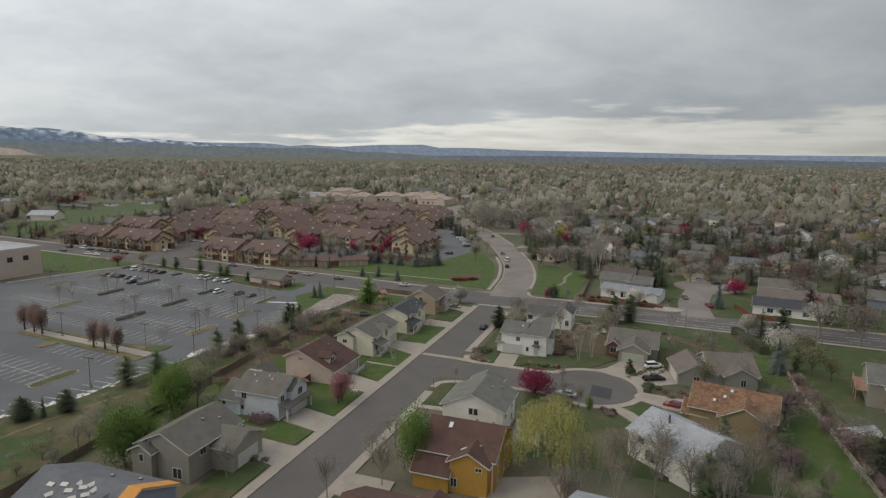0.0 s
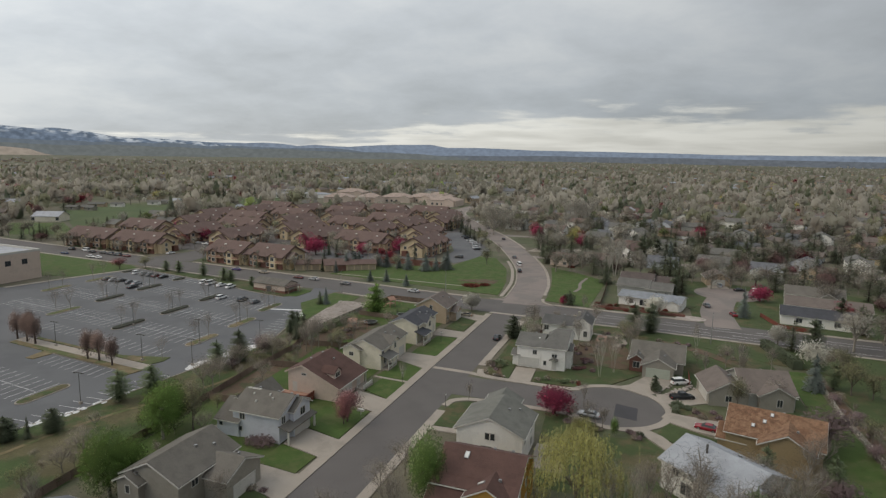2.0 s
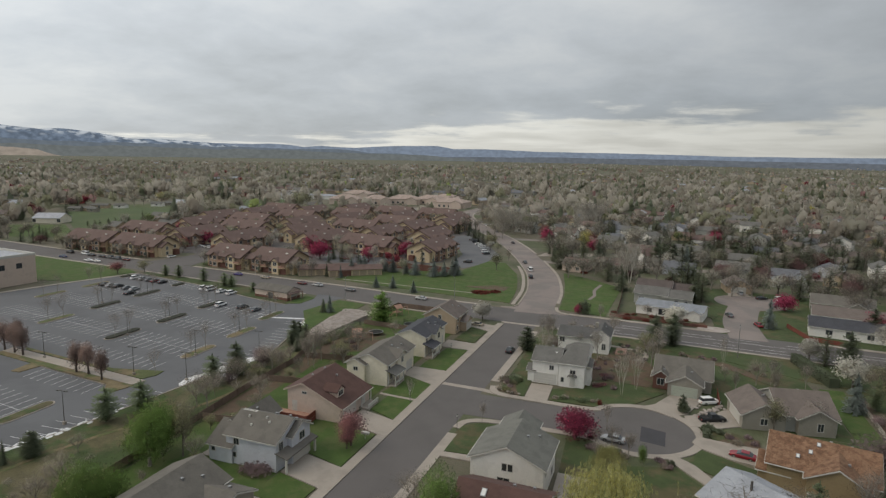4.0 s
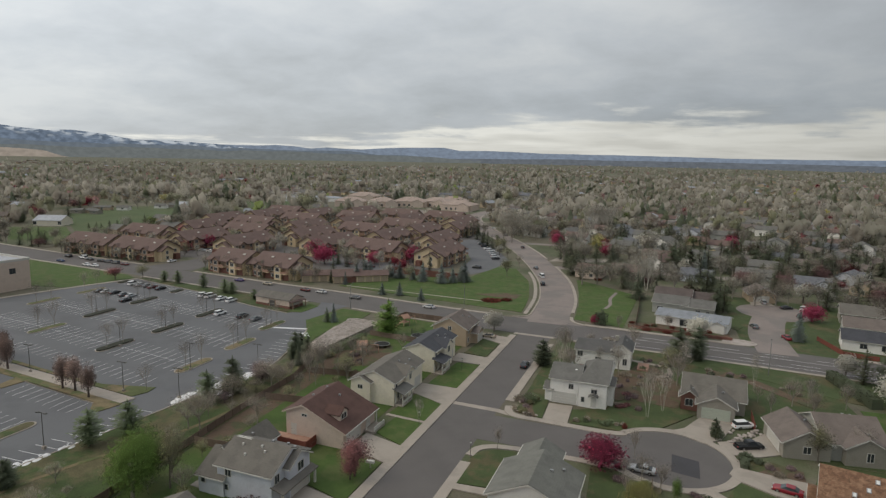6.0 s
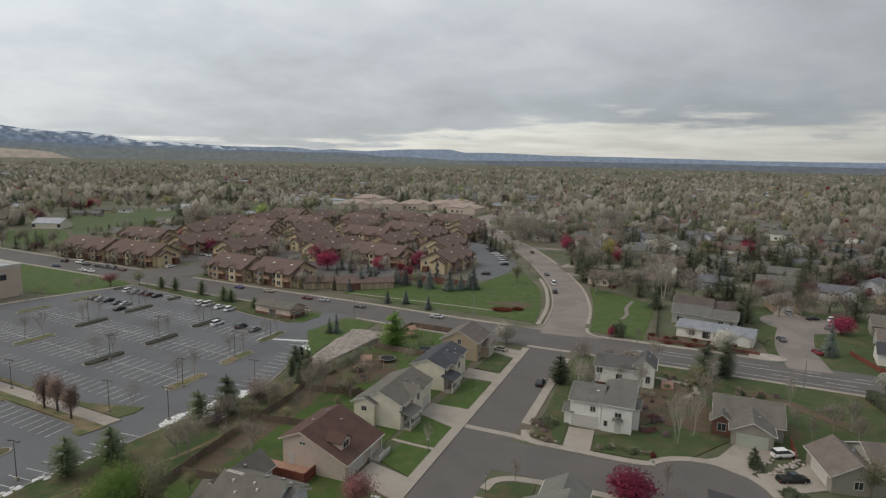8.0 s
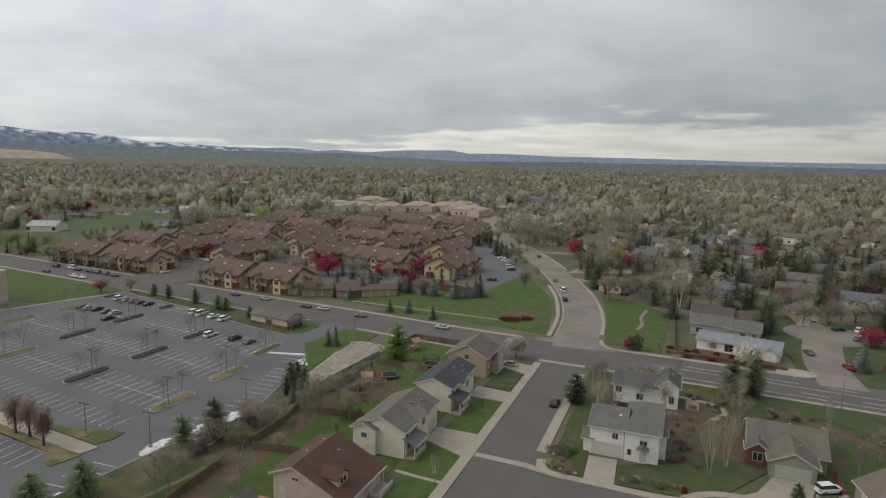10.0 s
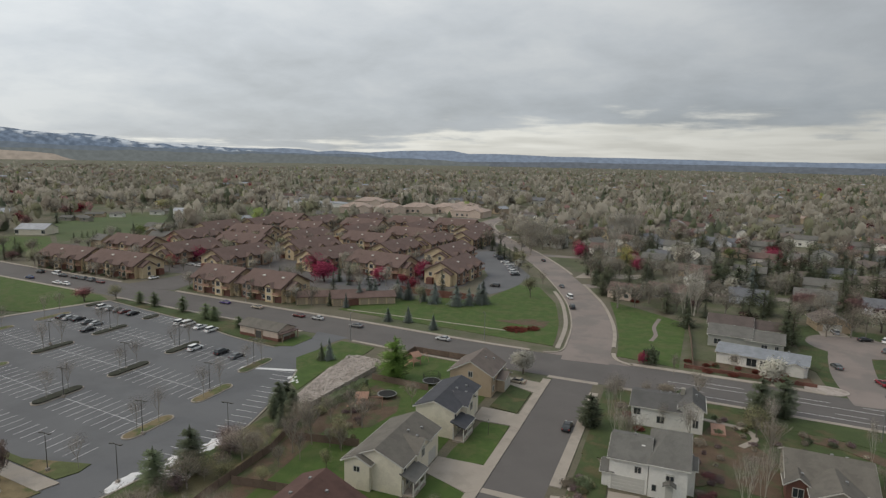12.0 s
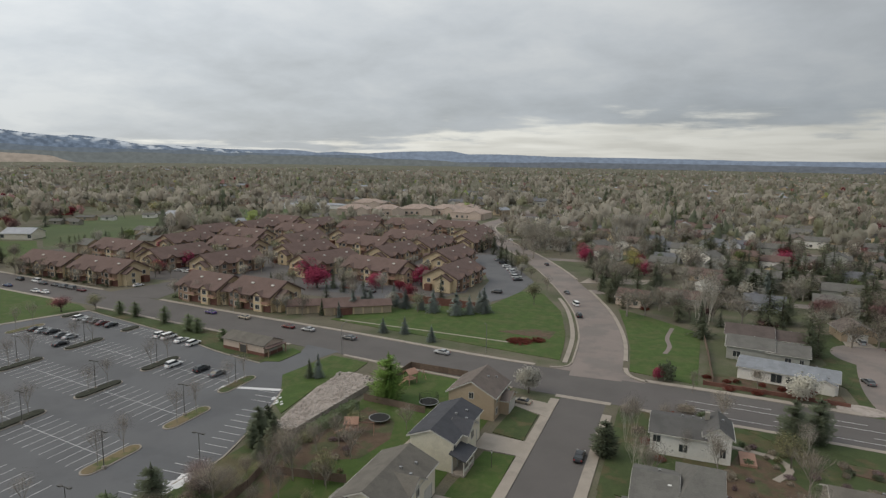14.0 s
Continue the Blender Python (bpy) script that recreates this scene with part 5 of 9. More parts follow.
slab("road_apartment_lot", [(-68, 128), (-100, 132), (-106, 150), (-66, 146)], -0.02, 0.012, M["asphalt_lot"], "asphalt car court between apartments", "parking lot")
ribbon("pavement_trail", smooth_line([(-62, -110), (-55.5, -62), (-50.3, -43), (-44.4, -32), (-40.6, -18), (-40.2, 0), (-42, 12)], 4), -0.45, 0.45, -0.02, 0.09, M["island_dry"], "narrow worn trail through rough grass", "path")
ribbon("pavement_path", smooth_line([(25.5, 96), (27, 103), (26.6, 112), (28.5, 124)], 3), -0.6, 0.6, -0.02, 0.1, M["asphalt_old"], "narrow pale garden path", "path")
ribbon("pavement_path", smooth_line([(-72, 96), (-40, 93.5), (-14, 91.0)], 4), -0.4, 0.4, -0.02, 0.1, M["concrete"], "narrow pale path on the grass", "path")

# ---- houses by the street ----
R = -3.6


def h1_extras(o):
    for k, (x, y) in enumerate(((-4.5, -2.6), (-2.6, -2.2), (-1.2, -2.8), (0.4, -2.0), (1.6, -2.8), (0.2, -3.6), (-3.4, -3.8), (1.2, -1.4), (2.2, -2.0), (-0.6, -1.6))):
        bundle = part("roofing_pack", box(-0.5, -0.3, 0, 0.5, 0.3, 0.16), M["trim_white"], o, "pale wrapped bundle of roofing")
        bundle.matrix_local = pose(x, y + 0.4, 4.6 + 2.6 * (1 + (y + 0.4) / 6.2) + 0.22, 22.5, 0, 12 * k)
    part("bare_sheathing", gable_roof(1.7, 12.4, 4.62, 2.62, "x", 0.3), M["sheathing"], o, "bare orange roof boarding").matrix_local = pose(7.4, 0, 0)


house("two-storey house with blue-grey roof under repair", -20.0, -80.5, R, [(0, 0, 16, 12, 4.6, 2.6, "x"), (4.6, -3.2, 4.2, 6.4, 5.0, 1.6, "y")], "slate", "bluegrey",
      [(0, "E", "win", 0, 3.2, 1.2, 1.2), (1, "S", "win", -0.8, 4.4, 1.1, 1.7), (1, "S", "win", 0.8, 4.4, 1.1, 1.7), (0, "N", "win", 3, 3.2, 1.2, 1.1)], extras=h1_extras)

house("greige two-storey house with grey shingle roof", -19.9, -61.3, R, [(0, 0, 9.8, 12.2, 5.0, 2.4, "y"), (6.6, 2.6, 4.6, 7.6, 3.9, 1.6, "x"), (-3.0, -6.4, 3.8, 1.6, 4.5, 1.0, "y")], "greige", "tan",
      [(0, "S", "win", -2.6, 3.3, 1.0, 1.2), (0, "S", "win", 2.7, 0.5, 1.6, 1.6), (0, "E", "win", 3.6, 1.0, 1.5, 1.4), (0, "E", "win", 3.6, 3.3, 1.0, 1.2), (1, "E", "garage", 0, 0.1, 4.9, 2.2), (0, "E", "win", -3.0, 3.4, 1.2, 1.1), (2, "S", "win", 0, 2.8, 0.7, 1.1)])


def h3_extras(o):
    part("ridge_cap", box(-3.2, -0.22, 7.26, -0.4, 0.22, 7.4), M["trim_white"], o).matrix_local = pose(-1.5, -0.0, 0)
    for y in (-4.2, 4.0):
        part("porch_post", box(-0.15, -0.15, 0, 0.15, 0.15, 2.6), M["trim_white"], o).matrix_local = pose(6.5, y, 0)
    bm = bmesh.new()
    add_prism(bm, [(4.6, -4.6, 3.15), (6.9, -4.6, 2.5), (6.9, 4.4, 2.5), (4.6, 4.4, 3.15)], [(4.6, -4.6, 3.33), (6.9, -4.6, 2.68), (6.9, 4.4, 2.68), (4.6, 4.4, 3.33)])
    part("porch_roof", bm, M["roof_tan"], o, "low shingled roof over the garage door")
    for x, y in ((-2.6, -1.2), (0.6, -0.9), (1.6, -1.6), (-1.2, -2.6)):
        part("vent", box(-0.14, -0.14, 0, 0.14, 0.14, 0.4), M["trim_white"], o).matrix_local = pose(x, y, 5.1 + 2.2 * (1 - abs(y) / 4.5))
    part("patio", box(-10.4, -4.2, 0.0, -8.1, 2.5, 0.12), M["concrete"], o, "pale concrete patio slab")


house("pale blue-white two-storey house with grey roof", -18.6, -39.6, R, [(0, 0, 9.6, 9.0, 5.0, 2.2, "x"), (4.0, 1.2, 3.4, 5.2, 5.0, 1.5, "x"), (-6.8, 4.4, 4.6, 10.2, 3.6, 1.9, "y"), (-5.8, -0.6, 4.6, 8.4, 3.0, 2.3, "x")], "blue", "tan",
      [(0, "S", "win", -2.8, 3.4, 1.0, 1.3), (0, "S", "win", -3.2, 1.2, 0.6, 0.8), (0, "E", "win", -3.2, 3.3, 1.0, 1.3), (1, "E", "garage", 0, 0.1, 4.4, 2.2), (1, "E", "win", 0.2, 3.4, 1.4, 1.3), (0, "E", "win", 3.9, 3.4, 0.8, 1.3), (3, "S", "win", -1.4, 1.7, 0.7, 0.7), (2, "E", "win", 3.2, 1.6, 1.2, 1.0)], extras=h3_extras)


def h4_extras(o):
    d = part("deck", box(-6.9, -9.4, 0.75, 1.9, -6.1, 0.95), M["deck_wood"], o, "weathered brown timber deck")
    for x in np.linspace(-6.7, 1.7, 6):
        part("deck_post", box(x - 0.07, -9.35, 0, x + 0.07, -9.2, 1.9), M["deck_red"], d)
    for y0, y1, x0, x1 in ((-9.4, -9.3, -6.9, 1.9), (-9.4, -6.2, 1.8, 1.9)):
        part("deck_rail", box(x0, y0, 0.05, x1, y1, 1.85), M["deck_red"], d, "dark red boarded railing")
    part("dormer", gable_wall(3.0, 2.6, 1.5, 0.9, "x"), M["wall_pink"], o).matrix_local = pose(4.0, -3.0, 3.75)
    part("dormer_roof", gable_roof(3.0, 2.6, 1.5, 0.9, "x", 0.3), M["roof_brown"], o).matrix_local = pose(4.0, -3.0, 3.75)
    window(o, on_side("E", 4.0, -3.0, 3.0, 2.6, 0, 4.25), 1.6, 0.95)
    def across(name, ring, y0, y1, mat, label=""):
        bm = bmesh.new()
        add_prism(bm, [(x, y0, z) for x, z in ring], [(x, y1, z) for x, z in ring])
        bmesh.ops.recalc_face_normals(bm, faces=bm.faces)
        part(name, bm, mat, o, label)

    # a short west slope and a long east slope that comes down over the garage
    across("wall", [(-4.4, -0.02), (7.2, -0.02), (7.2, 3.05), (-0.9, 6.68), (-4.4, 5.2)], -6.1, 5.6, M["wall_pink"])
    across("roof", [(-5.0, 5.0), (-0.9, 6.74), (7.9, 2.8), (7.9, 3.0), (-0.9, 6.96), (-5.0, 5.2)], -6.5, 6.0, M["roof_brown"], "long red-brown shingle roof slopes")
    across("rake_board", [(-5.0, 4.9), (-0.9, 6.64), (7.9, 2.7), (7.9, 2.98), (-0.9, 6.92), (-5.0, 5.18)], -6.56, -6.5, M["wall_pink"])
    part("gutter", box(7.9, -6.5, 2.8, 8.0, 6.0, 2.98), M["trim_white"], o)
    for x, y in ((-2.0, -1.0), (-1.6, 3.0), (1.6, 2.2)):
        part("vent", box(-0.2, -0.2, -0.1, 0.2, 0.2, 0.3), M["metal_grey"], o).matrix_local = pose(x, y, 6.9 - 0.44 * abs(x + 0.9))
    m = pose(-0.6, -6.1, 4.7, 0, 0, 180)
    window(o, m, 1.0, 0.4, 2)
    front_door(o, pose(-2.8, -6.1, 0.95, 0, 0, 180), M["trim_white"])
    front_door(o, pose(7.2, 3.2, 0.45, 0, 0, -90), M["trim_white"])
    garage_door(o, pose(7.2, -2.6, 0.1, 0, 0, -90), 4.8, 2.2, M["trim_white"])
    for x, y, z in ((9.3, 1.5, 1.25), (9.3, 5.2, 1.25), (7.7, 5.3, 2.8), (7.7, 1.4, 2.8)):
        part("porch_post", box(x - 0.1, y - 0.1, 0, x + 0.1, y + 0.1, z), M["trim_white"], o)
    part("porch_rail", box(9.2, 1.5, 0.5, 9.3, 5.2, 1.2), M["trim_white"], o)
    part("porch_floor", box(7.2, 1.2, 0, 9.4, 5.4, 0.45), M["concrete"], o)


house("pinkish-beige house with red-brown roof and timber deck", -19.4, -18.4, R, [], "pink", "brown", extras=h4_extras)


def porch(o, x0, x1, y0, y1, z, roof, rail=True):
    bm = bmesh.new()
    ring = [(x0 - 0.4, z + 0.95), (x1 + 0.35, z), (x1 + 0.35, z + 0.16), (x0 - 0.4, z + 1.13)]
    add_prism(bm, [(x, y0 - 0.3, q) for x, q in ring], [(x, y1 + 0.3, q) for x, q in ring])
    bmesh.ops.recalc_face_normals(bm, faces=bm.faces)
    part("porch_roof", bm, M["roof_" + roof], o)
    part("fascia", box(x1 + 0.35, y0 - 0.3, z - 0.02, x1 + 0.42, y1 + 0.3, z + 0.17), M["trim_white"], o)
    part("porch_floor", box(x0, y0, 0, x1, y1, 0.4), M["concrete"], o)
    for x in (x0 + 0.1, x1 - 0.1):
        for y in np.linspace(y0 + 0.1, y1 - 0.1, 3):
            part("porch_post", box(x - 0.09, y - 0.09, 0.4, x + 0.09, y + 0.09, z), M["trim_white"], o)
    if rail:
        part("porch_rail", box(x1 - 0.12, y0, 0.75, x1 - 0.04, y1, 1.25), M["trim_white"], o)


house("cream two-storey house with grey roof and front porch", -15.4, 0.7, R, [(0, 2.0, 8.8, 14.6, 5.0, 1.9, "y"), (-2.9, -4.4, 4.4, 3.4, 4.6, 1.0, "y"), (3.2, 1.6, 3.4, 4.6, 5.1, 1.3, "x")], "cream", "tan",
      [(1, "S", "win", 0.0, 3.0, 1.0, 0.8), (0, "E", "win", -6.2, 3.3, 0.8, 1.2), (2, "E", "win", 0, 3.6, 1.0, 1.5), (0, "E", "garage", 3.6, 0.1, 4.6, 2.2), (0, "E", "win", -5.0, 1.2, 1.4, 1.2)], extras=lambda o: porch(o, 4.5, 6.4, -5.2, -0.6, 2.7, "grey"))

house("pale yellow two-storey house with dark slate roof", -13.2, 21.0, R, [(0, 2.6, 7.6, 14.2, 5.3, 1.5, "y"), (3.4, 1.8, 3.2, 4.6, 5.3, 1.4, "x")], "cream", "darkblue",
      [(1, "E", "win", 0, 3.6, 1.2, 1.4), (0, "E", "garage", 3.0, 0.1, 4.4, 2.2), (0, "S", "win", -2.0, 1.3, 0.9, 0.9), (0, "E", "win", -6.2, 3.5, 0.8, 1.3)], extras=lambda o: porch(o, 4.0, 6.2, -5.4, -0.4, 2.8, "darkblue"))

house("tan two-storey house with brownish shingle roof", -12.4, 43.4, R, [(0, 0, 9.6, 10.0, 4.9, 2.6, "y"), (5.4, 1.6, 2.4, 5.0, 3.0, 1.0, "x")], "tan", "taupe",
      [(0, "S", "win", 0.0, 4.0, 0.9, 1.2), (0, "E", "win", -3.0, 3.3, 0.9, 1.2), (1, "E", "garage", 0, 0.1, 4.2, 2.2), (0, "E", "win", -3.4, 1.0, 1.0, 1.2), (0, "E", "win", 3.4, 3.3, 0.9, 1.2)])


def e1_extras(o):
    skylight(o, -1.0, -2.4, 6.35, 20)
    part("porch_roof", gable_roof(1.8, 1.6, 2.7, 0.5, "y", 0.1, 0.1), M["roof_grey"], o).matrix_local = pose(3.2, -5.9, 0)
    part("arch", box(-0.6, -0.1, 0, 0.6, 0.05, 0.25), M["trim_white"], o).matrix_local = pose(3.2, -5.45, 4.0)


house("white two-storey house with grey roof and double garage", 24.4, 13.8, R, [(-2.9, -0.3, 5.8, 9.8, 5.3, 1.7, "x"), (2.9, 1.1, 5.6, 13.0, 5.4, 3.2, "half_hip"), (-6.1, -2.9, 1.6, 4.0, 2.7, 0.8, "x"), (6.2, -1.0, 1.2, 3.4, 4.6, 1.0, "x")], "white", "grey",
      [(0, "S", "garage", 0, 0.1, 4.8, 2.2), (1, "S", "win", -1.9, 1.1, 0.6, 1.0), (1, "S", "door", 0.3, 0.2, 1, 2), (1, "S", "win", 0.3, 3.2, 1.1, 0.8), (1, "E", "win", 3.4, 1.2, 1.0, 1.2), (3, "E", "win", 0, 1.2, 1.0, 1.4), (1, "E", "win", 3.0, 3.5, 1.0, 1.2), (0, "S", "win", 1.4, 3.4, 0.9, 1.0)], extras=e1_extras)


def e2_extras(o):
    part("chimney", box(-0.4, -0.4, 0, 0.4, 0.4, 1.3), M["wall_greige"], o).matrix_local = pose(2.2, 1.2, 5.4)
    part("deck", box(7.6, -4, 0, 10.2, 1.0, 0.5), M["deck_wood"], o, "low timber deck")


house("white two-storey house with grey roof and chimney", 28.5, 39.6, R, [(-2.6, 0, 9.0, 9.6, 3.9, 1.3, "x"), (3.9, -0.8, 4.2, 7.8, 4.8, 1.5, "y")], "white", "charcoal",
      [(0, "S", "win", -3.4, 2.2, 1.2, 1.2), (0, "S", "win", 1.0, 1.1, 1.3, 1.3), (1, "E", "win", 0, 1.1, 1.2, 1.3), (1, "E", "win", 1.6, 3.4, 1.0, 1.2), (1, "S", "win", 0.8, 1.2, 0.9, 1.5)], extras=e2_extras)
house("low brick-and-siding house with grey roof", 50.8, 18.6, -6, [(0.1, 2.0, 11.8, 11.0, 3.0, 2.6, "x"), (0.6, -4.6, 6.8, 7.0, 3.0, 1.8, "y"), (-4.4, -3.4, 3.2, 3.0, 3.0, 1.2, "y")], ["greige", "greige", "brick"], "tan",
      [(1, "S", "garage_mint", 0, 0.1, 5.0, 2.2), (2, "S", "win", 0, 1.0, 1.4, 1.4), (0, "S", "door", -2.6, 0.1, 1, 2), (0, "E", "win", 0, 1.1, 1.2, 1.2)])


house("grey ranch house with a wide white garage door", 67.6, 3.8, 7, [(-4.6, 0.2, 7.6, 10.0, 3.0, 2.2, "y"), (3.4, 2.0, 10.0, 12.0, 3.2, 2.8, "x"), (4.4, -3.2, 6.4, 4.6, 3.2, 1.8, "y")], ["greige", "grey", "greige"], "taupe",
      [(0, "W", "garage", 0.2, 0.1, 6.2, 2.3), (2, "S", "win", 0.5, 1.0, 1.0, 1.5), (1, "W", "win", 4.6, 1.2, 1.2, 1.2), (0, "S", "win", 0, 1.1, 1.2, 1.2)])


def e4_extras(o):
    for x, y in ((-1.6, -2.6), (-3.2, -3.8), (-0.6, 1.0)):
        skylight(o, x, -abs(y), 4.9 + 2.6 * (1 - abs(y) / 5.6) + 0.12, 24, 0, 0.55, 0.8)


house("ochre two-storey house with orange-brown shingle roof", 67.8, -20.8, -15, [(0, 0, 14.2, 11.2, 4.7, 2.7, "x"), (2.0, -4.6, 7.6, 6.0, 4.6, 2.2, "y"), (-6.2, -1.6, 4.2, 7.0, 3.0, 1.4, "x")], "ochre_dull", "shake",
      [(0, "E", "win", -1.0, 3.2, 1.2, 1.3), (0, "E", "win", -3.6, 1.0, 1.2, 1.3), (1, "S", "win", -2.8, 0.8, 1.4, 1.2), (2, "W", "garage", 0, 0.1, 4.8, 2.2), (0, "E", "win", 2.6, 3.0, 1.2, 1.3)], extras=e4_extras)


def e5_extras(o):
    part("flue", box(-0.12, -0.12, 0, 0.12, 0.12, 1.4), M["metal_dark"], o).matrix_local = pose(-2.0, -1.6, 6.6)


house("white two-storey house with pale grey roof", 57.2, -38.6, -44, [(0, 0, 13.4, 11.4, 4.7, 2.4, "x"), (5.0, -3.2, 5.0, 6.6, 4.4, 1.5, "x")], "white", "pale",
      [(0, "S", "win", -4, 3.2, 1.1, 1.2), (0, "S", "win", 0, 3.2, 1.1, 1.2), (1, "E", "win", 0, 3.0, 1.2, 1.2), (0, "W", "win", 2, 3.2, 1.1, 1.2), (0, "S", "win", -2, 0.9, 1.8, 1.8)], extras=e5_extras)
house("off-white two-storey house with grey roof", 22.0, -32.6, R, [(0, -1.4, 11.2, 10.0, 5.2, 2.5, "y"), (-1.2, 5.2, 5.8, 9.2, 5.0, 1.5, "y"), (-4.6, 4.0, 2.8, 3.0, 3.0, 0.9, "x")], "white", "sage",
      [(0, "S", "win", -0.3, 3.9, 0.7, 1.1), (0, "S", "win", 0.6, 3.9, 0.7, 1.1), (0, "S", "win", -0.4, 0.9, 1.8, 1.8), (0, "E", "win", -3, 3.4, 1.0, 1.2), (0, "E", "win", 2, 1.0, 1.0, 1.2), (0, "E", "win", 2, 3.4, 1.0, 1.2)])


def se2_extras(o):
    skylight(o, -0.4, -1.5, 5.2 + 2.8 * (1 - 1.5 / 5.9) + 0.27, 25)
    for x, z in ((-2.2, 5.2), (-0.9, 5.2)):
        skylight(o, x, -5.7, z, 40)
    skylight(o, 3.0, -5.6, 6.1, 0, -29, 1.1, 0.6)
    part("gutter_pipe", box(-0.06, -0.06, 0, 0.06, 0.06, 5.0), M["trim_white"], o).matrix_local = pose(7.8, -6.9, 0)


house("ochre-yellow house with dark red-brown shingle roof", 21.6, -50.4, -4, [(1.9, 0, 11.8, 11.8, 5.2, 2.8, "x"), (4.3, -4.9, 5.8, 5.4, 5.0, 1.6, "y"), (-1.4, -4.6, 5.6, 7.2, 2.9, 3.0, "x")], "ochre", "brown",
      [(0, "E", "win", -3.4, 3.3, 0.9, 1.3), (0, "E", "win", -3.4, 0.8, 0.9, 1.4), (0, "E", "win", 0.6, 3.3, 0.9, 1.3), (0, "E", "win", 0.6, 0.8, 0.9, 1.4), (1, "S", "win", 1.6, 4.0, 0.9, 0.5), (1, "S", "win", -2.2, 1.0, 0.9, 1.3), (1, "E", "win", 0, 3.3, 0.9, 1.3)], extras=se2_extras)
house("two-storey house with pale blue-grey roof", 47.0, -67.5, -8, [(0, 0, 13, 12, 4.6, 2.2, "x")], "grey", "pale", [(0, "N", "win", 2, 3, 1.2, 1.2), (0, "W", "win", 0, 3, 1.2, 1.2)])
house("house with dark red-brown shingle roof", 19.0, -74.5, -4, [(0, 0, 12, 12, 4.6, 2.4, "x"), (4, 4.6, 5, 5, 4.2, 1.4, "y")], "ochre_dull", "brown", [(0, "N", "win", -2, 3, 1.2, 1.2), (0, "W", "win", 0, 3, 1.2, 1.2)])


def r1_extras(o):
    d = part("deck", box(-7.5, -4, 2.5, -5.2, 5, 2.7), M["deck_wood"], o, "raised timber deck")
    for y in (-3.8, 0.5, 4.8):
        part("deck_post", box(-7.45, y - 0.08, 0, -7.3, y + 0.08, 3.6), M["deck_wood"], d)
    for z in (3.0, 3.3, 3.6):
        part("deck_rail", box(-7.45, -4, z, -7.35, 5, z + 0.08), M["deck_wood"], d)


house("greige two-storey house with raised deck", 103.0, 2.5, -14, [(0, 0, 11, 12, 5.2, 2.3, "x"), (1, -5, 7, 6, 5.0, 2.0, "y")], "greige", "grey",
      [(0, "W", "win", 2, 3.3, 1.2, 1.2), (1, "S", "win", 1, 1.0, 1.4, 1.4), (1, "W", "win", 0, 3.4, 1.0, 1.2), (1, "S", "win", -1, 3.4, 1.2, 1.2)], extras=r1_extras)
house("small garden shed with white metal roof", 88.4, -21.6, 28, [(0, 0, 4.6, 3.6, 2.2, 0.9, "x")], "greige", "white", [], category="shed", name="shed")

# -- across the wide road --
house("low white house with a pale metal roof", 52.6, 84.6, -15, [(0, 0, 20.5, 9.4, 3.0, 1.2, "x"), (7.6, -3.8, 4.0, 3.6, 2.6, 0.8, "y")], "white", "steel",
      [(0, "S", "win", -6, 1.0, 1.4, 1.4), (0, "S", "win", -2, 0.6, 2.2, 1.9), (0, "S", "win", 3, 0.9, 1.8, 1.5), (0, "S", "win", 0.6, 1.0, 1.2, 1.4)])
house("grey two-level house with grey roof", 50.6, 101.4, -10, [(-3.6, 0, 11.0, 9.4, 3.6, 1.8, "x"), (5.2, -0.4, 9.4, 9.4, 3.2, 1.7, "x")], "grey", "grey",
      [(0, "S", "win", -3, 0.8, 1.8, 1.5), (1, "S", "win", 0, 1.0, 1.4, 1.4), (1, "S", "win", 3, 1.0, 0.9, 1.4)])
house("white house with brownish shingle roof", 52.2, 113.2, -8, [(-3.8, 0, 12.0, 9.8, 3.8, 1.9, "x"), (6.0, 1.4, 10, 9.0, 3.2, 1.6, "x")], "white", "dusk",
      [(0, "S", "win", -3, 1.0, 1.8, 1.3), (0, "S", "win", 2, 1.0, 1.8, 1.3), (1, "S", "win", 1, 1.0, 1.4, 1.3)])
house("tan garage house with a white door", 79.4, 132.6, 4, [(0, 0, 9.4, 9.6, 3.0, 2.3, "y")], "tan", "taupe", [(0, "S", "garage", -0.4, 0.1, 5.0, 2.3)])
house("cream gabled house with brown roof", 16.6, 155.4, -12, [(0, 0, 11.0, 10.0, 3.0, 2.2, "x"), (0.6, -3.8, 6.6, 6.0, 3.0, 2.0, "y")], "pink", "umber", [(1, "S", "win", 1.4, 1.0, 1.4, 1.3), (0, "W", "win", 0, 1, 1.2, 1.2)])
house("low greige house with brown roof", 32.6, 162.0, -12, [(0, 0, 15.0, 10.0, 3.0, 2.1, "x"), (-3, -4.2, 6.0, 5.0, 2.9, 1.7, "y")], "greige", "umber", [(1, "S", "win", 0, 1.0, 1.4, 1.3)])
house("white house with dark roof by the court", 100.5, 76.0, -12, [(0, 0, 20.0, 9.0, 3.0, 1.9, "x")], "white", "darkblue", [(0, "S", "win", -5, 1, 1.6, 1.3), (0, "S", "win", 0, 1, 1.8, 1.5), (0, "S", "win", 5, 1, 1.6, 1.3)])
house("grey low house by the court", 107.0, 90.5, -12, [(0, 0, 24.0, 10.0, 3.2, 2.0, "x")], "grey", "taupe", [(0, "S", "win", -5, 1, 1.6, 1.3), (0, "S", "win", 2, 1, 1.8, 1.5)])
house("taupe house behind the court", 108.0, 108.5, -12, [(0, 0, 18.0, 10.0, 3.4, 2.2, "x"), (4, -4.4, 6, 6, 3.2, 1.8, "y")], "greige", "tan", [(1, "S", "win", 0, 1, 1.6, 1.3)])
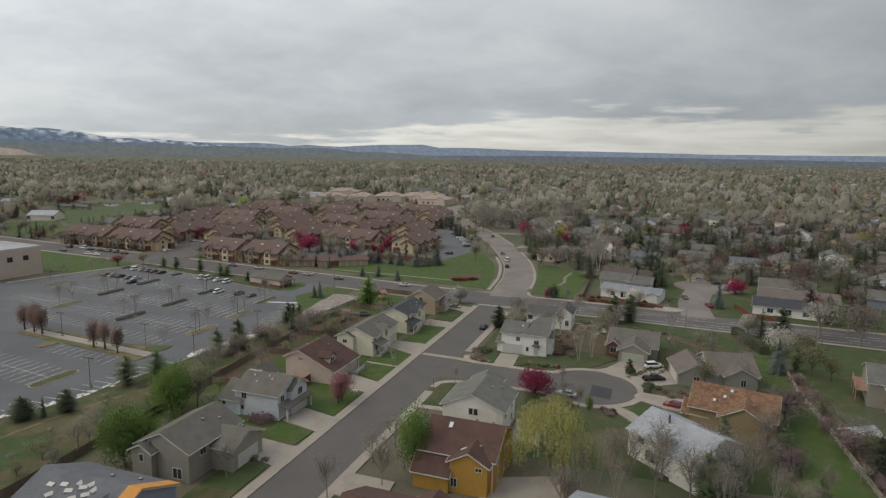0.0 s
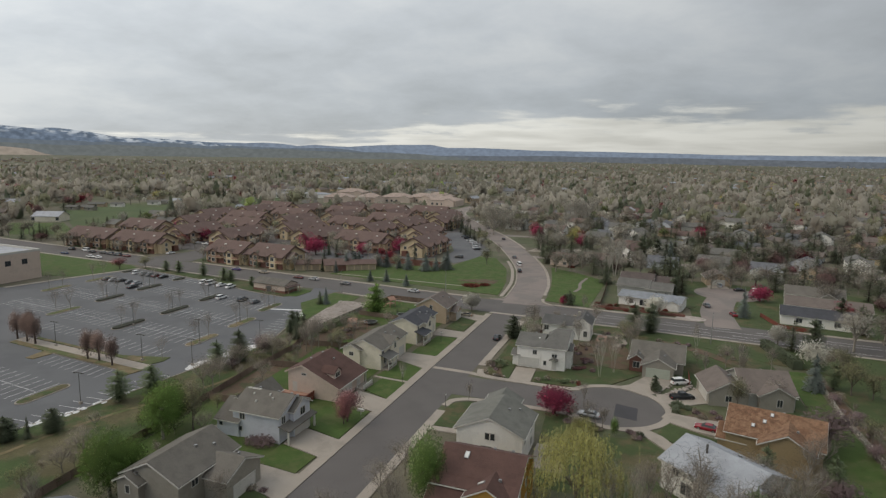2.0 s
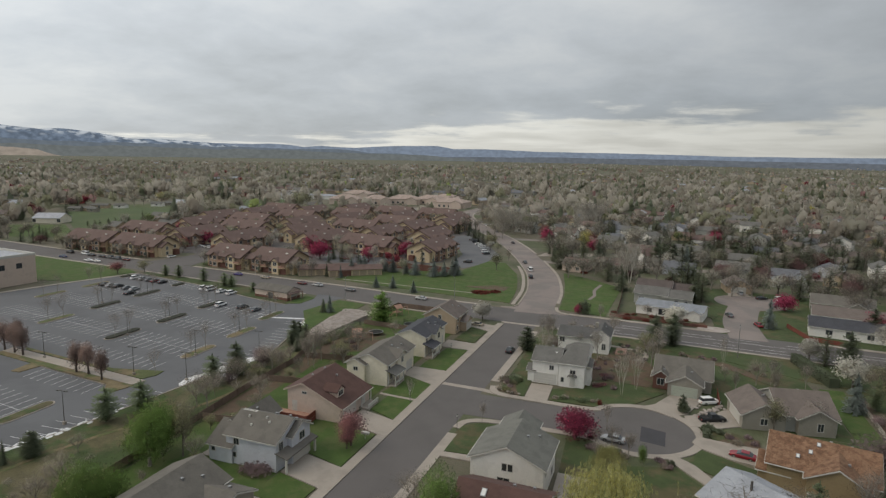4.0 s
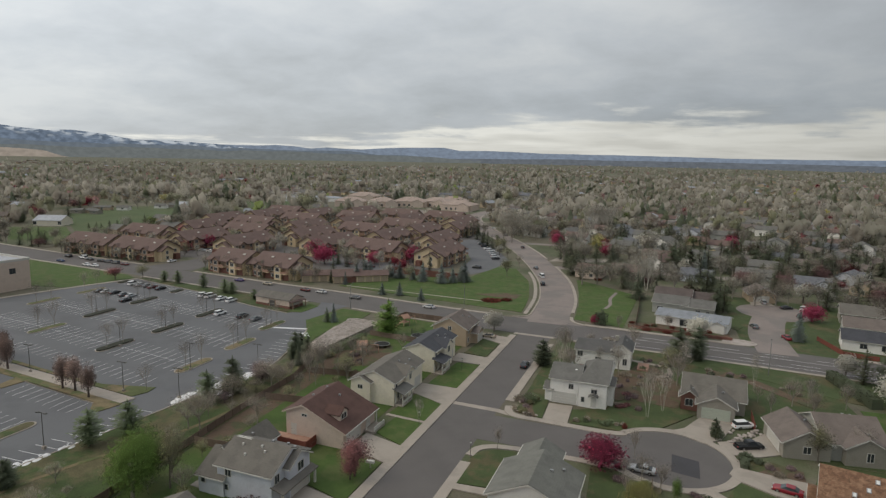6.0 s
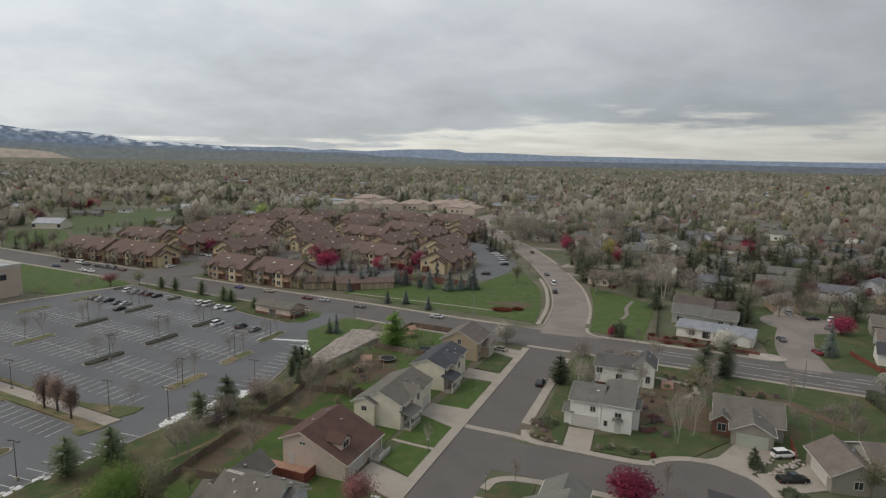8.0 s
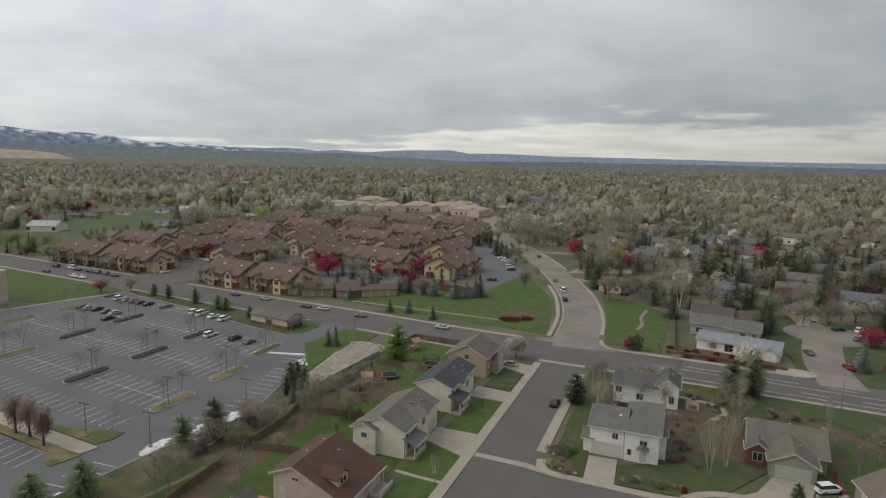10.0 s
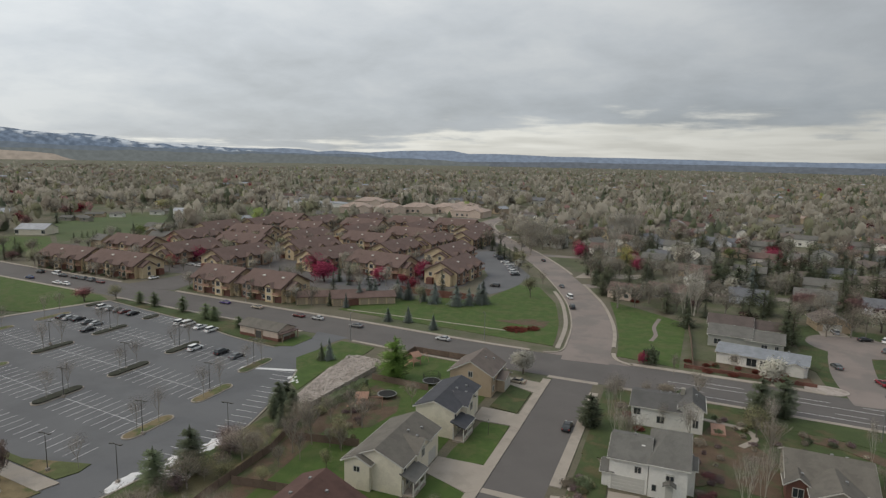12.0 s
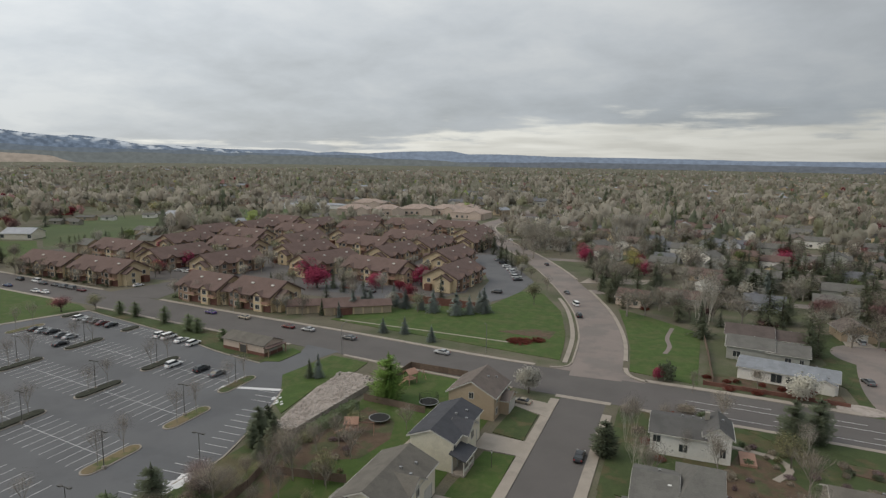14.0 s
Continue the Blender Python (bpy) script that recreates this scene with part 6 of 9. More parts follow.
house("blue-white gabled two-storey house", 144.0, 118.0, -22, [(0, 0, 14.0, 12.0, 5.2, 3.0, "y"), (2, -8.0, 15.0, 6.0, 3.0, 1.6, "x")], "blue", "tan", [(0, "S", "win", -2.6, 3.6, 1.0, 1.3), (0, "S", "win", 2.6, 3.6, 1.0, 1.3)])
house("slate house beside the gabled one", 139.0, 97.0, -22, [(0, 0, 16.0, 9.0, 3.4, 2.2, "x"), (3, -4, 7, 6, 3.4, 2.0, "y")], "slate", "grey", [(1, "S", "win", 0, 1, 1.6, 1.3)])

# -- hall, utility building --
hall = thing("hall", pose(-191.5, 38.8, 0, 0, 0, -8), "tan two-storey flat-roofed hall beside the lot", "building")
part("wall", box(-14, -12, -0.02, 14, 12, 10.4), M["wall_pink"], hall)
part("roof", box(-13.7, -11.7, 10.4, 13.7, 11.7, 10.52), M["roof_white"], hall)
for x0, y0, x1, y1 in ((-14.1, -12.1, 14.1, -11.7), (-14.1, 11.7, 14.1, 12.1), (-14.1, -11.7, -13.7, 11.7), (13.7, -11.7, 14.1, 11.7)):
    part("parapet", box(x0, y0, 10.4, x1, y1, 11.3), M["trim_white"], hall)
for side, n, L in (("S", 4, 25), ("E", 3, 18)):
    for i in range(n):
        for z in (6.2,):
            window(hall, on_side(side, 0, 0, 28, 24, -L / 2 + L * (i + 0.5) / n, z), 1.9, 1.8, 2, M["metal_dark"])
def utility_extras(o):
    part("wainscot", box(-7.36, -3.36, 0, 7.36, 3.36, 0.9), M["brick_wall"], o, "brown masonry base course")
    # no recess is cut: a flat dark panel carries the opening's shade
    part("doorway", box(-1.1, -3.42, 0, 1.1, -3.2, 2.1), M["metal_dark"], o, "dark panel for a shaded doorway")
    for x in (-1.3, 1.3):
        part("door_post", box(x - 0.15, -3.46, 0, x + 0.15, -3.2, 2.4), M["wall_russet"], o)
    part("side_canopy", box(7.3, -3.6, 2.3, 9.0, 3.2, 2.5), M["roof_umber"], o)
    for y in (-3.3, 2.9):
        part("canopy_post", box(8.7, y - 0.12, 0, 8.94, y + 0.12, 2.3), M["wall_russet"], o)


house("low tan utility building with a brown roof", -79.4, 60.4, -10, [(0, 0, 14.6, 6.6, 2.9, 1.3, "x")], "pink", "tan", [(0, "E", "garage", 0, 0.1, 2.6, 2.1)], category="building", name="utility_building", fascia=False, extras=utility_extras)

# ---- apartments ----
def brown_rakes(ob, move, w, d, eave, rise, axis, over):
    """Dark boards along the two slopes of a gable's ends."""
    L, S = (w, d) if axis == "x" else (d, w)
    e, hl = S / 2 + over, L / 2 + over * 0.8
    low, top = eave - over * rise / (S / 2), eave + rise
    ring = [(-e, low - 0.3), (0, top - 0.3), (e, low - 0.3), (e, low + 0.1), (0, top + 0.1), (-e, low + 0.1)]
    for s in (-1, 1):
        bm = bmesh.new()
        p, q = s * hl, s * (hl + 0.12)
        if axis == "x":
            add_prism(bm, [(p, y, z) for y, z in ring], [(q, y, z) for y, z in ring])
        else:
            add_prism(bm, [(x, p, z) for x, z in ring], [(x, q, z) for x, z in ring])
        bmesh.ops.recalc_face_normals(bm, faces=bm.faces)
        part("rake_board", bm, M["roof_umber"], ob).matrix_local = move


def apartment(x, y, rot, length=28.0, depth=15.0):
    """A long low block: brick below, deep eaves, narrow gabled bays and stepped pale gables at both ends."""
    ob = thing("apartment_building", pose(x, y, 0, 0, 0, rot), "cream and brick apartment block with a dark brown roof", "apartment building", "apartment blocks")
    e, rise = 5.6, 3.7
    # brick-brown long walls, darkened further: the eaves' shade is partly in the colour
    part("wall", gable_wall(length, depth, e, rise, "x"), M["wall_russet"], ob)
    part("roof", gable_roof(length, depth, e, rise, "x", 1.15, 0.25), M["roof_umber"], ob)
    brown_rakes(ob, pose(0, 0, 0), length, depth, e, rise, "x", 1.15)
    part("brick_base", box(-length / 2 - 0.06, -depth / 2 - 0.06, 0, length / 2 + 0.06, depth / 2 + 0.06, 2.5), M["brick_wall"], ob, "dull red brick ground floor")

    def framed(m, w, h):
        plain_window(ob, m, w, h)

    n = max(2, round(length / 9))
    for i in range(n):
        cx = -length / 2 + length * (i + 0.5) / n
        for s in (-1, 1):
            turn = 0 if s > 0 else 180
            # a shallow bay under its own small gable
            at = pose(cx, s * (depth / 2 - 0.6), 0)
            part("bay_wall", gable_wall(3.6, 3.2, 5.5, 1.1, "y"), M["wall_apricot"] if (i + (s > 0)) % 2 else M["wall_russet"], ob).matrix_local = at
            part("bay_roof", gable_roof(3.6, 3.2, 5.5, 1.1, "y", 0.55, 0.2), M["roof_umber"], ob).matrix_local = at
            for z in (0.9, 3.6):
                framed(pose(cx, s * (depth / 2 + 1.0), z, 0, 0, turn), 1.7, 1.4)
                if s > 0:
                    continue
                framed(pose(cx - 3.2, s * depth / 2 + 0.08 * s, z, 0, 0, turn), 1.3, 1.4)
            if s > 0:
                continue
            b = part("balcony", box(-1.5, -0.7, 0, 1.5, 0.7, 0.18), M["wall_apricot"], ob)
            b.matrix_local = pose(cx + 3.4, s * (depth / 2 + 0.7), 2.6)
            part("railing", box(-1.5, -0.05, 0.18, 1.5, 0.05, 1.1), M["deck_wood"], b).location = (0, s * 0.62, 0)
    # pale gables at the ends, a lower one standing out before each
    for s in (-1, 1):
        part("end_wall", gable_wall(0.3, depth - 0.4, e - 0.1, rise - 0.1, "x"), M["wall_apricot"], ob).matrix_local = pose(s * (length / 2 + 0.16), 0, 0)
        at = pose(s * (length / 2 + 1.5), -2.4, 0)
        part("porch_wall", gable_wall(2.6, 6.4, 5.0, 1.9, "x"), M["wall_apricot"], ob).matrix_local = at
        part("porch_roof", gable_roof(2.6, 6.4, 5.0, 1.9, "x", 0.6, 0.22), M["roof_umber"], ob).matrix_local = at
        brown_rakes(ob, at, 2.6, 6.4, 5.0, 1.9, "x", 0.6)
        for z in (0.9, 3.3):
            for u in (-2.4, 4.6):
                framed(pose(s * (length / 2 + (2.8 if u < 2 else 0.32)), u, z, 0, 0, -90 * s), 1.2, 1.4)
        part("stair_wall", box(-1.0, -1.3, 0, 1.0, 1.3, 2.6), M["brick_wall"], ob).matrix_local = pose(s * (length / 2 + 1.2), 4.4, 0)
    for i in range(4):
        o = -3.2 if i % 2 else 3.2
        part("roof_vent", box(-0.55, -0.35, 0, 0.55, 0.35, 0.3), M["trim_white"], ob).matrix_local = pose(-length * 0.36 + i * length * 0.24, o, e + rise * (1 - 3.2 / (depth / 2)) + 0.32, 25 if i % 2 else -25)
    return ob


APT = [(-222, 121, -5), (-189, 117.5, -6), (-55, 163, 84), (-88, 162, -14), (-118, 169, 70), (-158, 152, 80), (-190, 157, 80), (-228, 163, -8), (-143, 193, 74), (-184, 194, -8), (-222, 200, 82), (-100, 205, 80), (-70, 205, 82), (-125, 228, -12), (-165, 226, 78), (-205, 232, -8), (-238, 240, 82), (-92, 240, 80), (-76, 268, 80), (-112, 262, -10), (-150, 262, 78), (-190, 266, -8), (-228, 275, 80), (-122, 296, 78), (-162, 298, -8), (-200, 304, 82), (-84, 300, 80), (-232, 312, -8), (-140, 330, -8), (-178, 336, 80), (-104, 330, -8)]
_first = apartment(*APT[0])
for _a in APT[1:]:
    copy_thing(_first, pose(_a[0], _a[1], 0, 0, 0, _a[2]))
_first = apartment(-128.5, 106.3, -10, 19.0, 15.0)
copy_thing(_first, pose(-105.5, 104.2, 0, 0, 0, -10))
# brown carports and brick walls of the car court
for x, y, rot, w in ((-83, 104.5, 33, 24), (-71.5, 107, 33, 22)):
    c = thing("carport", pose(x, y, 0, 0, 0, rot), "long brown-roofed garage block", "garage", "garage blocks")
    part("wall", gable_wall(w, 6.5, 2.7, 1.3, "x"), M["wall_sand"], c)
    part("roof", gable_roof(w, 6.5, 2.7, 1.3, "x", 0.5), M["roof_umber"], c)
    for i in range(7):
        garage_door(c, on_side("S", 0, 0, w, 6.5, -w / 2 + w * (i + 0.5) / 7, 0.05), 2.4, 2.1, M["wall_stucco"])


def masonry_wall(name, pts, h, mat, label):
    o = thing(name, pose(pts[0][0], pts[0][1], 0), label, "wall")
    p0 = Vector(pts[0])
    for a, b in zip(pts, pts[1:]):
        a, b = Vector(a) - p0, Vector(b) - p0
        t = b - a
        n = max(1, round(t.length / 4))
        ang = math.degrees(math.atan2(t.y, t.x))
        for i in range(n):
            q = a + t * i / n
            part("panel", box(0.0, -0.12, -0.02, t.length / n - 0.02, 0.12, h), mat, o).matrix_local = pose(q.x, q.y, 0, 0, 0, ang)
            part("pier", box(-0.25, -0.25, -0.02, 0.25, 0.25, h + 0.2), mat, o).matrix_local = pose(q.x, q.y, 0, 0, 0, ang)
    return o


masonry_wall("brick_wall", [(-66, 128.5), (-48, 126), (-33.5, 124.5)], 2.6, M["brick_wall"], "tall red-brown brick wall behind spruces")
masonry_wall("brick_wall", [(-75, 99.5), (-66, 109), (-66, 128)], 2.4, M["brick_wall"], "tall red-brown brick wall beside garages")
masonry_wall("brick_wall", [(33.5, 75.0), (50, 72.8), (62, 71.0)], 0.9, M["brick_wall"], "low red-brown wall along the pavement")
masonry_wall("garden_wall", [(-41.6, 19.2), (-38.2, 44.8)], 1.2, M["rock_pale"], "pale block retaining wall by a rock basin")
rail_fence("fence", [(-38, -110), (-38, -40), (-38.8, -15), (-38, 1), (-40.5, 15)], 1.5, M["fence_wood"], "brown weathered timber fence behind back yards")
rail_fence("fence", [(-24.6, 7.6), (-37.6, 6.0)], 1.5, M["fence_wood"], "brown timber fence between yards")
rail_fence("fence", [(-22, 37), (-36.5, 39)], 1.5, M["fence_wood"], "brown timber fence between yards")
rail_fence("fence", [(-19.5, 60.0), (-34.5, 61.5), (-36, 46)], 1.6, M["fence_wood"], "dark timber fence round a corner yard")
rail_fence("fence", [(-25, -9.4), (-37.6, -10.6)], 1.5, M["fence_wood"], "brown timber fence between yards")
rail_fence("fence", [(-25, -31.4), (-37.8, -31.8)], 1.5, M["fence_wood"], "brown timber fence between yards")
rail_fence("fence", [(85.4, 15), (84.3, 0), (84.6, -12), (84.4, -34), (84, -60)], 1.2, M["bark_pale"], "pale weathered rail fence along a lawn", solid=False)
rail_fence("fence", [(57.2, 8.0), (57.6, 14.5)], 1.6, M["deck_red"], "dark red boarded fence by a garage")
rail_fence("fence", [(38, -20), (37, -40), (40.5, -60)], 1.5, M["fence_wood"], "timber fence between back yards")
rail_fence("fence", [(35.5, 76), (36.5, 98), (37, 122)], 1.7, M["fence_wood"], "brown timber fence along a green strip")

# ---- trees near the street ----
for spot in [(59.2, -50.3, 9.0, 1.1), (62.4, -50.3, 8.0, 1.0), (-54.0, -38.4, 7.2, 1.5), (-51.3, -32.5, 6.8, 1.5), (-48.0, -15.5, 7.0, 1.4), (63.7, -34.6, 8.0, 0.9), (-68.4, 270.3, 9.0, 1.0), (-82.7, 290.9, 9.0, 1.0), (-140.8, 76.0, 5.0, 1.7), (-133.6, 75.0, 5.5, 1.6), (-119.7, 72.4, 6.0, 1.5), (-107.3, 68.6, 5.5, 1.8), (-103.8, 68.0, 5.0, 1.8), (-91.5, 63.7, 4.0, 1.8)]:
    plant('pine', *spot)
for spot in [(52.0, -50.6, 11.0, 1.1), (48.6, -46.4, 9.5, 1.0), (64.5, -47.8, 10.0, 1.1), (70.5, -31.0, 9.0, 1.0), (73.5, -27.0, 8.0, 1.0), (57.1, -49.9, 10.0, 1.2), (31.7, 29.7, 9.0, 0.9), (18.0, 41.2, 9.0, 0.8), (46.1, -46.7, 9.0, 0.9), (53.5, -44.9, 10.5, 1.3), (66.8, -42.0, 9.5, 1.3), (63.0, -45.7, 9.0, 1.2), (23.8, 46.4, 6.0, 1.0), (21.2, 23.0, 8.5, 1.0), (-34.1, 1.4, 8.0, 1.0), (-32.7, 5.4, 9.0, 1.1), (-31.4, 18.2, 7.0, 1.2), (-34.5, -40.8, 9.0, 0.8), (-31.7, -0.3, 6.0, 1.0), (-27.4, 14.6, 7.0, 1.3), (25.9, -55.6, 6.0, 1.0), (6.0, -64.9, 8.0, 1.0), (12.4, -59.7, 8.0, 1.0), (-11.3, -64.5, 6.5, 1.0), (-35.5, -72.9, 7.0, 0.9), (44.4, 27.9, 9.0, 1.2)]:
    plant('bare', *spot)
for spot in [(36.4, -18.6, 5.0, 1.2), (39.2, -20.2, 5.0, 1.2), (33.6, -18.4, 4.0, 1.3), (35.3, -11.2, 6.0, 0.7), (12.6, -16.2, 5.0, 0.7), (72.6, 0.7, 7.0, 1.1), (34.2, -24.8, 4.5, 1.2), (61.2, 15.2, 7.0, 0.7), (-15.8, 159.7, 8.0, 0.8), (30.5, 68.3, 6.0, 0.8)]:
    plant('bare', *spot)
for spot in [(36.3, -49.2, 14.0, 1.05), (36.0, -29.0, 6.0, 1.0)]:
    plant('willow', *spot)
for spot in [(30.1, -16.4, 6.0, 1.25), (89.7, 103.6, 6.5, 1.1), (111.0, 88.7, 6.0, 1.0), (23.5, 74.3, 3.5, 0.8), (-182.8, 154.4, 8.0, 1.1), (-225.0, 188.0, 8.0, 1.1), (-102.8, 135.3, 10.0, 1.0), (-118.4, 154.3, 9.0, 1.0), (-81.6, 144.0, 7.0, 1.0), (-66.9, 156.1, 9.0, 0.9), (-129.7, 230.7, 7.0, 1.0), (-191.2, 288.0, 7.0, 1.0), (-248.0, 319.6, 7.0, 1.0), (-9.3, 247.4, 8.0, 1.0), (20.2, 215.5, 7.0, 1.0), (89.3, 274.9, 8.0, 1.0)]:
    plant('crimson', *spot)
for spot in [(16.1, -54.8, 12.5, 0.5), (-28.5, -66.3, 11.5, 0.66), (-28.3, -62.4, 9.0, 0.7), (-34.4, -49.1, 11.0, 0.72), (-36.5, -44.9, 10.0, 0.7), (41.5, -22.3, 4.0, 0.45)]:
    plant('green', *spot)
for spot in [(-31.6, -44.7, 10.0, 0.8), (43.9, 36.9, 7.0, 1.0), (-152.8, 77.7, 6.0, 1.2), (65.2, -1.9, 7.0, 0.9), (-17.3, 138.9, 9.0, 0.8), (-34.0, 204.9, 9.0, 1.0), (13.8, 225.2, 9.0, 1.0), (-126.1, 271.0, 10.0, 1.0), (-89.2, 248.8, 10.0, 1.0)]:
    plant('olive', *spot)
for spot in [(45.9, 46.8, 9.5, 1.2), (13.6, 31.0, 7.0, 1.5), (50.6, 49.3, 9.5, 1.3), (-46.9, 16.5, 6.5, 1.2), (-47.6, 20.5, 5.0, 1.2), (-45.4, 12.6, 5.0, 1.2), (-46.0, -9.8, 8.5, 1.2), (91.1, 44.2, 10.0, 1.2), (106.6, 75.5, 10.0, 1.0), (-41.6, 13.4, 7.0, 1.0), (-59.3, -58.0, 4.8, 1.9), (-54.6, -52.8, 4.8, 1.8), (49.6, 2.5, 4.0, 1.1), (51.6, 181.7, 13.0, 1.2), (58.4, 174.2, 13.0, 1.1), (61.1, 102.7, 10.0, 0.9), (76.3, 197.2, 12.0, 1.2), (89.5, 202.6, 12.0, 1.1)]:
    plant('darkpine', *spot)
for spot in [(123.2, 163.5, 11.0, 0.8), (36.5, 115.0, 10.0, 0.7), (-54.2, 46.8, 5.0, 1.1), (-42.1, 9.9, 5.0, 1.2), (-97.5, 102.3, 7.0, 0.7), (-80.1, 98.5, 6.0, 0.8), (-92.7, 100.0, 7.0, 0.8), (-110.7, 97.0, 8.0, 0.8), (-97.1, 137.7, 8.0, 0.9), (-72.5, 112.3, 5.0, 1.0), (-176.4, 262.4, 8.0, 0.8), (-122.6, 133.1, 6.0, 0.8), (-33.3, 28.9, 4.5, 1.0), (-56.4, -56.1, 4.5, 0.7), (38.3, 143.2, 9.0, 0.7), (-63.8, 272.4, 9.0, 1.0), (4.0, 173.4, 9.0, 1.0)]:
    plant('spruce', *spot)
for spot in [(-6.8, -32.5, 6.5, 1.0), (-160.3, 71.4, 5.5, 1.3), (-7.1, -33.6, 4.0, 1.0), (-11.5, 254.5, 9.0, 1.0), (79.8, 156.2, 7.0, 1.1)]:
    plant('plum', *spot)
for spot in [(37.8, 7.4, 11.0, 0.75), (40.8, 11.6, 11.0, 0.8), (16.9, 38.2, 9.0, 0.8), (44.0, -49.1, 9.0, 0.9), (46.7, 40.0, 8.0, 0.9), (19.0, 24.1, 9.0, 1.0), (18.7, 42.8, 7.0, 0.7), (26.9, 34.3, 6.0, 0.8), (-3.9, -10.7, 5.5, 0.8), (61.1, 32.4, 9.0, 0.5), (70.1, 24.8, 7.0, 0.5)]:
    plant('birch', *spot)
plant('spire', -31.6, 40.7, 11.0, 1.45)
for spot in [(77.6, -15.3, 7.5, 1.5), (73.6, -36.0, 4.8, 1.5)]:
    plant('purple', *spot)
for spot in [(83.2, 13.9, 9.0, 1.0), (80.0, 77.8, 10.0, 0.9), (-52.3, 47.5, 6.5, 0.85), (-70.5, 110.5, 8.0, 1.25), (-63.8, 120.3, 8.5, 1.25), (-58.6, 117.9, 8.0, 1.25), (-72.7, 106.3, 8.0, 1.3), (-69.8, 113.4, 8.0, 1.2), (-52.6, 117.7, 6.0, 1.2), (-35.5, 117.8, 7.0, 1.2), (-47.8, 116.2, 8.5, 1.25), (-39.4, 115.4, 9.0, 1.25), (-31.5, 121.8, 9.5, 1.25), (-33.5, 123.6, 7.5, 1.2), (-53.5, 87.6, 5.0, 1.2), (-47.1, 88.8, 5.5, 1.2), (-37.1, 84.1, 5.0, 1.2), (-73.6, 98.0, 6.0, 0.8), (65.4, 187.3, 11.0, 1.0)]:
    plant('bluespruce', *spot)
for spot in [(87.5, 29.4, 8.0, 1.1), (83.5, 48.0, 6.5, 0.9), (100.5, 129.1, 7.0, 1.0), (52.7, 70.7, 7.0, 1.1), (-4.2, 55.3, 6.5, 1.0), (59.9, 190.5, 8.0, 1.1), (42.1, 237.3, 9.0, 1.2)]:
    plant('blossom', *spot)
for spot in [(87.4, 124.4, 11.0, 0.9), (105.9, 61.6, 10.0, 1.3), (117.7, 59.5, 10.0, 1.3), (-36.9, 9.7, 8.0, 1.1), (-34.1, 15.0, 7.0, 1.1), (-22.6, 28.8, 6.0, 1.0), (-40.8, -26.6, 8.0, 1.2), (-32.3, -21.1, 7.0, 1.3), (-43.0, -14.1, 7.0, 1.3), (-40.7, -3.7, 7.0, 1.3), (-36.8, 9.0, 7.0, 1.2), (10.1, -47.3, 7.0, 1.1), (8.6, -53.8, 6.0, 1.2), (-40.8, -63.2, 6.0, 1.4), (-41.0, -58.9, 7.0, 1.2), (-42.7, -27.3, 7.0, 1.2), (34.8, 53.1, 8.0, 1.0)]:
    plant('budding', *spot)
for spot in [(41.2, 137.2, 12.0, 1.0), (88.4, 163.6, 10.0, 1.0), (96.0, 166.6, 11.0, 1.2), (44.8, 75.4, 6.0, 0.9), (-138.7, 265.2, 10.0, 1.2), (-151.2, 259.4, 10.0, 1.2), (-104.8, 253.9, 10.0, 1.1), (-80.6, 264.8, 10.0, 1.0), (-97.8, 203.3, 9.0, 1.0), (-185.0, 194.9, 9.0, 1.0), (-146.8, 129.2, 8.0, 1.0), (-146.3, 106.4, 7.0, 1.2), (-86.2, 130.9, 7.0, 1.0)]:
    plant('budding', *spot)
for spot in [(-80.8, -20.5, 8.0, 0.53), (-77.0, -20.6, 8.0, 0.49), (-71.7, -22.4, 8.0, 0.49), (-102.3, -15.9, 8.5, 0.53), (-106.0, -15.2, 8.0, 0.5), (-110.2, -14.4, 8.5, 0.53), (-112.0, -9.5, 7.5, 0.49)]:
    plant('rust', *spot)
plant('lotbare', -63.8, -15.0, 6.5, 0.9, 0.15)
for a, r, _f in ISL:
    for b in (-2.6, 2.4):
        p = lot_point(a, b, r)
        plant("lotbare", p.x, p.y, 7.4 + (a * 7 + b) % 1.6, 0.85, 0.18)
for spot in [(-13.5, 93.0, 8.0, 1.0), (-8.8, 95.4, 5.0, 1.2), (20.2, 146.6, 4.0, 1.5), (38.6, 73.1, 3.0, 1.0), (44.4, 72.7, 3.0, 1.0), (34.5, 80.1, 2.5, 1.0), (20.5, 38.9, 3.0, 1.2), (22.7, 32.7, 2.5, 1.0), (24.9, 51.8, 5.0, 1.6)]:
    shrub('redbush', *spot)
for spot in [(25.2, 75.0, 5.0, 6.2), (49.9, 2.0, 2.6, 3.0), (53.8, -4.9, 2.5, 1.8), (55.5, -6.0, 2.0, 1.4), (-38.3, 86.0, 2.0, 1.0), (-12.7, -59.5, 3.5, 1.2)]:
    shrub('conifer', *spot)
for spot in [(-16.6, -45.1, 5.0, 2.2), (-18.9, -45.4, 3.5, 1.8)]:
    shrub('purple', *spot)
for spot in [(12.2, 7.1, 3.0, 1.6), (12.5, 2.3, 2.5, 1.2), (15.3, 0.1, 2.0, 1.0), (54.3, 31.8, 3.0, 1.2), (33.0, 30.1, 4.0, 1.6), (17.1, 52.4, 4.0, 2.0), (19.2, 43.0, 3.5, 1.6), (28.6, 56.8, 5.0, 2.0), (26.6, 47.4, 5.0, 1.8), (-45.1, -4.3, 3.0, 1.2)]:
    shrub('budding', *spot)
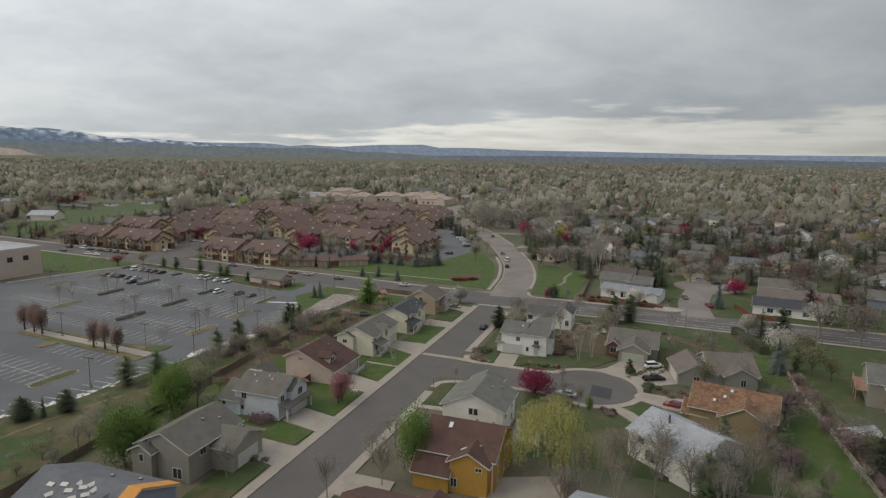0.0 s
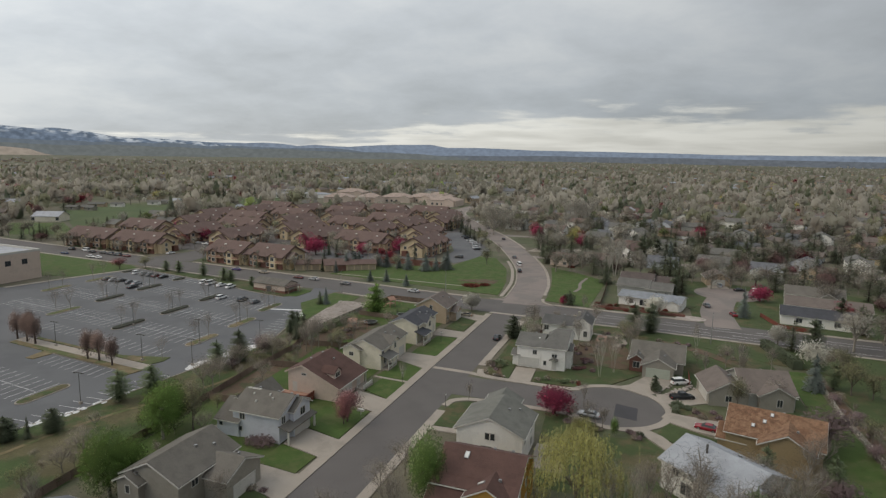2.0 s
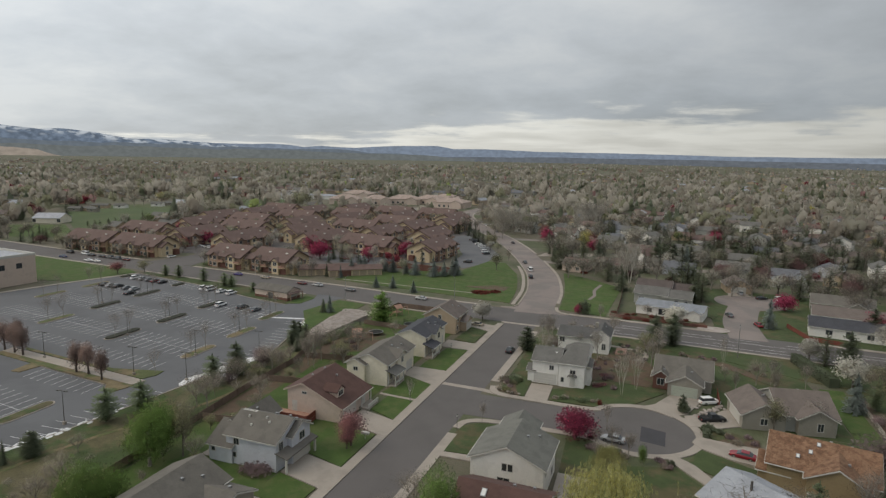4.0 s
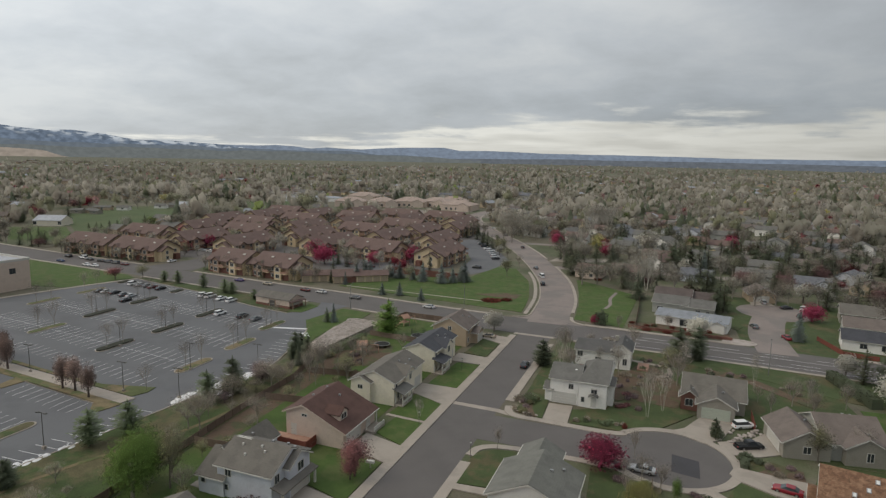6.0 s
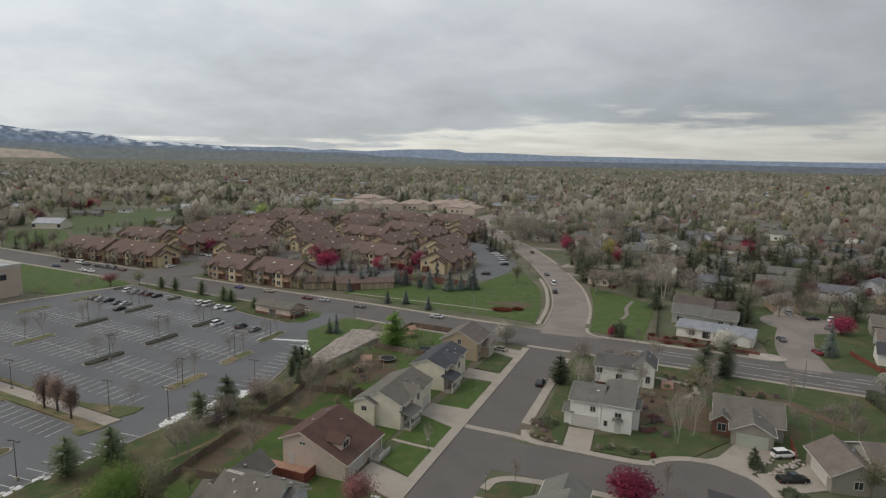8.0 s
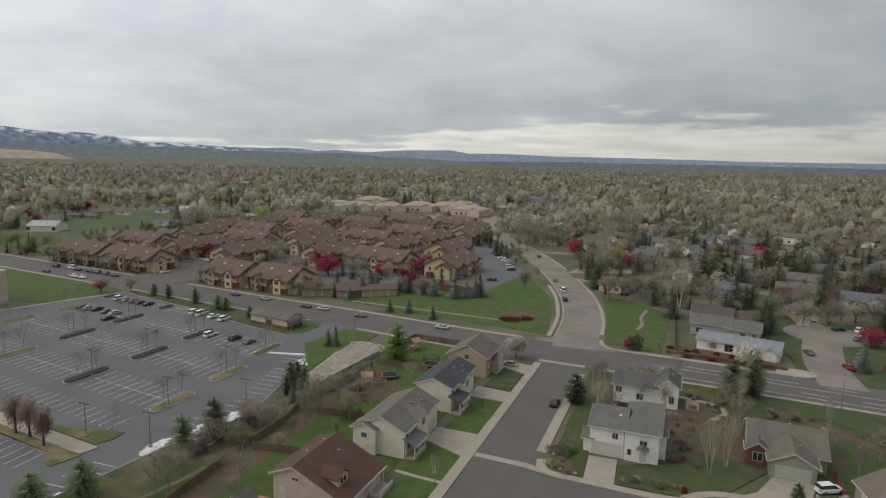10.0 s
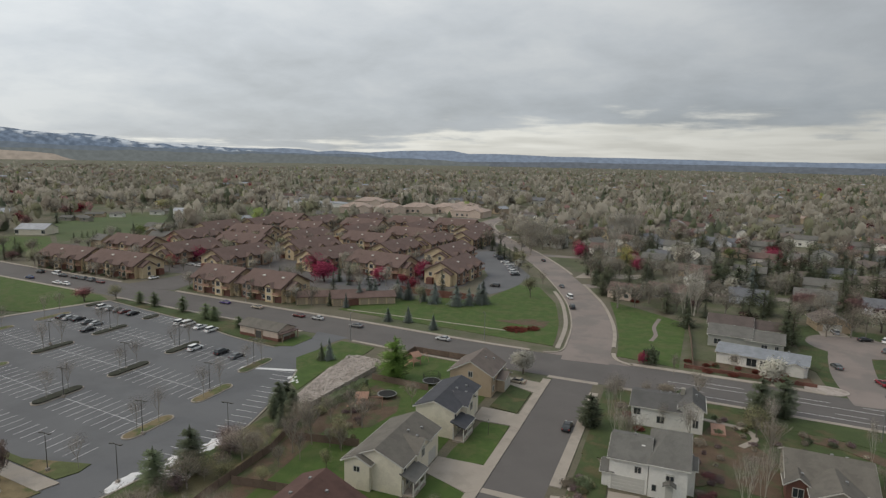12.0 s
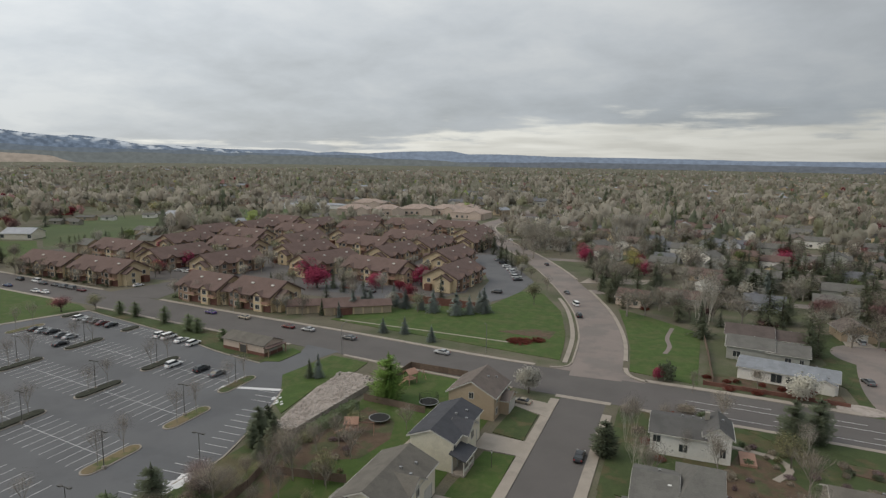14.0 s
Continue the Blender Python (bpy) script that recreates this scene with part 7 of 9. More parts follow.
for spot in [(14.6, 8.0, 3.2, 2.0), (32.1, 54.6, 4.0, 1.6), (13.1, 33.2, 3.4, 1.8), (-18.2, 51.8, 3.0, 1.2), (-9.3, 55.2, 2.5, 1.4)]:
    shrub('pinegreen', *spot)
for spot in [(-20.6, 13.6, 6.0, 2.0)]:
    shrub('green', *spot)
for spot in [(-38.2, 18.0, 4.0, 2.0), (30.5, 13.8, 2.5, 1.0), (30.4, 42.6, 4.0, 1.5)]:
    shrub('olive', *spot)
for spot in [(33.1, -19.6, 3.0, 1.2), (36.7, -22.5, 3.0, 1.2)]:
    shrub('purple', *spot)

for i in range(26):
    if 9 < i < 16:
        continue
    shrub(("conifer", "pinegreen", "budding")[i % 3], -232 + i * 5.6, 112.0 - i * 0.62 + (i % 4) * 0.4, 2.2 + i % 3 * 0.5, 1.4)
rng = random.Random(91)
for x0, y0, x1, y1, n, kinds in ((12.6, 0.6, 16.0, 10.0, 15, ("budding", "olive", "purple", "pinegreen")), (24.0, 0.2, 34.0, 2.6, 9, ("budding", "pinegreen", "redbush")), (30.4, 9.0, 37.0, 28.0, 20, ("purple", "budding", "plum", "budding")), (36.0, 29.0, 48.0, 44.0, 18, ("budding", "pinegreen", "purple", "olive")), (52.0, 37.5, 60.0, 41.0, 8, ("budding", "conifer", "purple")), (61.0, 30.0, 70.0, 35.0, 4, ("budding", "purple")), (48.0, 27.0, 58.0, 37.0, 6, ("budding", "purple")), (54.6, -10.0, 61.0, -6.2, 8, ("budding", "purple", "pinegreen")), (37.0, -24.0, 47.0, -19.0, 9, ("conifer", "budding", "purple")), (38.0, 76.0, 60.0, 79.5, 14, ("budding", "redbush", "purple", "pinegreen")), (-13.0, -58.5, -8.0, -56.5, 5, ("budding", "purple")), (-36.0, 10.0, -24.0, 22.0, 10, ("budding", "purple", "olive"))):
    for i in range(n):
        shrub(rng.choice(kinds), rng.uniform(x0, x1), rng.uniform(y0, y1), rng.uniform(1.0, 2.4), rng.uniform(0.7, 1.6))
# brush along the ditch behind the yards
rng = random.Random(44)
brush = []
for i in range(24):
    y = -24 + 31 * rng.random()
    x = -42.5 + rng.uniform(-4, 4) + (0 if y < 5 else -1.5)
    brush.append((rng.choice(("budding", "olive", "budding", "purple")), x, y, rng.uniform(2.2, 4.8), rng.uniform(1.0, 1.5)))
for i in range(16):
    brush.append((rng.choice(("budding", "bare", "olive", "budding")), rng.uniform(-36, -26), rng.uniform(-62, 36), rng.uniform(3.0, 6.0), rng.uniform(0.9, 1.3)))
for x, y in ((-41.8, -73.2), (-36.9, -71.6), (-38.5, -66.6), (-39.9, -60.8), (-42.9, -68.8), (-46.9, -56.0), (-48.2, -49.7), (-46.3, -71.5), (-44.0, -63.0), (-50.0, -60.0), (-43.5, -52.0), (-41.0, -47.0)):
    brush.append((rng.choice(("budding", "olive", "budding")), x + rng.uniform(-1, 1), y + rng.uniform(-1, 1), rng.uniform(1.8, 4.2), rng.uniform(1.1, 1.6)))
grove("brush", brush, "tangled grey-brown brush along a ditch behind yards")
# brush and trees along the rail fence and the low ground behind it
brush = []
for i in range(9):
    y = 16 - 76 * rng.random()
    x = float(np.interp(y, (-56, -36, -16, 4, 24), (84.4, 84.6, 85, 85, 86))) + rng.uniform(-1.5, 4)
    brush.append((rng.choice(("purple", "budding", "bare", "purple")), x, y, rng.uniform(2.5, 6.0), rng.uniform(1.0, 1.5)))
for i in range(34):
    x, y = rng.uniform(86, 128), rng.uniform(-40, 34)
    if (x - 88) ** 2 + (y + 22) ** 2 > 40 and (x - 103) ** 2 + (y - 1) ** 2 > 130:
        brush.append((rng.choice(("bare", "budding", "olive", "darkpine", "pine")), x, y, rng.uniform(5, 9), 1.1))
for i in range(9):
    brush.append((rng.choice(("bare", "birch", "bare")), rng.uniform(36, 72), rng.uniform(-58, -46), rng.uniform(6, 10), 1.1))
for i in range(26):
    y = 10 - 66 * rng.random()
    x = float(np.interp(y, (-56, -36, -16, 4, 24), (85.0, 85.4, 85.4, 85.6, 86))) + rng.uniform(-0.6, 2.6)
    brush.append((rng.choice(("purple", "purple", "budding", "bare")), x, y, rng.uniform(1.2, 2.8), rng.uniform(1.0, 1.5)))
for i in range(5):
    brush.append((rng.choice(("bare", "budding", "bare")), rng.uniform(60, 80), rng.uniform(14, 38), rng.uniform(4, 8), 1.0))
for i in range(10):
    brush.append((rng.choice(("bare", "budding", "pine")), rng.uniform(58, 84), rng.uniform(-52, -30), rng.uniform(4, 8), 1.0))
grove("brush", brush, "purple-brown brush and bare trees along a rail fence")
# ---- vehicles ----
CARS = [
    ("suv", "white", -89.2, 42.2, 85), ("suv", "black", -80.5, 41.8, 85), ("sedan", "grey", -75.0, 40.6, 85),
    ("suv", "white", -110.4, 61.0, 85), ("van", "white", -107.2, 60.4, 85), ("sedan", "white", -101.6, 59.0, 85), ("suv", "white", -96.6, 57.8, 85),
    ("sedan", "black", -148, 52.8, 85), ("sedan", "silver", -144.8, 52.4, 85), ("sedan", "black", -141.2, 52.4, 85), ("sedan", "grey", -135.8, 51.0, 85), ("sedan", "silver", -132.2, 50.6, 85), ("sedan", "black", -128.9, 44.9, 85),
    ("suv", "white", -146.9, 66.6, 85), ("sedan", "silver", -142.8, 66.0, 85), ("sedan", "grey", -139.2, 65.4, 85), ("sedan", "maroon", -135.8, 64.6, 85), ("sedan", "black", -131.6, 63.8, 85),
]
for s, p, x, y, a in CARS:
    car(s, p, x, y, a, {"white": "white", "black": "black", "silver": "silver", "grey": "dark grey", "maroon": "maroon"}[p] + " " + {"suv": "sport utility vehicle", "van": "van", "sedan": "sedan"}[s] + " parked on asphalt")
for s, p, x, y, a, lab in [
    ("sedan", "silver", -30.8, 74.6, 171, "silver sedan on the wide road"), ("sedan", "grey", -59.6, 77.6, 171, "dark grey sedan on the wide road"), ("sedan", "silver", -74.8, 81.0, 171, "silver sedan on the wide road"),
    ("sedan", "maroon", -82.0, 81.6, 171, "maroon sedan by the kerb"), ("sedan", "beige", -100.8, 86.0, 171, "beige sedan by the kerb"), ("sedan", "purple", -114.8, 87.4, 171, "purple sedan by the kerb"),
    ("sedan", "white", -195.4, 90.0, 171, "white sedan by the kerb"), ("sedan", "white", -190.4, 89.6, 171, "white sedan by the kerb"), ("suv", "black", -221, 103.4, 171, "black utility vehicle by the kerb"), ("van", "white", -211.8, 103.4, 171, "white van by the kerb"),
    ("sedan", "blue", -214.0, 93.2, 171, "dark blue sedan by the kerb"), ("sedan", "black", -205.4, 100.9, 171, "black sedan by the kerb"), ("suv", "grey", -192.9, 99.4, 171, "dark grey utility vehicle by the kerb"), ("sedan", "maroon", -181.4, 97.2, 171, "maroon sedan by the kerb"),
    ("sedan", "black", -198, 100.2, 171, "black sedan by the kerb"), ("suv", "grey", -187.8, 98.6, 171, "dark grey utility vehicle by the kerb"),
    ("sedan", "black", 9.6, 28.4, 87, "black sedan parked at the kerb"), ("van", "white", -3.2, 144.2, 112, "white van parked on the curving road"), ("suv", "black", -0.4, 127.8, 105, "black utility vehicle on the curving road"), ("sedan", "grey", -8.6, 163, 112, "dark grey sedan on the curving road"),
    ("sedan", "silver", -37.6, 200.2, 30, "silver sedan in the apartments' car park"), ("suv", "white", -33.6, 187.6, 30, "white utility vehicle in the apartments' car park"), ("sedan", "black", -31.6, 181.0, 30, "black sedan in the apartments' car park"), ("sedan", "grey", -51.0, 229, 30, "dark grey sedan in the apartments' car park"),
    ("suv", "black", -34.4, 153.2, 170, "black utility vehicle in the apartments' car park"), ("sedan", "white", -40.0, 206, 30, "white sedan in the apartments' car park"), ("sedan", "silver", -35.8, 194.5, 30, "silver sedan in the apartments' car park"), ("sedan", "white", -43.5, 213, 30, "white sedan in the apartments' car park"), ("suv", "black", -47.0, 221, 30, "black utility vehicle in the apartments' car park"),
    ("suv", "silver", 79.8, 126.2, 90, "silver utility vehicle before a garage"), ("sedan", "grey", 70.6, 89.0, 100, "dark grey sedan at the kerb of a court"), ("sedan", "red", 77.4, 79.0, 100, "red sedan parked in a court"), ("sedan", "black", 86, 120, 20, "black sedan parked in a court"),
    ("pickup", "black", 54.9, -0.3, 22, "black pickup truck on a concrete drive"), ("suv", "white", 55.4, 8.8, 25, "white utility vehicle beside a garage"), ("sedan", "red", 58.0, -14.6, 163, "dark red sedan on a concrete drive"),
    ("suv", "maroon", -92, 139, 170, "maroon utility vehicle in a car court"), ("sedan", "black", -80, 136, 170, "black sedan in a car court"), ("sedan", "silver", -87, 146, 170, "silver sedan in a car court"), ("sedan", "white", -169, 112, 80, "white sedan on the apartments' drive"), ("sedan", "silver", -178, 144, 10, "silver sedan between apartments"), ("sedan", "white", -172, 143, 10, "white sedan between apartments"),
    ("sedan", "beige", -4.4, 49.0, 170, "beige sedan parked on a concrete drive"), ("sedan", "grey", -46, 276, 114, "dark grey sedan by the far kerb"), ("sedan", "white", -62, 311, 114, "white sedan by the far kerb"), ("sedan", "black", -26, 226, 114, "black sedan by the far kerb"),
]:
    car(s, p, x, y, a, lab)
car("sedan", "silver", 36.6, -15.4, 172, "silver sedan at the edge of the turning circle")
car("suv", "white", 91.6, 120.9, 60, "white utility vehicle on a drive by a court")
car("sedan", "grey", 88.0, 109.5, 60, "dark grey sedan on a drive by a court")


# ---- lamps, poles, small things ----
def hedge(pts, w, h, leaf, label, seed):
    """A clipped hedge: a dark core under a skin of small leaves."""
    rng = random.Random(seed)
    p0 = Vector(pts[0])
    ob = thing("hedge", pose(p0.x, p0.y, 0), label, "hedge")
    for a, b in zip(pts, pts[1:]):
        a, b = Vector(a) - p0, Vector(b) - p0
        t = (b - a).normalized()
        n = Vector((-t.y, t.x))
        ring = [a + n * w * 0.38, a - n * w * 0.38, b - n * w * 0.38, b + n * w * 0.38]
        bm = bmesh.new()
        add_prism(bm, [(p.x, p.y, -0.02) for p in ring], [(p.x, p.y, h * 0.86) for p in ring])
        bmesh.ops.recalc_face_normals(bm, faces=bm.faces)
        part("core", bm, M["leaf_" + leaf], ob)
        spots = []
        for i in range(int((b - a).length * 9)):
            q = a + (b - a) * rng.random()
            s = rng.choice((-1, 1))
            if rng.random() < 0.5:
                spots.append((q.x + n.x * w * 0.42 * s, q.y + n.y * w * 0.42 * s, rng.uniform(0.1, 0.9) * h))
            else:
                u = rng.uniform(-0.42, 0.42) * w
                spots.append((q.x + n.x * u, q.y + n.y * u, h * 0.9))
        part("foliage", mesh_of("foliage", *scatter_leaves(rng, spots, len(spots) * 7, 0.35, 0.3), M["leaf_" + leaf]), None, ob)


hedge([(-38.4, 20.4), (-37.2, 28.0), (-36.2, 34.6)], 2.4, 2.0, "pinegreen", "long clipped green hedge below a rock bank", 3)
hedge([(79.6, 45.0), (81.4, 37.0), (83.6, 28.0)], 3.0, 2.6, "conifer", "tall dark green clipped hedge by a verge", 4)
hedge([(53.2, -4.6), (52.8, -8.8)], 1.5, 1.0, "conifer", "low dark clipped hedge beside a lawn", 5)
hedge([(-24.6, -29.5), (-33.0, -30.2)], 1.4, 1.2, "olive", "low shrubby hedge before a fence", 6)


def patio_table(x, y):
    ob = thing("patio_table", pose(x, y, 0.12), "round white patio table on a slab", "table")
    n = 16
    part("tabletop", mesh_of("tabletop", [(0.6 * math.cos(6.2832 * i / n), 0.6 * math.sin(6.2832 * i / n), z) for z in (0.7, 0.74) for i in range(n)], [tuple(range(n))[::-1], tuple(range(n, 2 * n))] + [(i, (i + 1) % n, n + (i + 1) % n, n + i) for i in range(n)], M["trim_white"]), None, ob)
    v, f = [], []
    tube(v, f, (0, 0, 0), (0, 0, 0.7), 0.05, 0.05, 6)
    part("pedestal", mesh_of("pedestal", v, f, M["metal_grey"]), None, ob)
    part("foot", box(-0.3, -0.3, 0, 0.3, 0.3, 0.04), M["metal_grey"], ob)


def patio_chair(x, y, rot):
    ob = thing("patio_chair", pose(x, y, 0.12, 0, 0, rot), "dark metal patio chair on a slab", "chair", "patio chairs")
    part("seat", box(-0.25, -0.25, 0.42, 0.25, 0.25, 0.47), M["metal_dark"], ob)
    part("backrest", box(-0.25, 0.21, 0.47, 0.25, 0.25, 0.95), M["metal_dark"], ob)
    for a in (-0.22, 0.22):
        for b in (-0.22, 0.22):
            part("leg", box(a - 0.02, b - 0.02, 0, a + 0.02, b + 0.02, 0.42), M["metal_dark"], ob)
    return ob


slab("patio", [(-21.4, 17.2), (-17.6, 17.0), (-17.2, 25.0), (-20.6, 25.4)], -0.02, 0.12, M["concrete"], "pale concrete patio slab behind a house", "patio")
patio_table(-19.3, 20.6)
_c = patio_chair(-19.3, 21.7, 0)
for x, y, r in ((-18.2, 20.6, -90), (-20.4, 20.6, 90), (-19.3, 19.5, 180)):
    copy_thing(_c, pose(x, y, 0.12, 0, 0, r))
ribbon("pavement_path", smooth_line([(33.4, 42.6), (37.3, 41.7), (42.3, 39.9), (43.6, 36.0), (40.6, 31.5)], 1.5), -0.6, 0.6, -0.02, 0.17, M["concrete"], "curved pale garden path", "path")
ribbon("pavement_path", smooth_line([(-11.2, -9.0), (-7.0, -9.6), (-3.0, -10.0)], 2), -0.4, 0.4, -0.02, 0.17, M["concrete"], "narrow pale path between lawns", "path")
slab("gravel_bed", [(63.6 + 4.6 * math.cos(a * math.pi / 10), 69.8 + 3.2 * math.sin(a * math.pi / 10)) for a in range(20)], -0.02, 0.14, M["rock_pale"], "round bed of pinkish gravel on a corner", "garden bed", "stuff")
slab("bed_bark", [(54.6, -9.4), (61.6, -10.4), (62.0, -6.8), (59.0, -5.6)], -0.02, 0.15, M["mulch"], "brown mulch bed beside a drive", "garden bed", "stuff")
slab("bed_bark", [(12.4, 1.2), (16.8, -0.1), (15.6, 3.6), (14.4, 9.4), (12.6, 9.8)], -0.02, 0.15, M["mulch"], "brown planted bed on a street corner", "garden bed", "stuff")
rail_fence("fence", [(85.6, 80.6), (88.4, 67.0), (96, 64.6)], 1.3, M["deck_red"], "dark red boarded fence round a front yard")
def lot_lamp(x, y, h=6.6):
    ob = thing("lamp_post", pose(x, y, 0), "tall dark metal parking lot lamp", "lamp post", "parking lot lamps")
    v, f = [], []
    tube(v, f, (0, 0, 0), (0, 0, h), 0.08, 0.05, 8)
    part("pole", mesh_of("pole", v, f, M["metal_dark"]), None, ob)
    part("base", box(-0.25, -0.25, -0.02, 0.25, 0.25, 0.6), M["concrete"], ob)
    part("arm", box(-0.9, -0.05, h - 0.12, 0.9, 0.05, h - 0.02), M["metal_dark"], ob)
    for s in (-1, 1):
        part("lamp_head", box(s * 0.85 - 0.3, -0.2, h - 0.16, s * 0.85 + 0.3, 0.2, h), M["metal_dark"], ob)
    return ob


_l = lot_lamp(-127.0, 31.4)
for x, y in ((-93.8, 24.0), (-66.0, 19.4), (-63.6, -1.8), (-48.6, 3.0), (-67.6, -17.4), (-54.2, -16.4), (-60.1, -41.8), (-94, 42), (-68, 38), (-124, 48), (-96, -15.6), (-92, 6)):
    copy_thing(_l, pose(x, y, 0.0))


def street_lamp(x, y, rot):
    ob = thing("street_lamp", pose(x, y, 0, 0, 0, rot), "slim grey street lamp on the verge", "street lamp", "street lamps")
    v, f = [], []
    tube(v, f, (0, 0, -0.02), (0, 0, 8.0), 0.1, 0.06, 8)
    part("pole", mesh_of("pole", v, f, M["metal_grey"]), None, ob)
    v, f = [], []
    tube(v, f, (0, 0, 7.9), (1.6, 0, 8.5), 0.05, 0.04, 6)
    part("arm", mesh_of("arm", v, f, M["metal_grey"]), None, ob)
    part("lamp_head", box(1.4, -0.13, 8.4, 2.1, 0.13, 8.55), M["metal_dark"], ob)


for x, y, r in ((66.0, 43.0, 80), (-55.0, 64.5, 80), (-110, 92.5, -80), (-20, 79.6, -90)):
    street_lamp(x, y, r)


def post_lamp(x, y):
    ob = thing("post_lamp", pose(x, y, 0.13), "short dark post lamp on a lawn", "lamp post", "post lamps")
    v, f = [], []
    tube(v, f, (0, 0, -0.1), (0, 0, 2.6), 0.05, 0.04, 8)
    part("pole", mesh_of("pole", v, f, M["metal_dark"]), None, ob)
    v, f = [], []
    tube(v, f, (0, 0, 2.6), (0, 0, 2.95), 0.10, 0.15, 8)
    part("lantern", mesh_of("lantern", v, f, M["lamp_clear"]), None, ob)
    v, f = [], []
    tube(v, f, (0, 0, 2.95), (0, 0, 3.12), 0.18, 0.02, 8)
    part("cap", mesh_of("cap", v, f, M["metal_dark"]), None, ob)


for x, y in ((-3.4, -11.9), (-4.0, 20.0), (8.9, -20.5)):
    post_lamp(x, y)


def trampoline(x, y, net=True):
    ob = thing("trampoline", pose(x, y, 0), "round black trampoline with safety net" if net else "round black open trampoline", "trampoline", "trampolines")
    n = 24
    v, f = [], []
    for r, z in ((1.9, 0.8), (2.1, 0.8), (2.1, 0.88), (1.9, 0.88)):
        for i in range(n):
            v.append((r * math.cos(2 * math.pi * i / n), r * math.sin(2 * math.pi * i / n), z))
    for k in range(4):
        for i in range(n):
            f.append((k * n + i, k * n + (i + 1) % n, ((k + 1) % 4) * n + (i + 1) % n, ((k + 1) % 4) * n + i))
    part("rim", mesh_of("rim", v, f, M["metal_grey"]), None, ob)
    part("mat", mesh_of("mat", [(1.9 * math.cos(2 * math.pi * i / n), 1.9 * math.sin(2 * math.pi * i / n), z) for z in (0.82, 0.85) for i in range(n)], [tuple(range(n))[::-1], tuple(range(n, 2 * n))] + [(i, (i + 1) % n, n + (i + 1) % n, n + i) for i in range(n)], M["rubber"]), None, ob)
    for i in range(6):
        a = 2 * math.pi * i / 6
        v, f = [], []
        tube(v, f, (2.05 * math.cos(a), 2.05 * math.sin(a), -0.02), (2.05 * math.cos(a), 2.05 * math.sin(a), 2.6 if net else 0.8), 0.03, 0.03, 5)
        part("leg", mesh_of("leg", v, f, M["metal_dark"]), None, ob)
    if net:
        v, f = [], []
        for i in range(48):
            a = 2 * math.pi * i / 48
            tube(v, f, (2.0 * math.cos(a), 2.0 * math.sin(a), 0.85), (2.0 * math.cos(a), 2.0 * math.sin(a), 2.55), 0.012, 0.012, 3)
        for z in (1.3, 1.8, 2.3, 2.55):
            for i in range(24):
                a, b = 2 * math.pi * i / 24, 2 * math.pi * (i + 1) / 24
                tube(v, f, (2.0 * math.cos(a), 2.0 * math.sin(a), z), (2.0 * math.cos(b), 2.0 * math.sin(b), z), 0.012, 0.012, 3)
        part("net", mesh_of("net", v, f, M["rubber"]), None, ob, "black safety net")


trampoline(-22.6, 41.2)
trampoline(-29.0, 30.4, False)


def play_set(x, y, rot):
    ob = thing("play_set", pose(x, y, 0, 0, 0, rot), "wooden garden play set with small roof", "play set")
    for a in (-1.1, 1.1):
        for b in (-1.1, 1.1):
            part("post", box(a - 0.07, b - 0.07, -0.02, a + 0.07, b + 0.07, 2.4), M["deck_wood"], ob)
    part("platform", box(-1.2, -1.2, 1.1, 1.2, 1.2, 1.2), M["deck_wood"], ob)
    part("roof", gable_roof(2.4, 2.4, 2.4, 0.8, "x", 0.2), M["deck_wood"], ob)
    part("beam", box(1.1, -0.06, 2.2, 4.2, 0.06, 2.34), M["deck_wood"], ob)
    for b in (-0.8, 0.8):
        v, f = [], []
        tube(v, f, (4.1, 0, 2.25), (4.1, b, -0.02), 0.06, 0.06, 5)
        part("leg", mesh_of("leg", v, f, M["deck_wood"]), None, ob)
    part("slide", loft([[(-1.2, -0.3, 1.15), (-1.2, 0.3, 1.15), (-1.2, 0.3, 1.25), (-1.2, -0.3, 1.25)], [(-3.2, -0.3, 0.1), (-3.2, 0.3, 0.1), (-3.2, 0.3, 0.2), (-3.2, -0.3, 0.2)]]), M["deck_wood"], ob)


play_set(-31.6, 23.6, 20)
play_set(-31.0, 52.0, 60)


def mailbox(x, y, rot):
    ob = thing("mailbox", pose(x, y, 0.1, 0, 0, rot), "white mailbox cluster at the kerb", "mailbox", "mailboxes")
    part("post", box(-0.06, -0.06, -0.1, 0.06, 0.06, 0.9), M["trim_white"], ob)
    part("box", box(-0.28, -0.7, 0.9, 0.28, 0.7, 1.3), M["trim_white"], ob)
    part("flag", box(-0.3, 0.5, 1.2, -0.28, 0.56, 1.5), M["lamp_red"], ob)


for p in ((-5.6, -29.2, 90), (-5.8, -73, 90)):
    mailbox(*p)


def boulder_mesh(seed):
    bm = bmesh.new()
    bmesh.ops.create_icosphere(bm, subdivisions=1, radius=0.5)
    for v in bm.verts:
        v.co *= 1 + 0.5 * noise.noise(v.co * 1.7 + Vector((seed * 3.1, 0, 0)))
        v.co.z *= 0.7
    me = bpy.data.meshes.new("rock")
    bm.to_mesh(me)
    bm.free()
    me.materials.append(M["rock_pale"])
    return me


BOULDERS = [boulder_mesh(i) for i in range(5)]


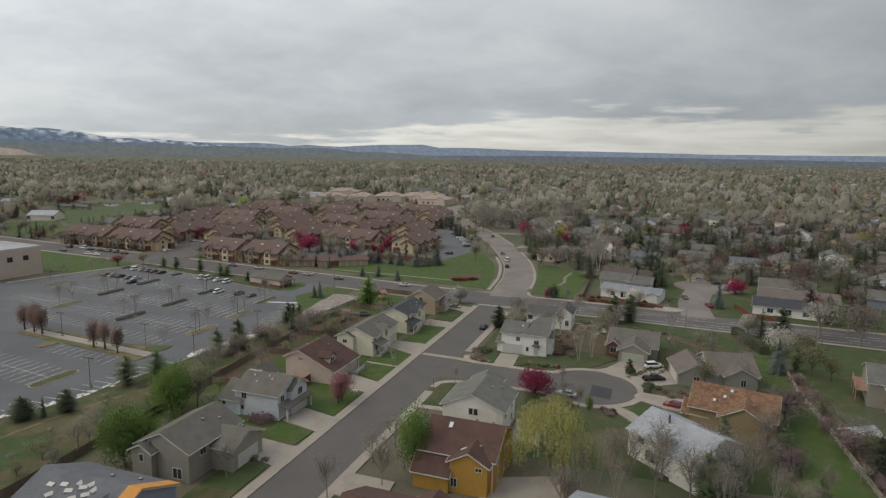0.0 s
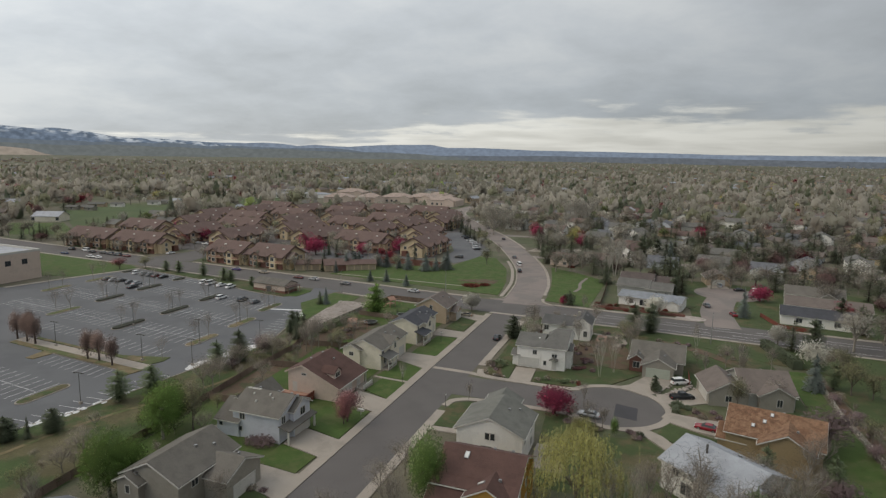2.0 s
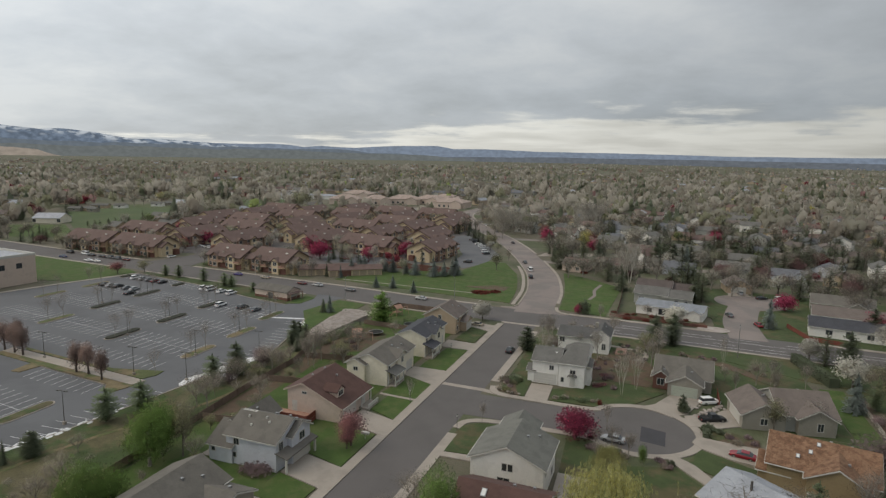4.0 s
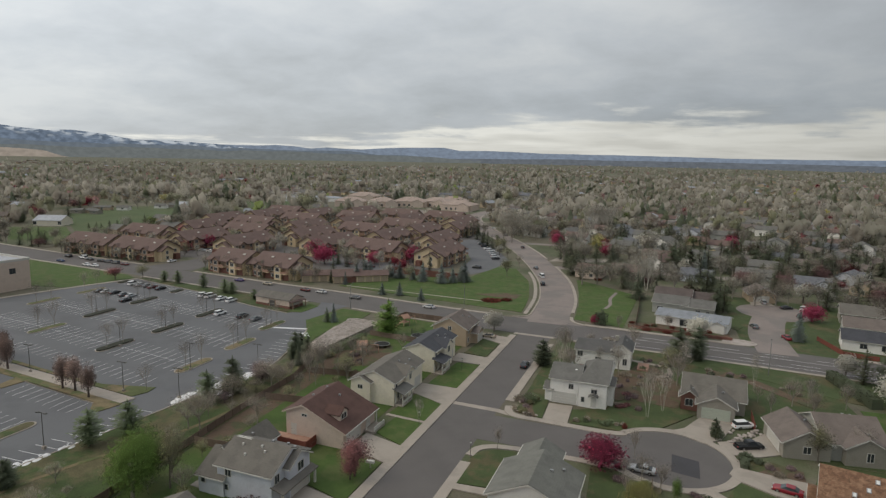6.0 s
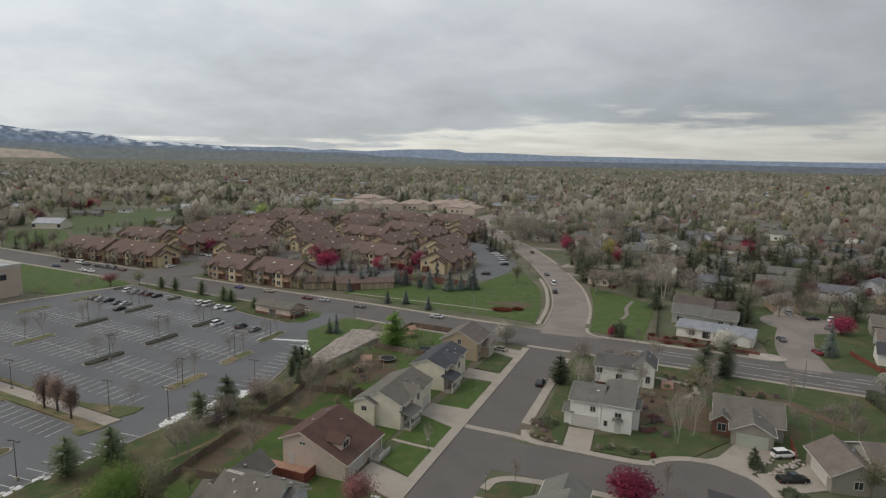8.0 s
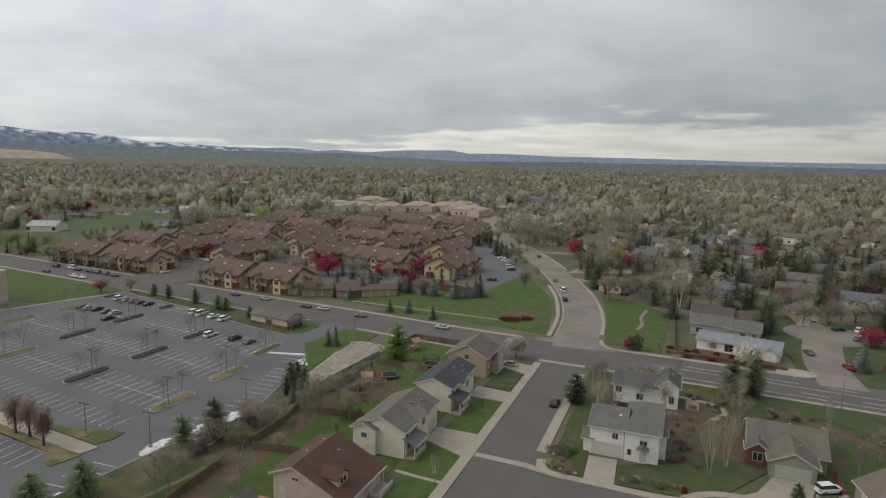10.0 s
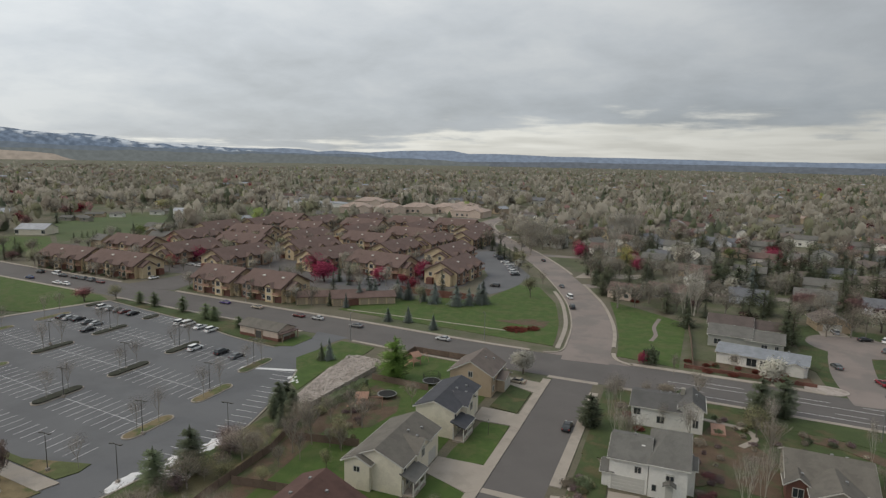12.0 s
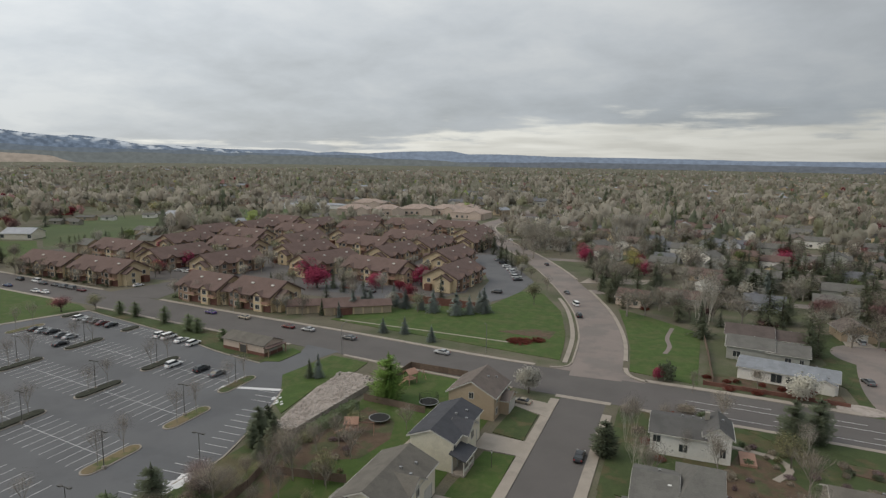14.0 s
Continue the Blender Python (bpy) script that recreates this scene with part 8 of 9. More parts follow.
def rock_basin():
    """A bed of pale broken rock between the lot and the back yards."""
    rng = random.Random(8)
    slab("rock_bed", [(-47.5, 26), (-46, 20.6), (-41.9, 20.0), (-38.8, 44.2), (-43, 52), (-47, 52.5), (-49, 41)], -0.02, 0.5, M["rock_pale"], "bed of pale pinkish broken rock", "rock bed", "stuff")
    vs, fs = [], []
    base = [[(tuple(v.co)) for v in b.vertices] for b in BOULDERS]
    poly = [[tuple(p.vertices) for p in b.polygons] for b in BOULDERS]
    for i in range(1500):
        f = rng.random()
        y = 21 + 30.5 * f
        xr, xl = -41.6 + 0.13 * (y - 20), -47.0 - 0.06 * (y - 21)
        x = xl + (xr - xl) * rng.random()
        k, s = i % 5, rng.uniform(0.3, 0.85)
        a = rng.uniform(0, 6.28)
        o = len(vs)
        vs += [(x + s * (p[0] * math.cos(a) - p[1] * math.sin(a)), y + s * (p[0] * math.sin(a) + p[1] * math.cos(a)), 0.5 + s * p[2]) for p in base[k]]
        fs += [tuple(o + j for j in q) for q in poly[k]]
    tagged(new("rocks", mesh_of("rocks", vs, fs, M["rock_pale"])), "heap of pale pinkish broken rocks", "rocks", "", "stuff")


rock_basin()
# old snow lying in torn strips along the kerb of the lot
def snow_strip(line, n, spread, seed, label, size=0.8):
    rng = random.Random(seed)
    vs, fs = [], []
    pts = smooth_line(line, 1.2)
    for i in range(n):
        p = pts[rng.randrange(len(pts))]
        x, y, r = p.x + rng.gauss(0, spread), p.y + rng.gauss(0, spread), rng.uniform(0.3 * size, size)
        o, k = len(vs), 9
        h = rng.uniform(0.06, 0.16)
        for ring, z in ((1.0, 0.0), (0.7, h * 0.8)):
            for a in range(k):
                w = 2 * math.pi * a / k
                q = r * ring * (0.8 + 0.35 * noise.noise(Vector((x + math.cos(w) * 1.3, y + math.sin(w) * 1.3, seed))))
                vs.append((x + q * 0.7 * math.cos(w), y + q * 1.25 * math.sin(w), 0.06 + z))
        vs.append((x, y, 0.06 + h))
        for a in range(k):
            b = (a + 1) % k
            fs += [(o + a, o + b, o + k + b, o + k + a), (o + k + a, o + k + b, o + 2 * k)]
    tagged(new("snow_patches", mesh_of("snow_patches", vs, fs, M["snow"], True)), label, "snow", "", "stuff")


rng = random.Random(3)
snow_strip([(-54.2, -17.6), (-52.4, -12), (-51.2, -7), (-49.6, -2), (-48.2, 2.5)], 46, 0.55, 5, "broad torn bank of old snow along the kerb", 2.3)
snow_strip([(-51.5, -12.5), (-48.5, -11.5), (-45.8, -11)], 16, 0.5, 6, "broad torn bank of old snow under a spruce", 1.9)
snow_strip([(-66, -62), (-60, -50), (-57.2, -40), (-56, -33)], 110, 0.35, 8, "thin torn line of old snow along the kerb")
snow_strip([(-54.8, 33.5), (-52.6, 31)], 14, 0.6, 11, "last old snow by the lot's entry")
for x, y, s in ((52.0, 1.0, 1.2), (52.7, 2.0, 1.0), (53.4, 2.9, 1.3), (54.2, 3.8, 1.1), (55.0, 4.8, 1.2), (55.8, 5.9, 1.0), (56.6, 6.9, 1.2), (57.4, 7.8, 1.1), (52.9, 1.2, 0.8), (54.1, 2.7, 0.9), (55.9, 4.8, 0.9), (57.3, 6.7, 0.8), (13.0, 1.6, 0.9), (14.3, 0.9, 1.0), (13.6, 8.8, 0.9), (12.6, 6.0, 1.0), (13.4, 3.2, 1.2), (15.2, 0.6, 0.9), (16.8, 0.4, 0.8), (52.5, 5.2, 1.1), (54.0, 4.6, 0.9), (56.4, 5.4, 1.2), (53.2, 6.4, 0.8), (58.0, 6.2, 0.9)):
    o = new("garden_rock", BOULDERS[rng.randrange(5)])
    o.matrix_world = Matrix.LocRotScale((x, y, 0.2), Euler((0, 0, rng.uniform(0, 6))), (s, s * 0.8, s * 0.7))
    tagged(o, "pale landscaping rock in a garden bed", "rock", "garden rocks")

# ---- the far town, woods and mountains ----
def inside(x, y, poly):
    n, c = len(poly), False
    for i in range(n):
        (x1, y1), (x2, y2) = poly[i], poly[i - 1]
        if (y1 > y) != (y2 > y) and x < (x2 - x1) * (y - y1) / (y2 - y1) + x1:
            c = not c
    return c


KEEP_OUT = [
    [(-290, -130), (-20, -130), (-20, 66), (-170, 108), (-300, 122)],
    [(-20, -200), (112, -200), (112, 60), (-20, 66)],
    [(-80, 85), (8, 70), (64, 70), (66, 120), (8, 135), (-20, 165), (-80, 130)],
    [(-250, 100), (-45, 86), (-45, 200), (-70, 250), (-70, 345), (-250, 345)],
    [(-352, 174), (-300, 134), (-262, 150), (-284, 205), (-300, 282), (-302, 348), (-292, 444), (-330, 486), (-392, 372), (-430, 292), (-376, 215)],
    [(58, 58), (122, 46), (128, 125), (95, 140), (60, 135)],
    [(-255, 395), (-105, 470), (-180, 510), (-295, 580), (-310, 480)],
    [(-225, 372), (-112, 388), (-105, 472), (-255, 440)],
]
_north = [p for p in north_line]


def free(x, y, margin=10.0):
    if any(inside(x, y, k) for k in KEEP_OUT):
        return False
    if -120 < x < 30 and y < 660 and min((p.x - x) ** 2 + (p.y - y) ** 2 for p in _north) < margin ** 2:
        return False
    ya = np.interp(x, [-900, -245, -63, 2, 62, 230, 700], [215, 104, 75, 64.8, 58.4, 36, -20])
    return abs(y - ya) > margin + 4


TOWN_STREETS = []
for gy in (1.5, 4.5, 7.5, 10.5):
    y = 135 + gy * 25
    x0 = float(np.interp(y, [p.y for p in north_line], [p.x for p in north_line])) + 7
    TOWN_STREETS.append(smooth_line([(x0, y - 2), (x0 + 60, y + 1.5), (x0 + 170, y - 1.5), (x0 + 360, y)], 8))
    ribbon("road_town", TOWN_STREETS[-1], -3.6, 3.6, -0.02, 0.015, M["asphalt_old"], "pale worn asphalt street among gardens", "road")


def off_street(x, y, d):
    return all((p.x - x) ** 2 + (p.y - y) ** 2 > d * d for line in TOWN_STREETS for p in line)


# streets of houses beyond the wide road, built from a few kinds
def town():
    rng = random.Random(21)
    kinds = []
    for i, (wall, roof) in enumerate((("greige", "taupe"), ("white", "grey"), ("tan", "umber"), ("sand", "tan"), ("grey", "grey"), ("stucco", "taupe"), ("blue", "bluegrey"), ("white", "umber"))):
        two = i % 3 == 1
        e = 4.8 if two else 3.0
        kinds.append(((0, 0, 13.0, 9.0, e, 2.2, "x"), (3.6, -4.0, 6.0, 5.0, 3.0, 1.9, "y"), wall, roof, e))
    first = {}
    spots = []
    for gy in range(0, 14):
        for gx in range(-1, 16):
            x, y = -10 + gx * 24 + rng.uniform(-6, 6) - gy * 7, 135 + gy * 25 + rng.uniform(-4, 4)
            if free(x, y, 19) and off_street(x, y, 9.0) and not (x < -2 - 0.42 * (y - 150) and y < 330 and x > -120) and (x - 16) ** 2 + (y - 153) ** 2 > 500 and (x - 33) ** 2 + (y - 162) ** 2 > 400 and (x - 144) ** 2 + (y - 112) ** 2 > 900 and (x - 43) ** 2 + (y - 142) ** 2 > 330 and (x - 12) ** 2 + (y - 197) ** 2 > 300 and not (64 < x < 125 and y < 145):
                spots.append((x, y))
    for gx in range(12):
        for gy in range(5):
            x, y = -330 - gx * 30 + rng.uniform(-8, 8), 480 + gy * 40 + rng.uniform(-9, 9)
            if free(x, y, 15):
                spots.append((x, y))
    for gx in range(9):
        x, y = 128 + gx * 24 + rng.uniform(-5, 5), 8 - gx * 4 + rng.uniform(-5, 5)
        spots.append((x, y))
        spots.append((x + 6, y + 58 + rng.uniform(-4, 4)))
    for i, (x, y) in enumerate(spots):
        k = rng.randrange(len(kinds))
        a, b, wall, roof, e = kinds[k]
        rot = rng.choice((-12, -12, 78, 168, -25, 60))
        if k in first:
            copy_thing(first[k], pose(x, y, 0, 0, 0, rot))
        else:
            first[k] = house(wall + " suburban house with " + roof + " shingle roof", x, y, rot, [a, b], wall, roof, [(1, "S", "garage", 0, 0.1, 4.8, 2.2), (0, "S", "win", -3, 1.0, 1.5, 1.3), (0, "W", "win", 0, 1.0, 1.3, 1.3), (0, "E", "win", 0, 1.0, 1.3, 1.3)], fascia=False, group="suburban houses")
    return spots


SPOTS = town()


def far_roofs():
    """House roofs between the far trees, too many to count."""
    rng = random.Random(31)
    sets = {"grey": ([], []), "taupe": ([], []), "umber": ([], []), "pale": ([], []), "clay": ([], [])}
    walls = ([], [])
    for i in range(1500):
        r = 330 + 2600 * rng.random() ** 1.5
        a = radians(rng.uniform(48, 152))
        x, y = 20 + r * math.cos(a), -100 + r * math.sin(a)
        if y < 380 and -80 < x < 380 or not free(x, y, 12):
            continue
        w, d, e, h = rng.uniform(10, 16), rng.uniform(8, 11), rng.choice((3.0, 3.0, 5.2)), rng.uniform(1.8, 2.6)
        t = rng.uniform(0, 3.14)
        c, s = math.cos(t), math.sin(t)
        z0 = 0 if r < 700 else 3.0 * (r - 700) / 1000 * 0.5
        P = lambda u, v, z: (x + u * c - v * s, y + u * s + v * c, z0 + z)
        k = rng.choices(list(sets), (5, 4, 0.1, 0.9, 0.1))[0]
        vs, fs = sets[k]
        o = len(vs)
        vs += [P(-w / 2, -d / 2 - 0.5, e - 0.2), P(w / 2, -d / 2 - 0.5, e - 0.2), P(w / 2, 0, e + h), P(-w / 2, 0, e + h), P(-w / 2, d / 2 + 0.5, e - 0.2), P(w / 2, d / 2 + 0.5, e - 0.2)]
        fs += [(o, o + 1, o + 2, o + 3), (o + 3, o + 2, o + 5, o + 4), (o, o + 4, o + 5, o + 1)]
        vs, fs = walls
        o = len(vs)
        u = w / 2 - 0.4
        vs += [P(-u, -d / 2, 0), P(u, -d / 2, 0), P(u, d / 2, 0), P(-u, d / 2, 0), P(-u, -d / 2, e), P(u, -d / 2, e), P(u, d / 2, e), P(-u, d / 2, e), P(-u, 0, e + h - 0.2), P(u, 0, e + h - 0.2)]
        fs += [(o, o + 1, o + 5, o + 4), (o + 1, o + 2, o + 6, o + 9, o + 5), (o + 2, o + 3, o + 7, o + 6), (o + 3, o, o + 4, o + 8, o + 7)]
    for k, (vs, fs) in sets.items():
        tagged(new("far_roofs", mesh_of("far_roofs", vs, fs, M["roof_" + k])), k + " roofs of far houses among trees", "houses", "", "stuff")
    tagged(new("far_walls", mesh_of("far_walls", *walls, M["wall_stucco"])), "pale walls of far houses among trees", "houses", "", "stuff")


far_roofs()

# long low buildings with clay-coloured roofs, past the apartments
for x, y, w, d, rot in ((-185, 470, 34, 22, 12), (-208, 452, 26, 20, 30), (-160, 482, 30, 20, -8), (-238, 440, 30, 20, 20), (-128, 452, 32, 22, -4), (-150, 506, 30, 20, 6), (-260, 520, 34, 20, 10)):
    house("long low building with pinkish clay roof", x, y, rot, [(0, 0, w, d, 5.6, 3.8, "hip"), (w * 0.25, -d / 2, 12, 8, 5.0, 2.8, "y")], "pink", "clay", [(0, "S", "win", -w * 0.3 + k * 5, 1, 2, 2, ) for k in range(4)], category="building", name="low_building", fascia=False)
slab("road_far_lot", [(-222, 380), (-118, 394), (-114, 436), (-212, 424)], -0.02, 0.02, M["asphalt_old"], "pale asphalt car park by clay-roofed buildings", "parking lot")
house("white barn with a pale roof in a pasture", -354, 337, 10, [(0, 0, 9, 8, 4.0, 2.0, "x")], "white", "white", [(0, "S", "garage", 0, 0.1, 3.5, 3)], category="barn", name="barn", fascia=False)
house("long white farm building with grey roof", -340, 196, 20, [(0, 0, 18, 14, 3.6, 2.8, "x")], "cream", "white", [(0, "S", "win", -8, 1, 2, 2), (0, "S", "win", 8, 1, 2, 2)], category="barn", name="barn", fascia=False)
for x, y, k, w in ((-392, 262, "greige", 9), (-384, 268, "tan", 8), (-376, 264, "greige", 7), (-398, 292, "tan", 14), (-384, 300, "white", 10), (-372, 330, "white", 10), (-366, 342, "greige", 12), (-358, 352, "white", 9)):
    house("small " + k + " farm shed on the pasture's edge", x, y, 8 + w, [(0, 0, w, 6, 2.6, 1.3, "x")], k, "grey", [(0, "S", "win", 0, 1, 1.5, 1.2)], category="shed", name="shed", fascia=False, group="farm sheds")
house("dark red farm barn behind the pasture", -455, 318, 15, [(0, 0, 14, 9, 4.5, 2.6, "x")], "red", "umber", [(0, "S", "garage", 0, 0.1, 3.5, 3)], category="barn", name="barn", fascia=False)
for x, y, w, d in ((-318, 470, 40, 14), (-290, 486, 34, 12), (-335, 520, 30, 12)):
    house("long low building with pale grey roof", x, y, 12, [(0, 0, w, d, 4.0, 1.6, "hip")], "white", "pale", [(0, "S", "win", -w * 0.3 + k * 5, 1, 2, 2) for k in range(3)], category="building", name="low_building", fascia=False)
# grey-roofed blocks beyond the clay roofs
house("long block with pale blue-grey roof", -185, 576, -25, [(0, 0, 40, 14, 5.5, 3.0, "x"), (10, -4, 9, 12, 5.5, 2.6, "y")], "grey", "bluegrey", [(0, "S", "win", k * 6 - 12, 1, 2, 2) for k in range(4)], category="building", name="low_building", fascia=False, group="grey-roofed blocks")
house("long block with pale blue-grey roof", -175, 623, 20, [(0, 0, 36, 14, 5.5, 3.0, "x"), (9, -4, 9, 12, 5.5, 2.6, "y")], "grey", "bluegrey", [(0, "S", "win", k * 6 - 12, 1, 2, 2) for k in range(4)], category="building", name="low_building", fascia=False, group="grey-roofed blocks")
house("long block with pale blue-grey roof", -145, 619, 21, [(0, 0, 40, 14, 5.5, 3.0, "x"), (10, -4, 9, 12, 5.5, 2.6, "y")], "grey", "bluegrey", [(0, "S", "win", k * 6 - 12, 1, 2, 2) for k in range(4)], category="building", name="low_building", fascia=False, group="grey-roofed blocks")
house("long block with pale blue-grey roof", -124, 675, 0, [(0, 0, 44, 14, 5.5, 3.0, "x"), (11, -4, 9, 12, 5.5, 2.6, "y")], "grey", "bluegrey", [(0, "S", "win", k * 6 - 12, 1, 2, 2) for k in range(4)], category="building", name="low_building", fascia=False, group="grey-roofed blocks")
house("long block with pale blue-grey roof", -90, 640, -20, [(0, 0, 34, 14, 5.5, 3.0, "x"), (8, -4, 9, 12, 5.5, 2.6, "y")], "grey", "bluegrey", [(0, "S", "win", k * 6 - 12, 1, 2, 2) for k in range(4)], category="building", name="low_building", fascia=False, group="grey-roofed blocks")
house("long block with pale blue-grey roof", -201, 761, -25, [(0, 0, 44, 14, 5.5, 3.0, "x"), (11, -4, 9, 12, 5.5, 2.6, "y")], "grey", "bluegrey", [(0, "S", "win", k * 6 - 12, 1, 2, 2) for k in range(4)], category="building", name="low_building", fascia=False, group="grey-roofed blocks")
house("long block with pale blue-grey roof", -167, 814, 10, [(0, 0, 40, 14, 5.5, 3.0, "x"), (10, -4, 9, 12, 5.5, 2.6, "y")], "grey", "bluegrey", [(0, "S", "win", k * 6 - 12, 1, 2, 2) for k in range(4)], category="building", name="low_building", fascia=False, group="grey-roofed blocks")
# large pale buildings far out on the plain
house("large pale flat building far out on the plain", 426, 5325, -11, [(0, 0, 120, 40, 30, 1.0, "hip")], "white", "white", [(0, "S", "win", -30, 3, 9, 4)], category="building", name="large_building", fascia=False, group="large far buildings")
house("large pale flat building far out on the plain", 333, 5603, -6, [(0, 0, 40, 40, 23, 1.0, "hip")], "white", "white", [(0, "S", "win", -10, 3, 9, 4)], category="building", name="large_building", fascia=False, group="large far buildings")
house("large pale flat building far out on the plain", 1127, 4548, -10, [(0, 0, 90, 40, 37, 1.0, "hip")], "white", "white", [(0, "S", "win", -23, 3, 9, 4)], category="building", name="large_building", fascia=False, group="large far buildings")
# light trees for the blocks beyond the wide road
for _s in range(3):
    for _k, _n, _z, _r in (("budding", 520, 0.47, 1.5), ("twig", 500, 0.53, 1.4), ("brown", 520, 0.50, 1.4), ("olive", 480, 0.49, 1.45)):
        M["leaf_far"] = M["near_" + _k]
        TREE["far_" + _k, _s] = tree_kind("far", 300 + _s * 7 + len(_k), "far", "bark_mid", n=_n, size=_z, radius=_r, levels=2, split=5, spread=0.7, fork=0.32, slim=0.9 if _k == "olive" else 0.55)
        HEIGHT["far_" + _k] = 8
    for _k, _h in (("green", 8), ("crimson", 5.5), ("mauve", 6), ("blossom", 6.5), ("yellow", 8)):
        M["leaf_far"] = M["near_" + _k]
        TREE["far_" + _k, _s] = tree_kind("far", 340 + _s * 7 + len(_k), "far", "bark_dark", height=_h, n=560, size=0.47, radius=1.35, levels=1, split=6, spread=0.85, fork=0.3)
        HEIGHT["far_" + _k] = _h
    for _k in ("conifer", "pine"):
        M["leaf_far"] = M["near_" + _k]
        TREE["far_" + _k, _s] = conifer_kind(360 + _s * 5 + len(_k), "far", 8.0, 2.1 if _k == "conifer" else 2.5, 15, 10, _k == "pine", 0.06)
        HEIGHT["far_" + _k] = 8
    M["leaf_far"] = M["near_twig"]
    TREE["far_poplar", _s] = tree_kind("far", 380 + _s, "far", "bark_pale", height=14, n=620, size=0.42, radius=1.1, levels=2, split=5, spread=0.4, fork=0.36, stems=3, lift=1.0, r0=0.12, slim=0.4)
    HEIGHT["far_poplar"] = 14


def near_woods():
    """Garden and street trees over the blocks beyond the wide road."""
    rng = random.Random(77)
    spots = []
    kinds = ("far_budding", "far_twig", "far_brown", "far_olive", "far_conifer", "far_pine", "far_green", "far_crimson", "far_mauve", "far_blossom", "far_poplar", "far_yellow")
    high = dict(far_budding=10, far_twig=10.5, far_brown=9.5, far_olive=9, far_conifer=9.5, far_pine=9.5, far_green=8, far_crimson=6, far_mauve=7, far_blossom=6.5, far_poplar=14, far_yellow=8)
    n = 0
    while n < 2000:
        r, a = math.sqrt(rng.uniform(170 ** 2, 450 ** 2)), radians(rng.uniform(42, 150))
        x, y = 22 + r * math.cos(a), -100 + r * math.sin(a)
        n += 1
        if not free(x, y, 9.0) or not off_street(x, y, 6.5) or any((x - sx) ** 2 + (y - sy) ** 2 < 56 for sx, sy in SPOTS):
            continue
        if -72 < x < -6 and y < 262:
            continue
        dark = noise.noise(Vector((x * 0.021, y * 0.021, 4.0)))
        pale = noise.noise(Vector((x * 0.018, y * 0.018, 9.0)))
        w = (2.4, 1.4 + 3 * max(pale, 0), 2.6, 1.0 + 2 * max(-pale, 0), 2.0 + 7 * max(dark, 0), 1.6 + 5 * max(dark, 0), 0.45, 0.34, 0.6, 0.08, 0.5 + 2.2 * max(pale, 0), 0.14)
        if x > 55 and y < 360:
            w = (2.0, 0.8, 3.4, 0.8, 6.0 + 9 * max(dark, 0), 8.0 + 9 * max(dark, 0), 0.4, 0.3, 0.8, 0.06, 0.3, 0.12)
        k = rng.choices(kinds, w)[0]
        spots.append((k, x, y, high[k] * rng.uniform(0.65, 1.25), rng.uniform(0.95, 1.35) * (1.3 if k in ("far_conifer", "far_pine") else 1.0)))
    grove("garden_trees", spots, "bare, budding and evergreen trees among suburban houses")


near_woods()
# bare trees between the apartments
rng = random.Random(46)
brush = []
for i in range(240):
    x, y = rng.uniform(-245, -50), rng.uniform(112, 345)
    if not (x > -70 and y > 140):
        k = rng.choice(("far_budding", "far_twig", "far_budding", "far_twig", "far_brown", "far_olive", "far_conifer", "far_crimson"))
        brush.append((k, x, y, rng.uniform(5, 7.5) if k == "far_crimson" else rng.uniform(6, 9.5), 1.0))
grove("courtyard_trees", brush, "bare and budding trees between apartment blocks")
# rows and groups of trees that stand out: along the curving road, in gardens, round the pasture
ACCENTS = []
ACCENTS += [("far_conifer", -78, 288, 9, 1.5), ("far_conifer", -67, 255, 9, 1.5), ("far_conifer", -59, 251, 9, 1.5), ("far_conifer", -52, 239, 9, 1.5), ("far_conifer", -47, 228, 9, 1.5), ("far_conifer", -42, 217, 8, 1.5), ("far_pine", -39, 220, 8, 1.4)]
ACCENTS += [("far_twig", -52, 297, 13, 1.15), ("far_budding", -45, 280, 13, 1.15), ("far_twig", -49, 290, 14, 1.15), ("far_brown", -41, 268, 12, 1.15), ("far_twig", -39, 284, 14, 1.15), ("far_budding", -33, 267, 13, 1.15), ("far_twig", -30, 274, 13, 1.15), ("far_brown", -24, 262, 11, 1.15), ("far_budding", -43, 254, 11, 1.15), ("far_twig", -36, 245, 11, 1.15), ("far_budding", -69, 336, 12, 1.15), ("far_twig", -70, 365, 13, 1.15), ("far_budding", -44, 325, 12, 1.15), ("far_twig", -32, 309, 12, 1.15)]
ACCENTS += [("far_pine", 3, 193, 9, 1.4), ("far_pine", -1, 195, 7, 1.5), ("far_pine", 9, 160, 6, 1.5), ("far_pine", 13, 146, 5, 1.5), ("far_pine", 10.5, 165, 9, 1.2), ("far_pine", -51, 231, 8, 1.5), ("far_pine", -41, 225, 8, 1.4), ("far_pine", -35, 217, 7, 1.4), ("far_blossom", -33, 196, 6, 1.1), ("far_olive", -27, 188, 6, 1.1)]
ACCENTS += [("far_poplar", 14, 330, 20, 1), ("far_poplar", 10, 334, 19, 1), ("far_poplar", 17, 326, 17, 1), ("far_poplar", 9, 311, 15, 1)]
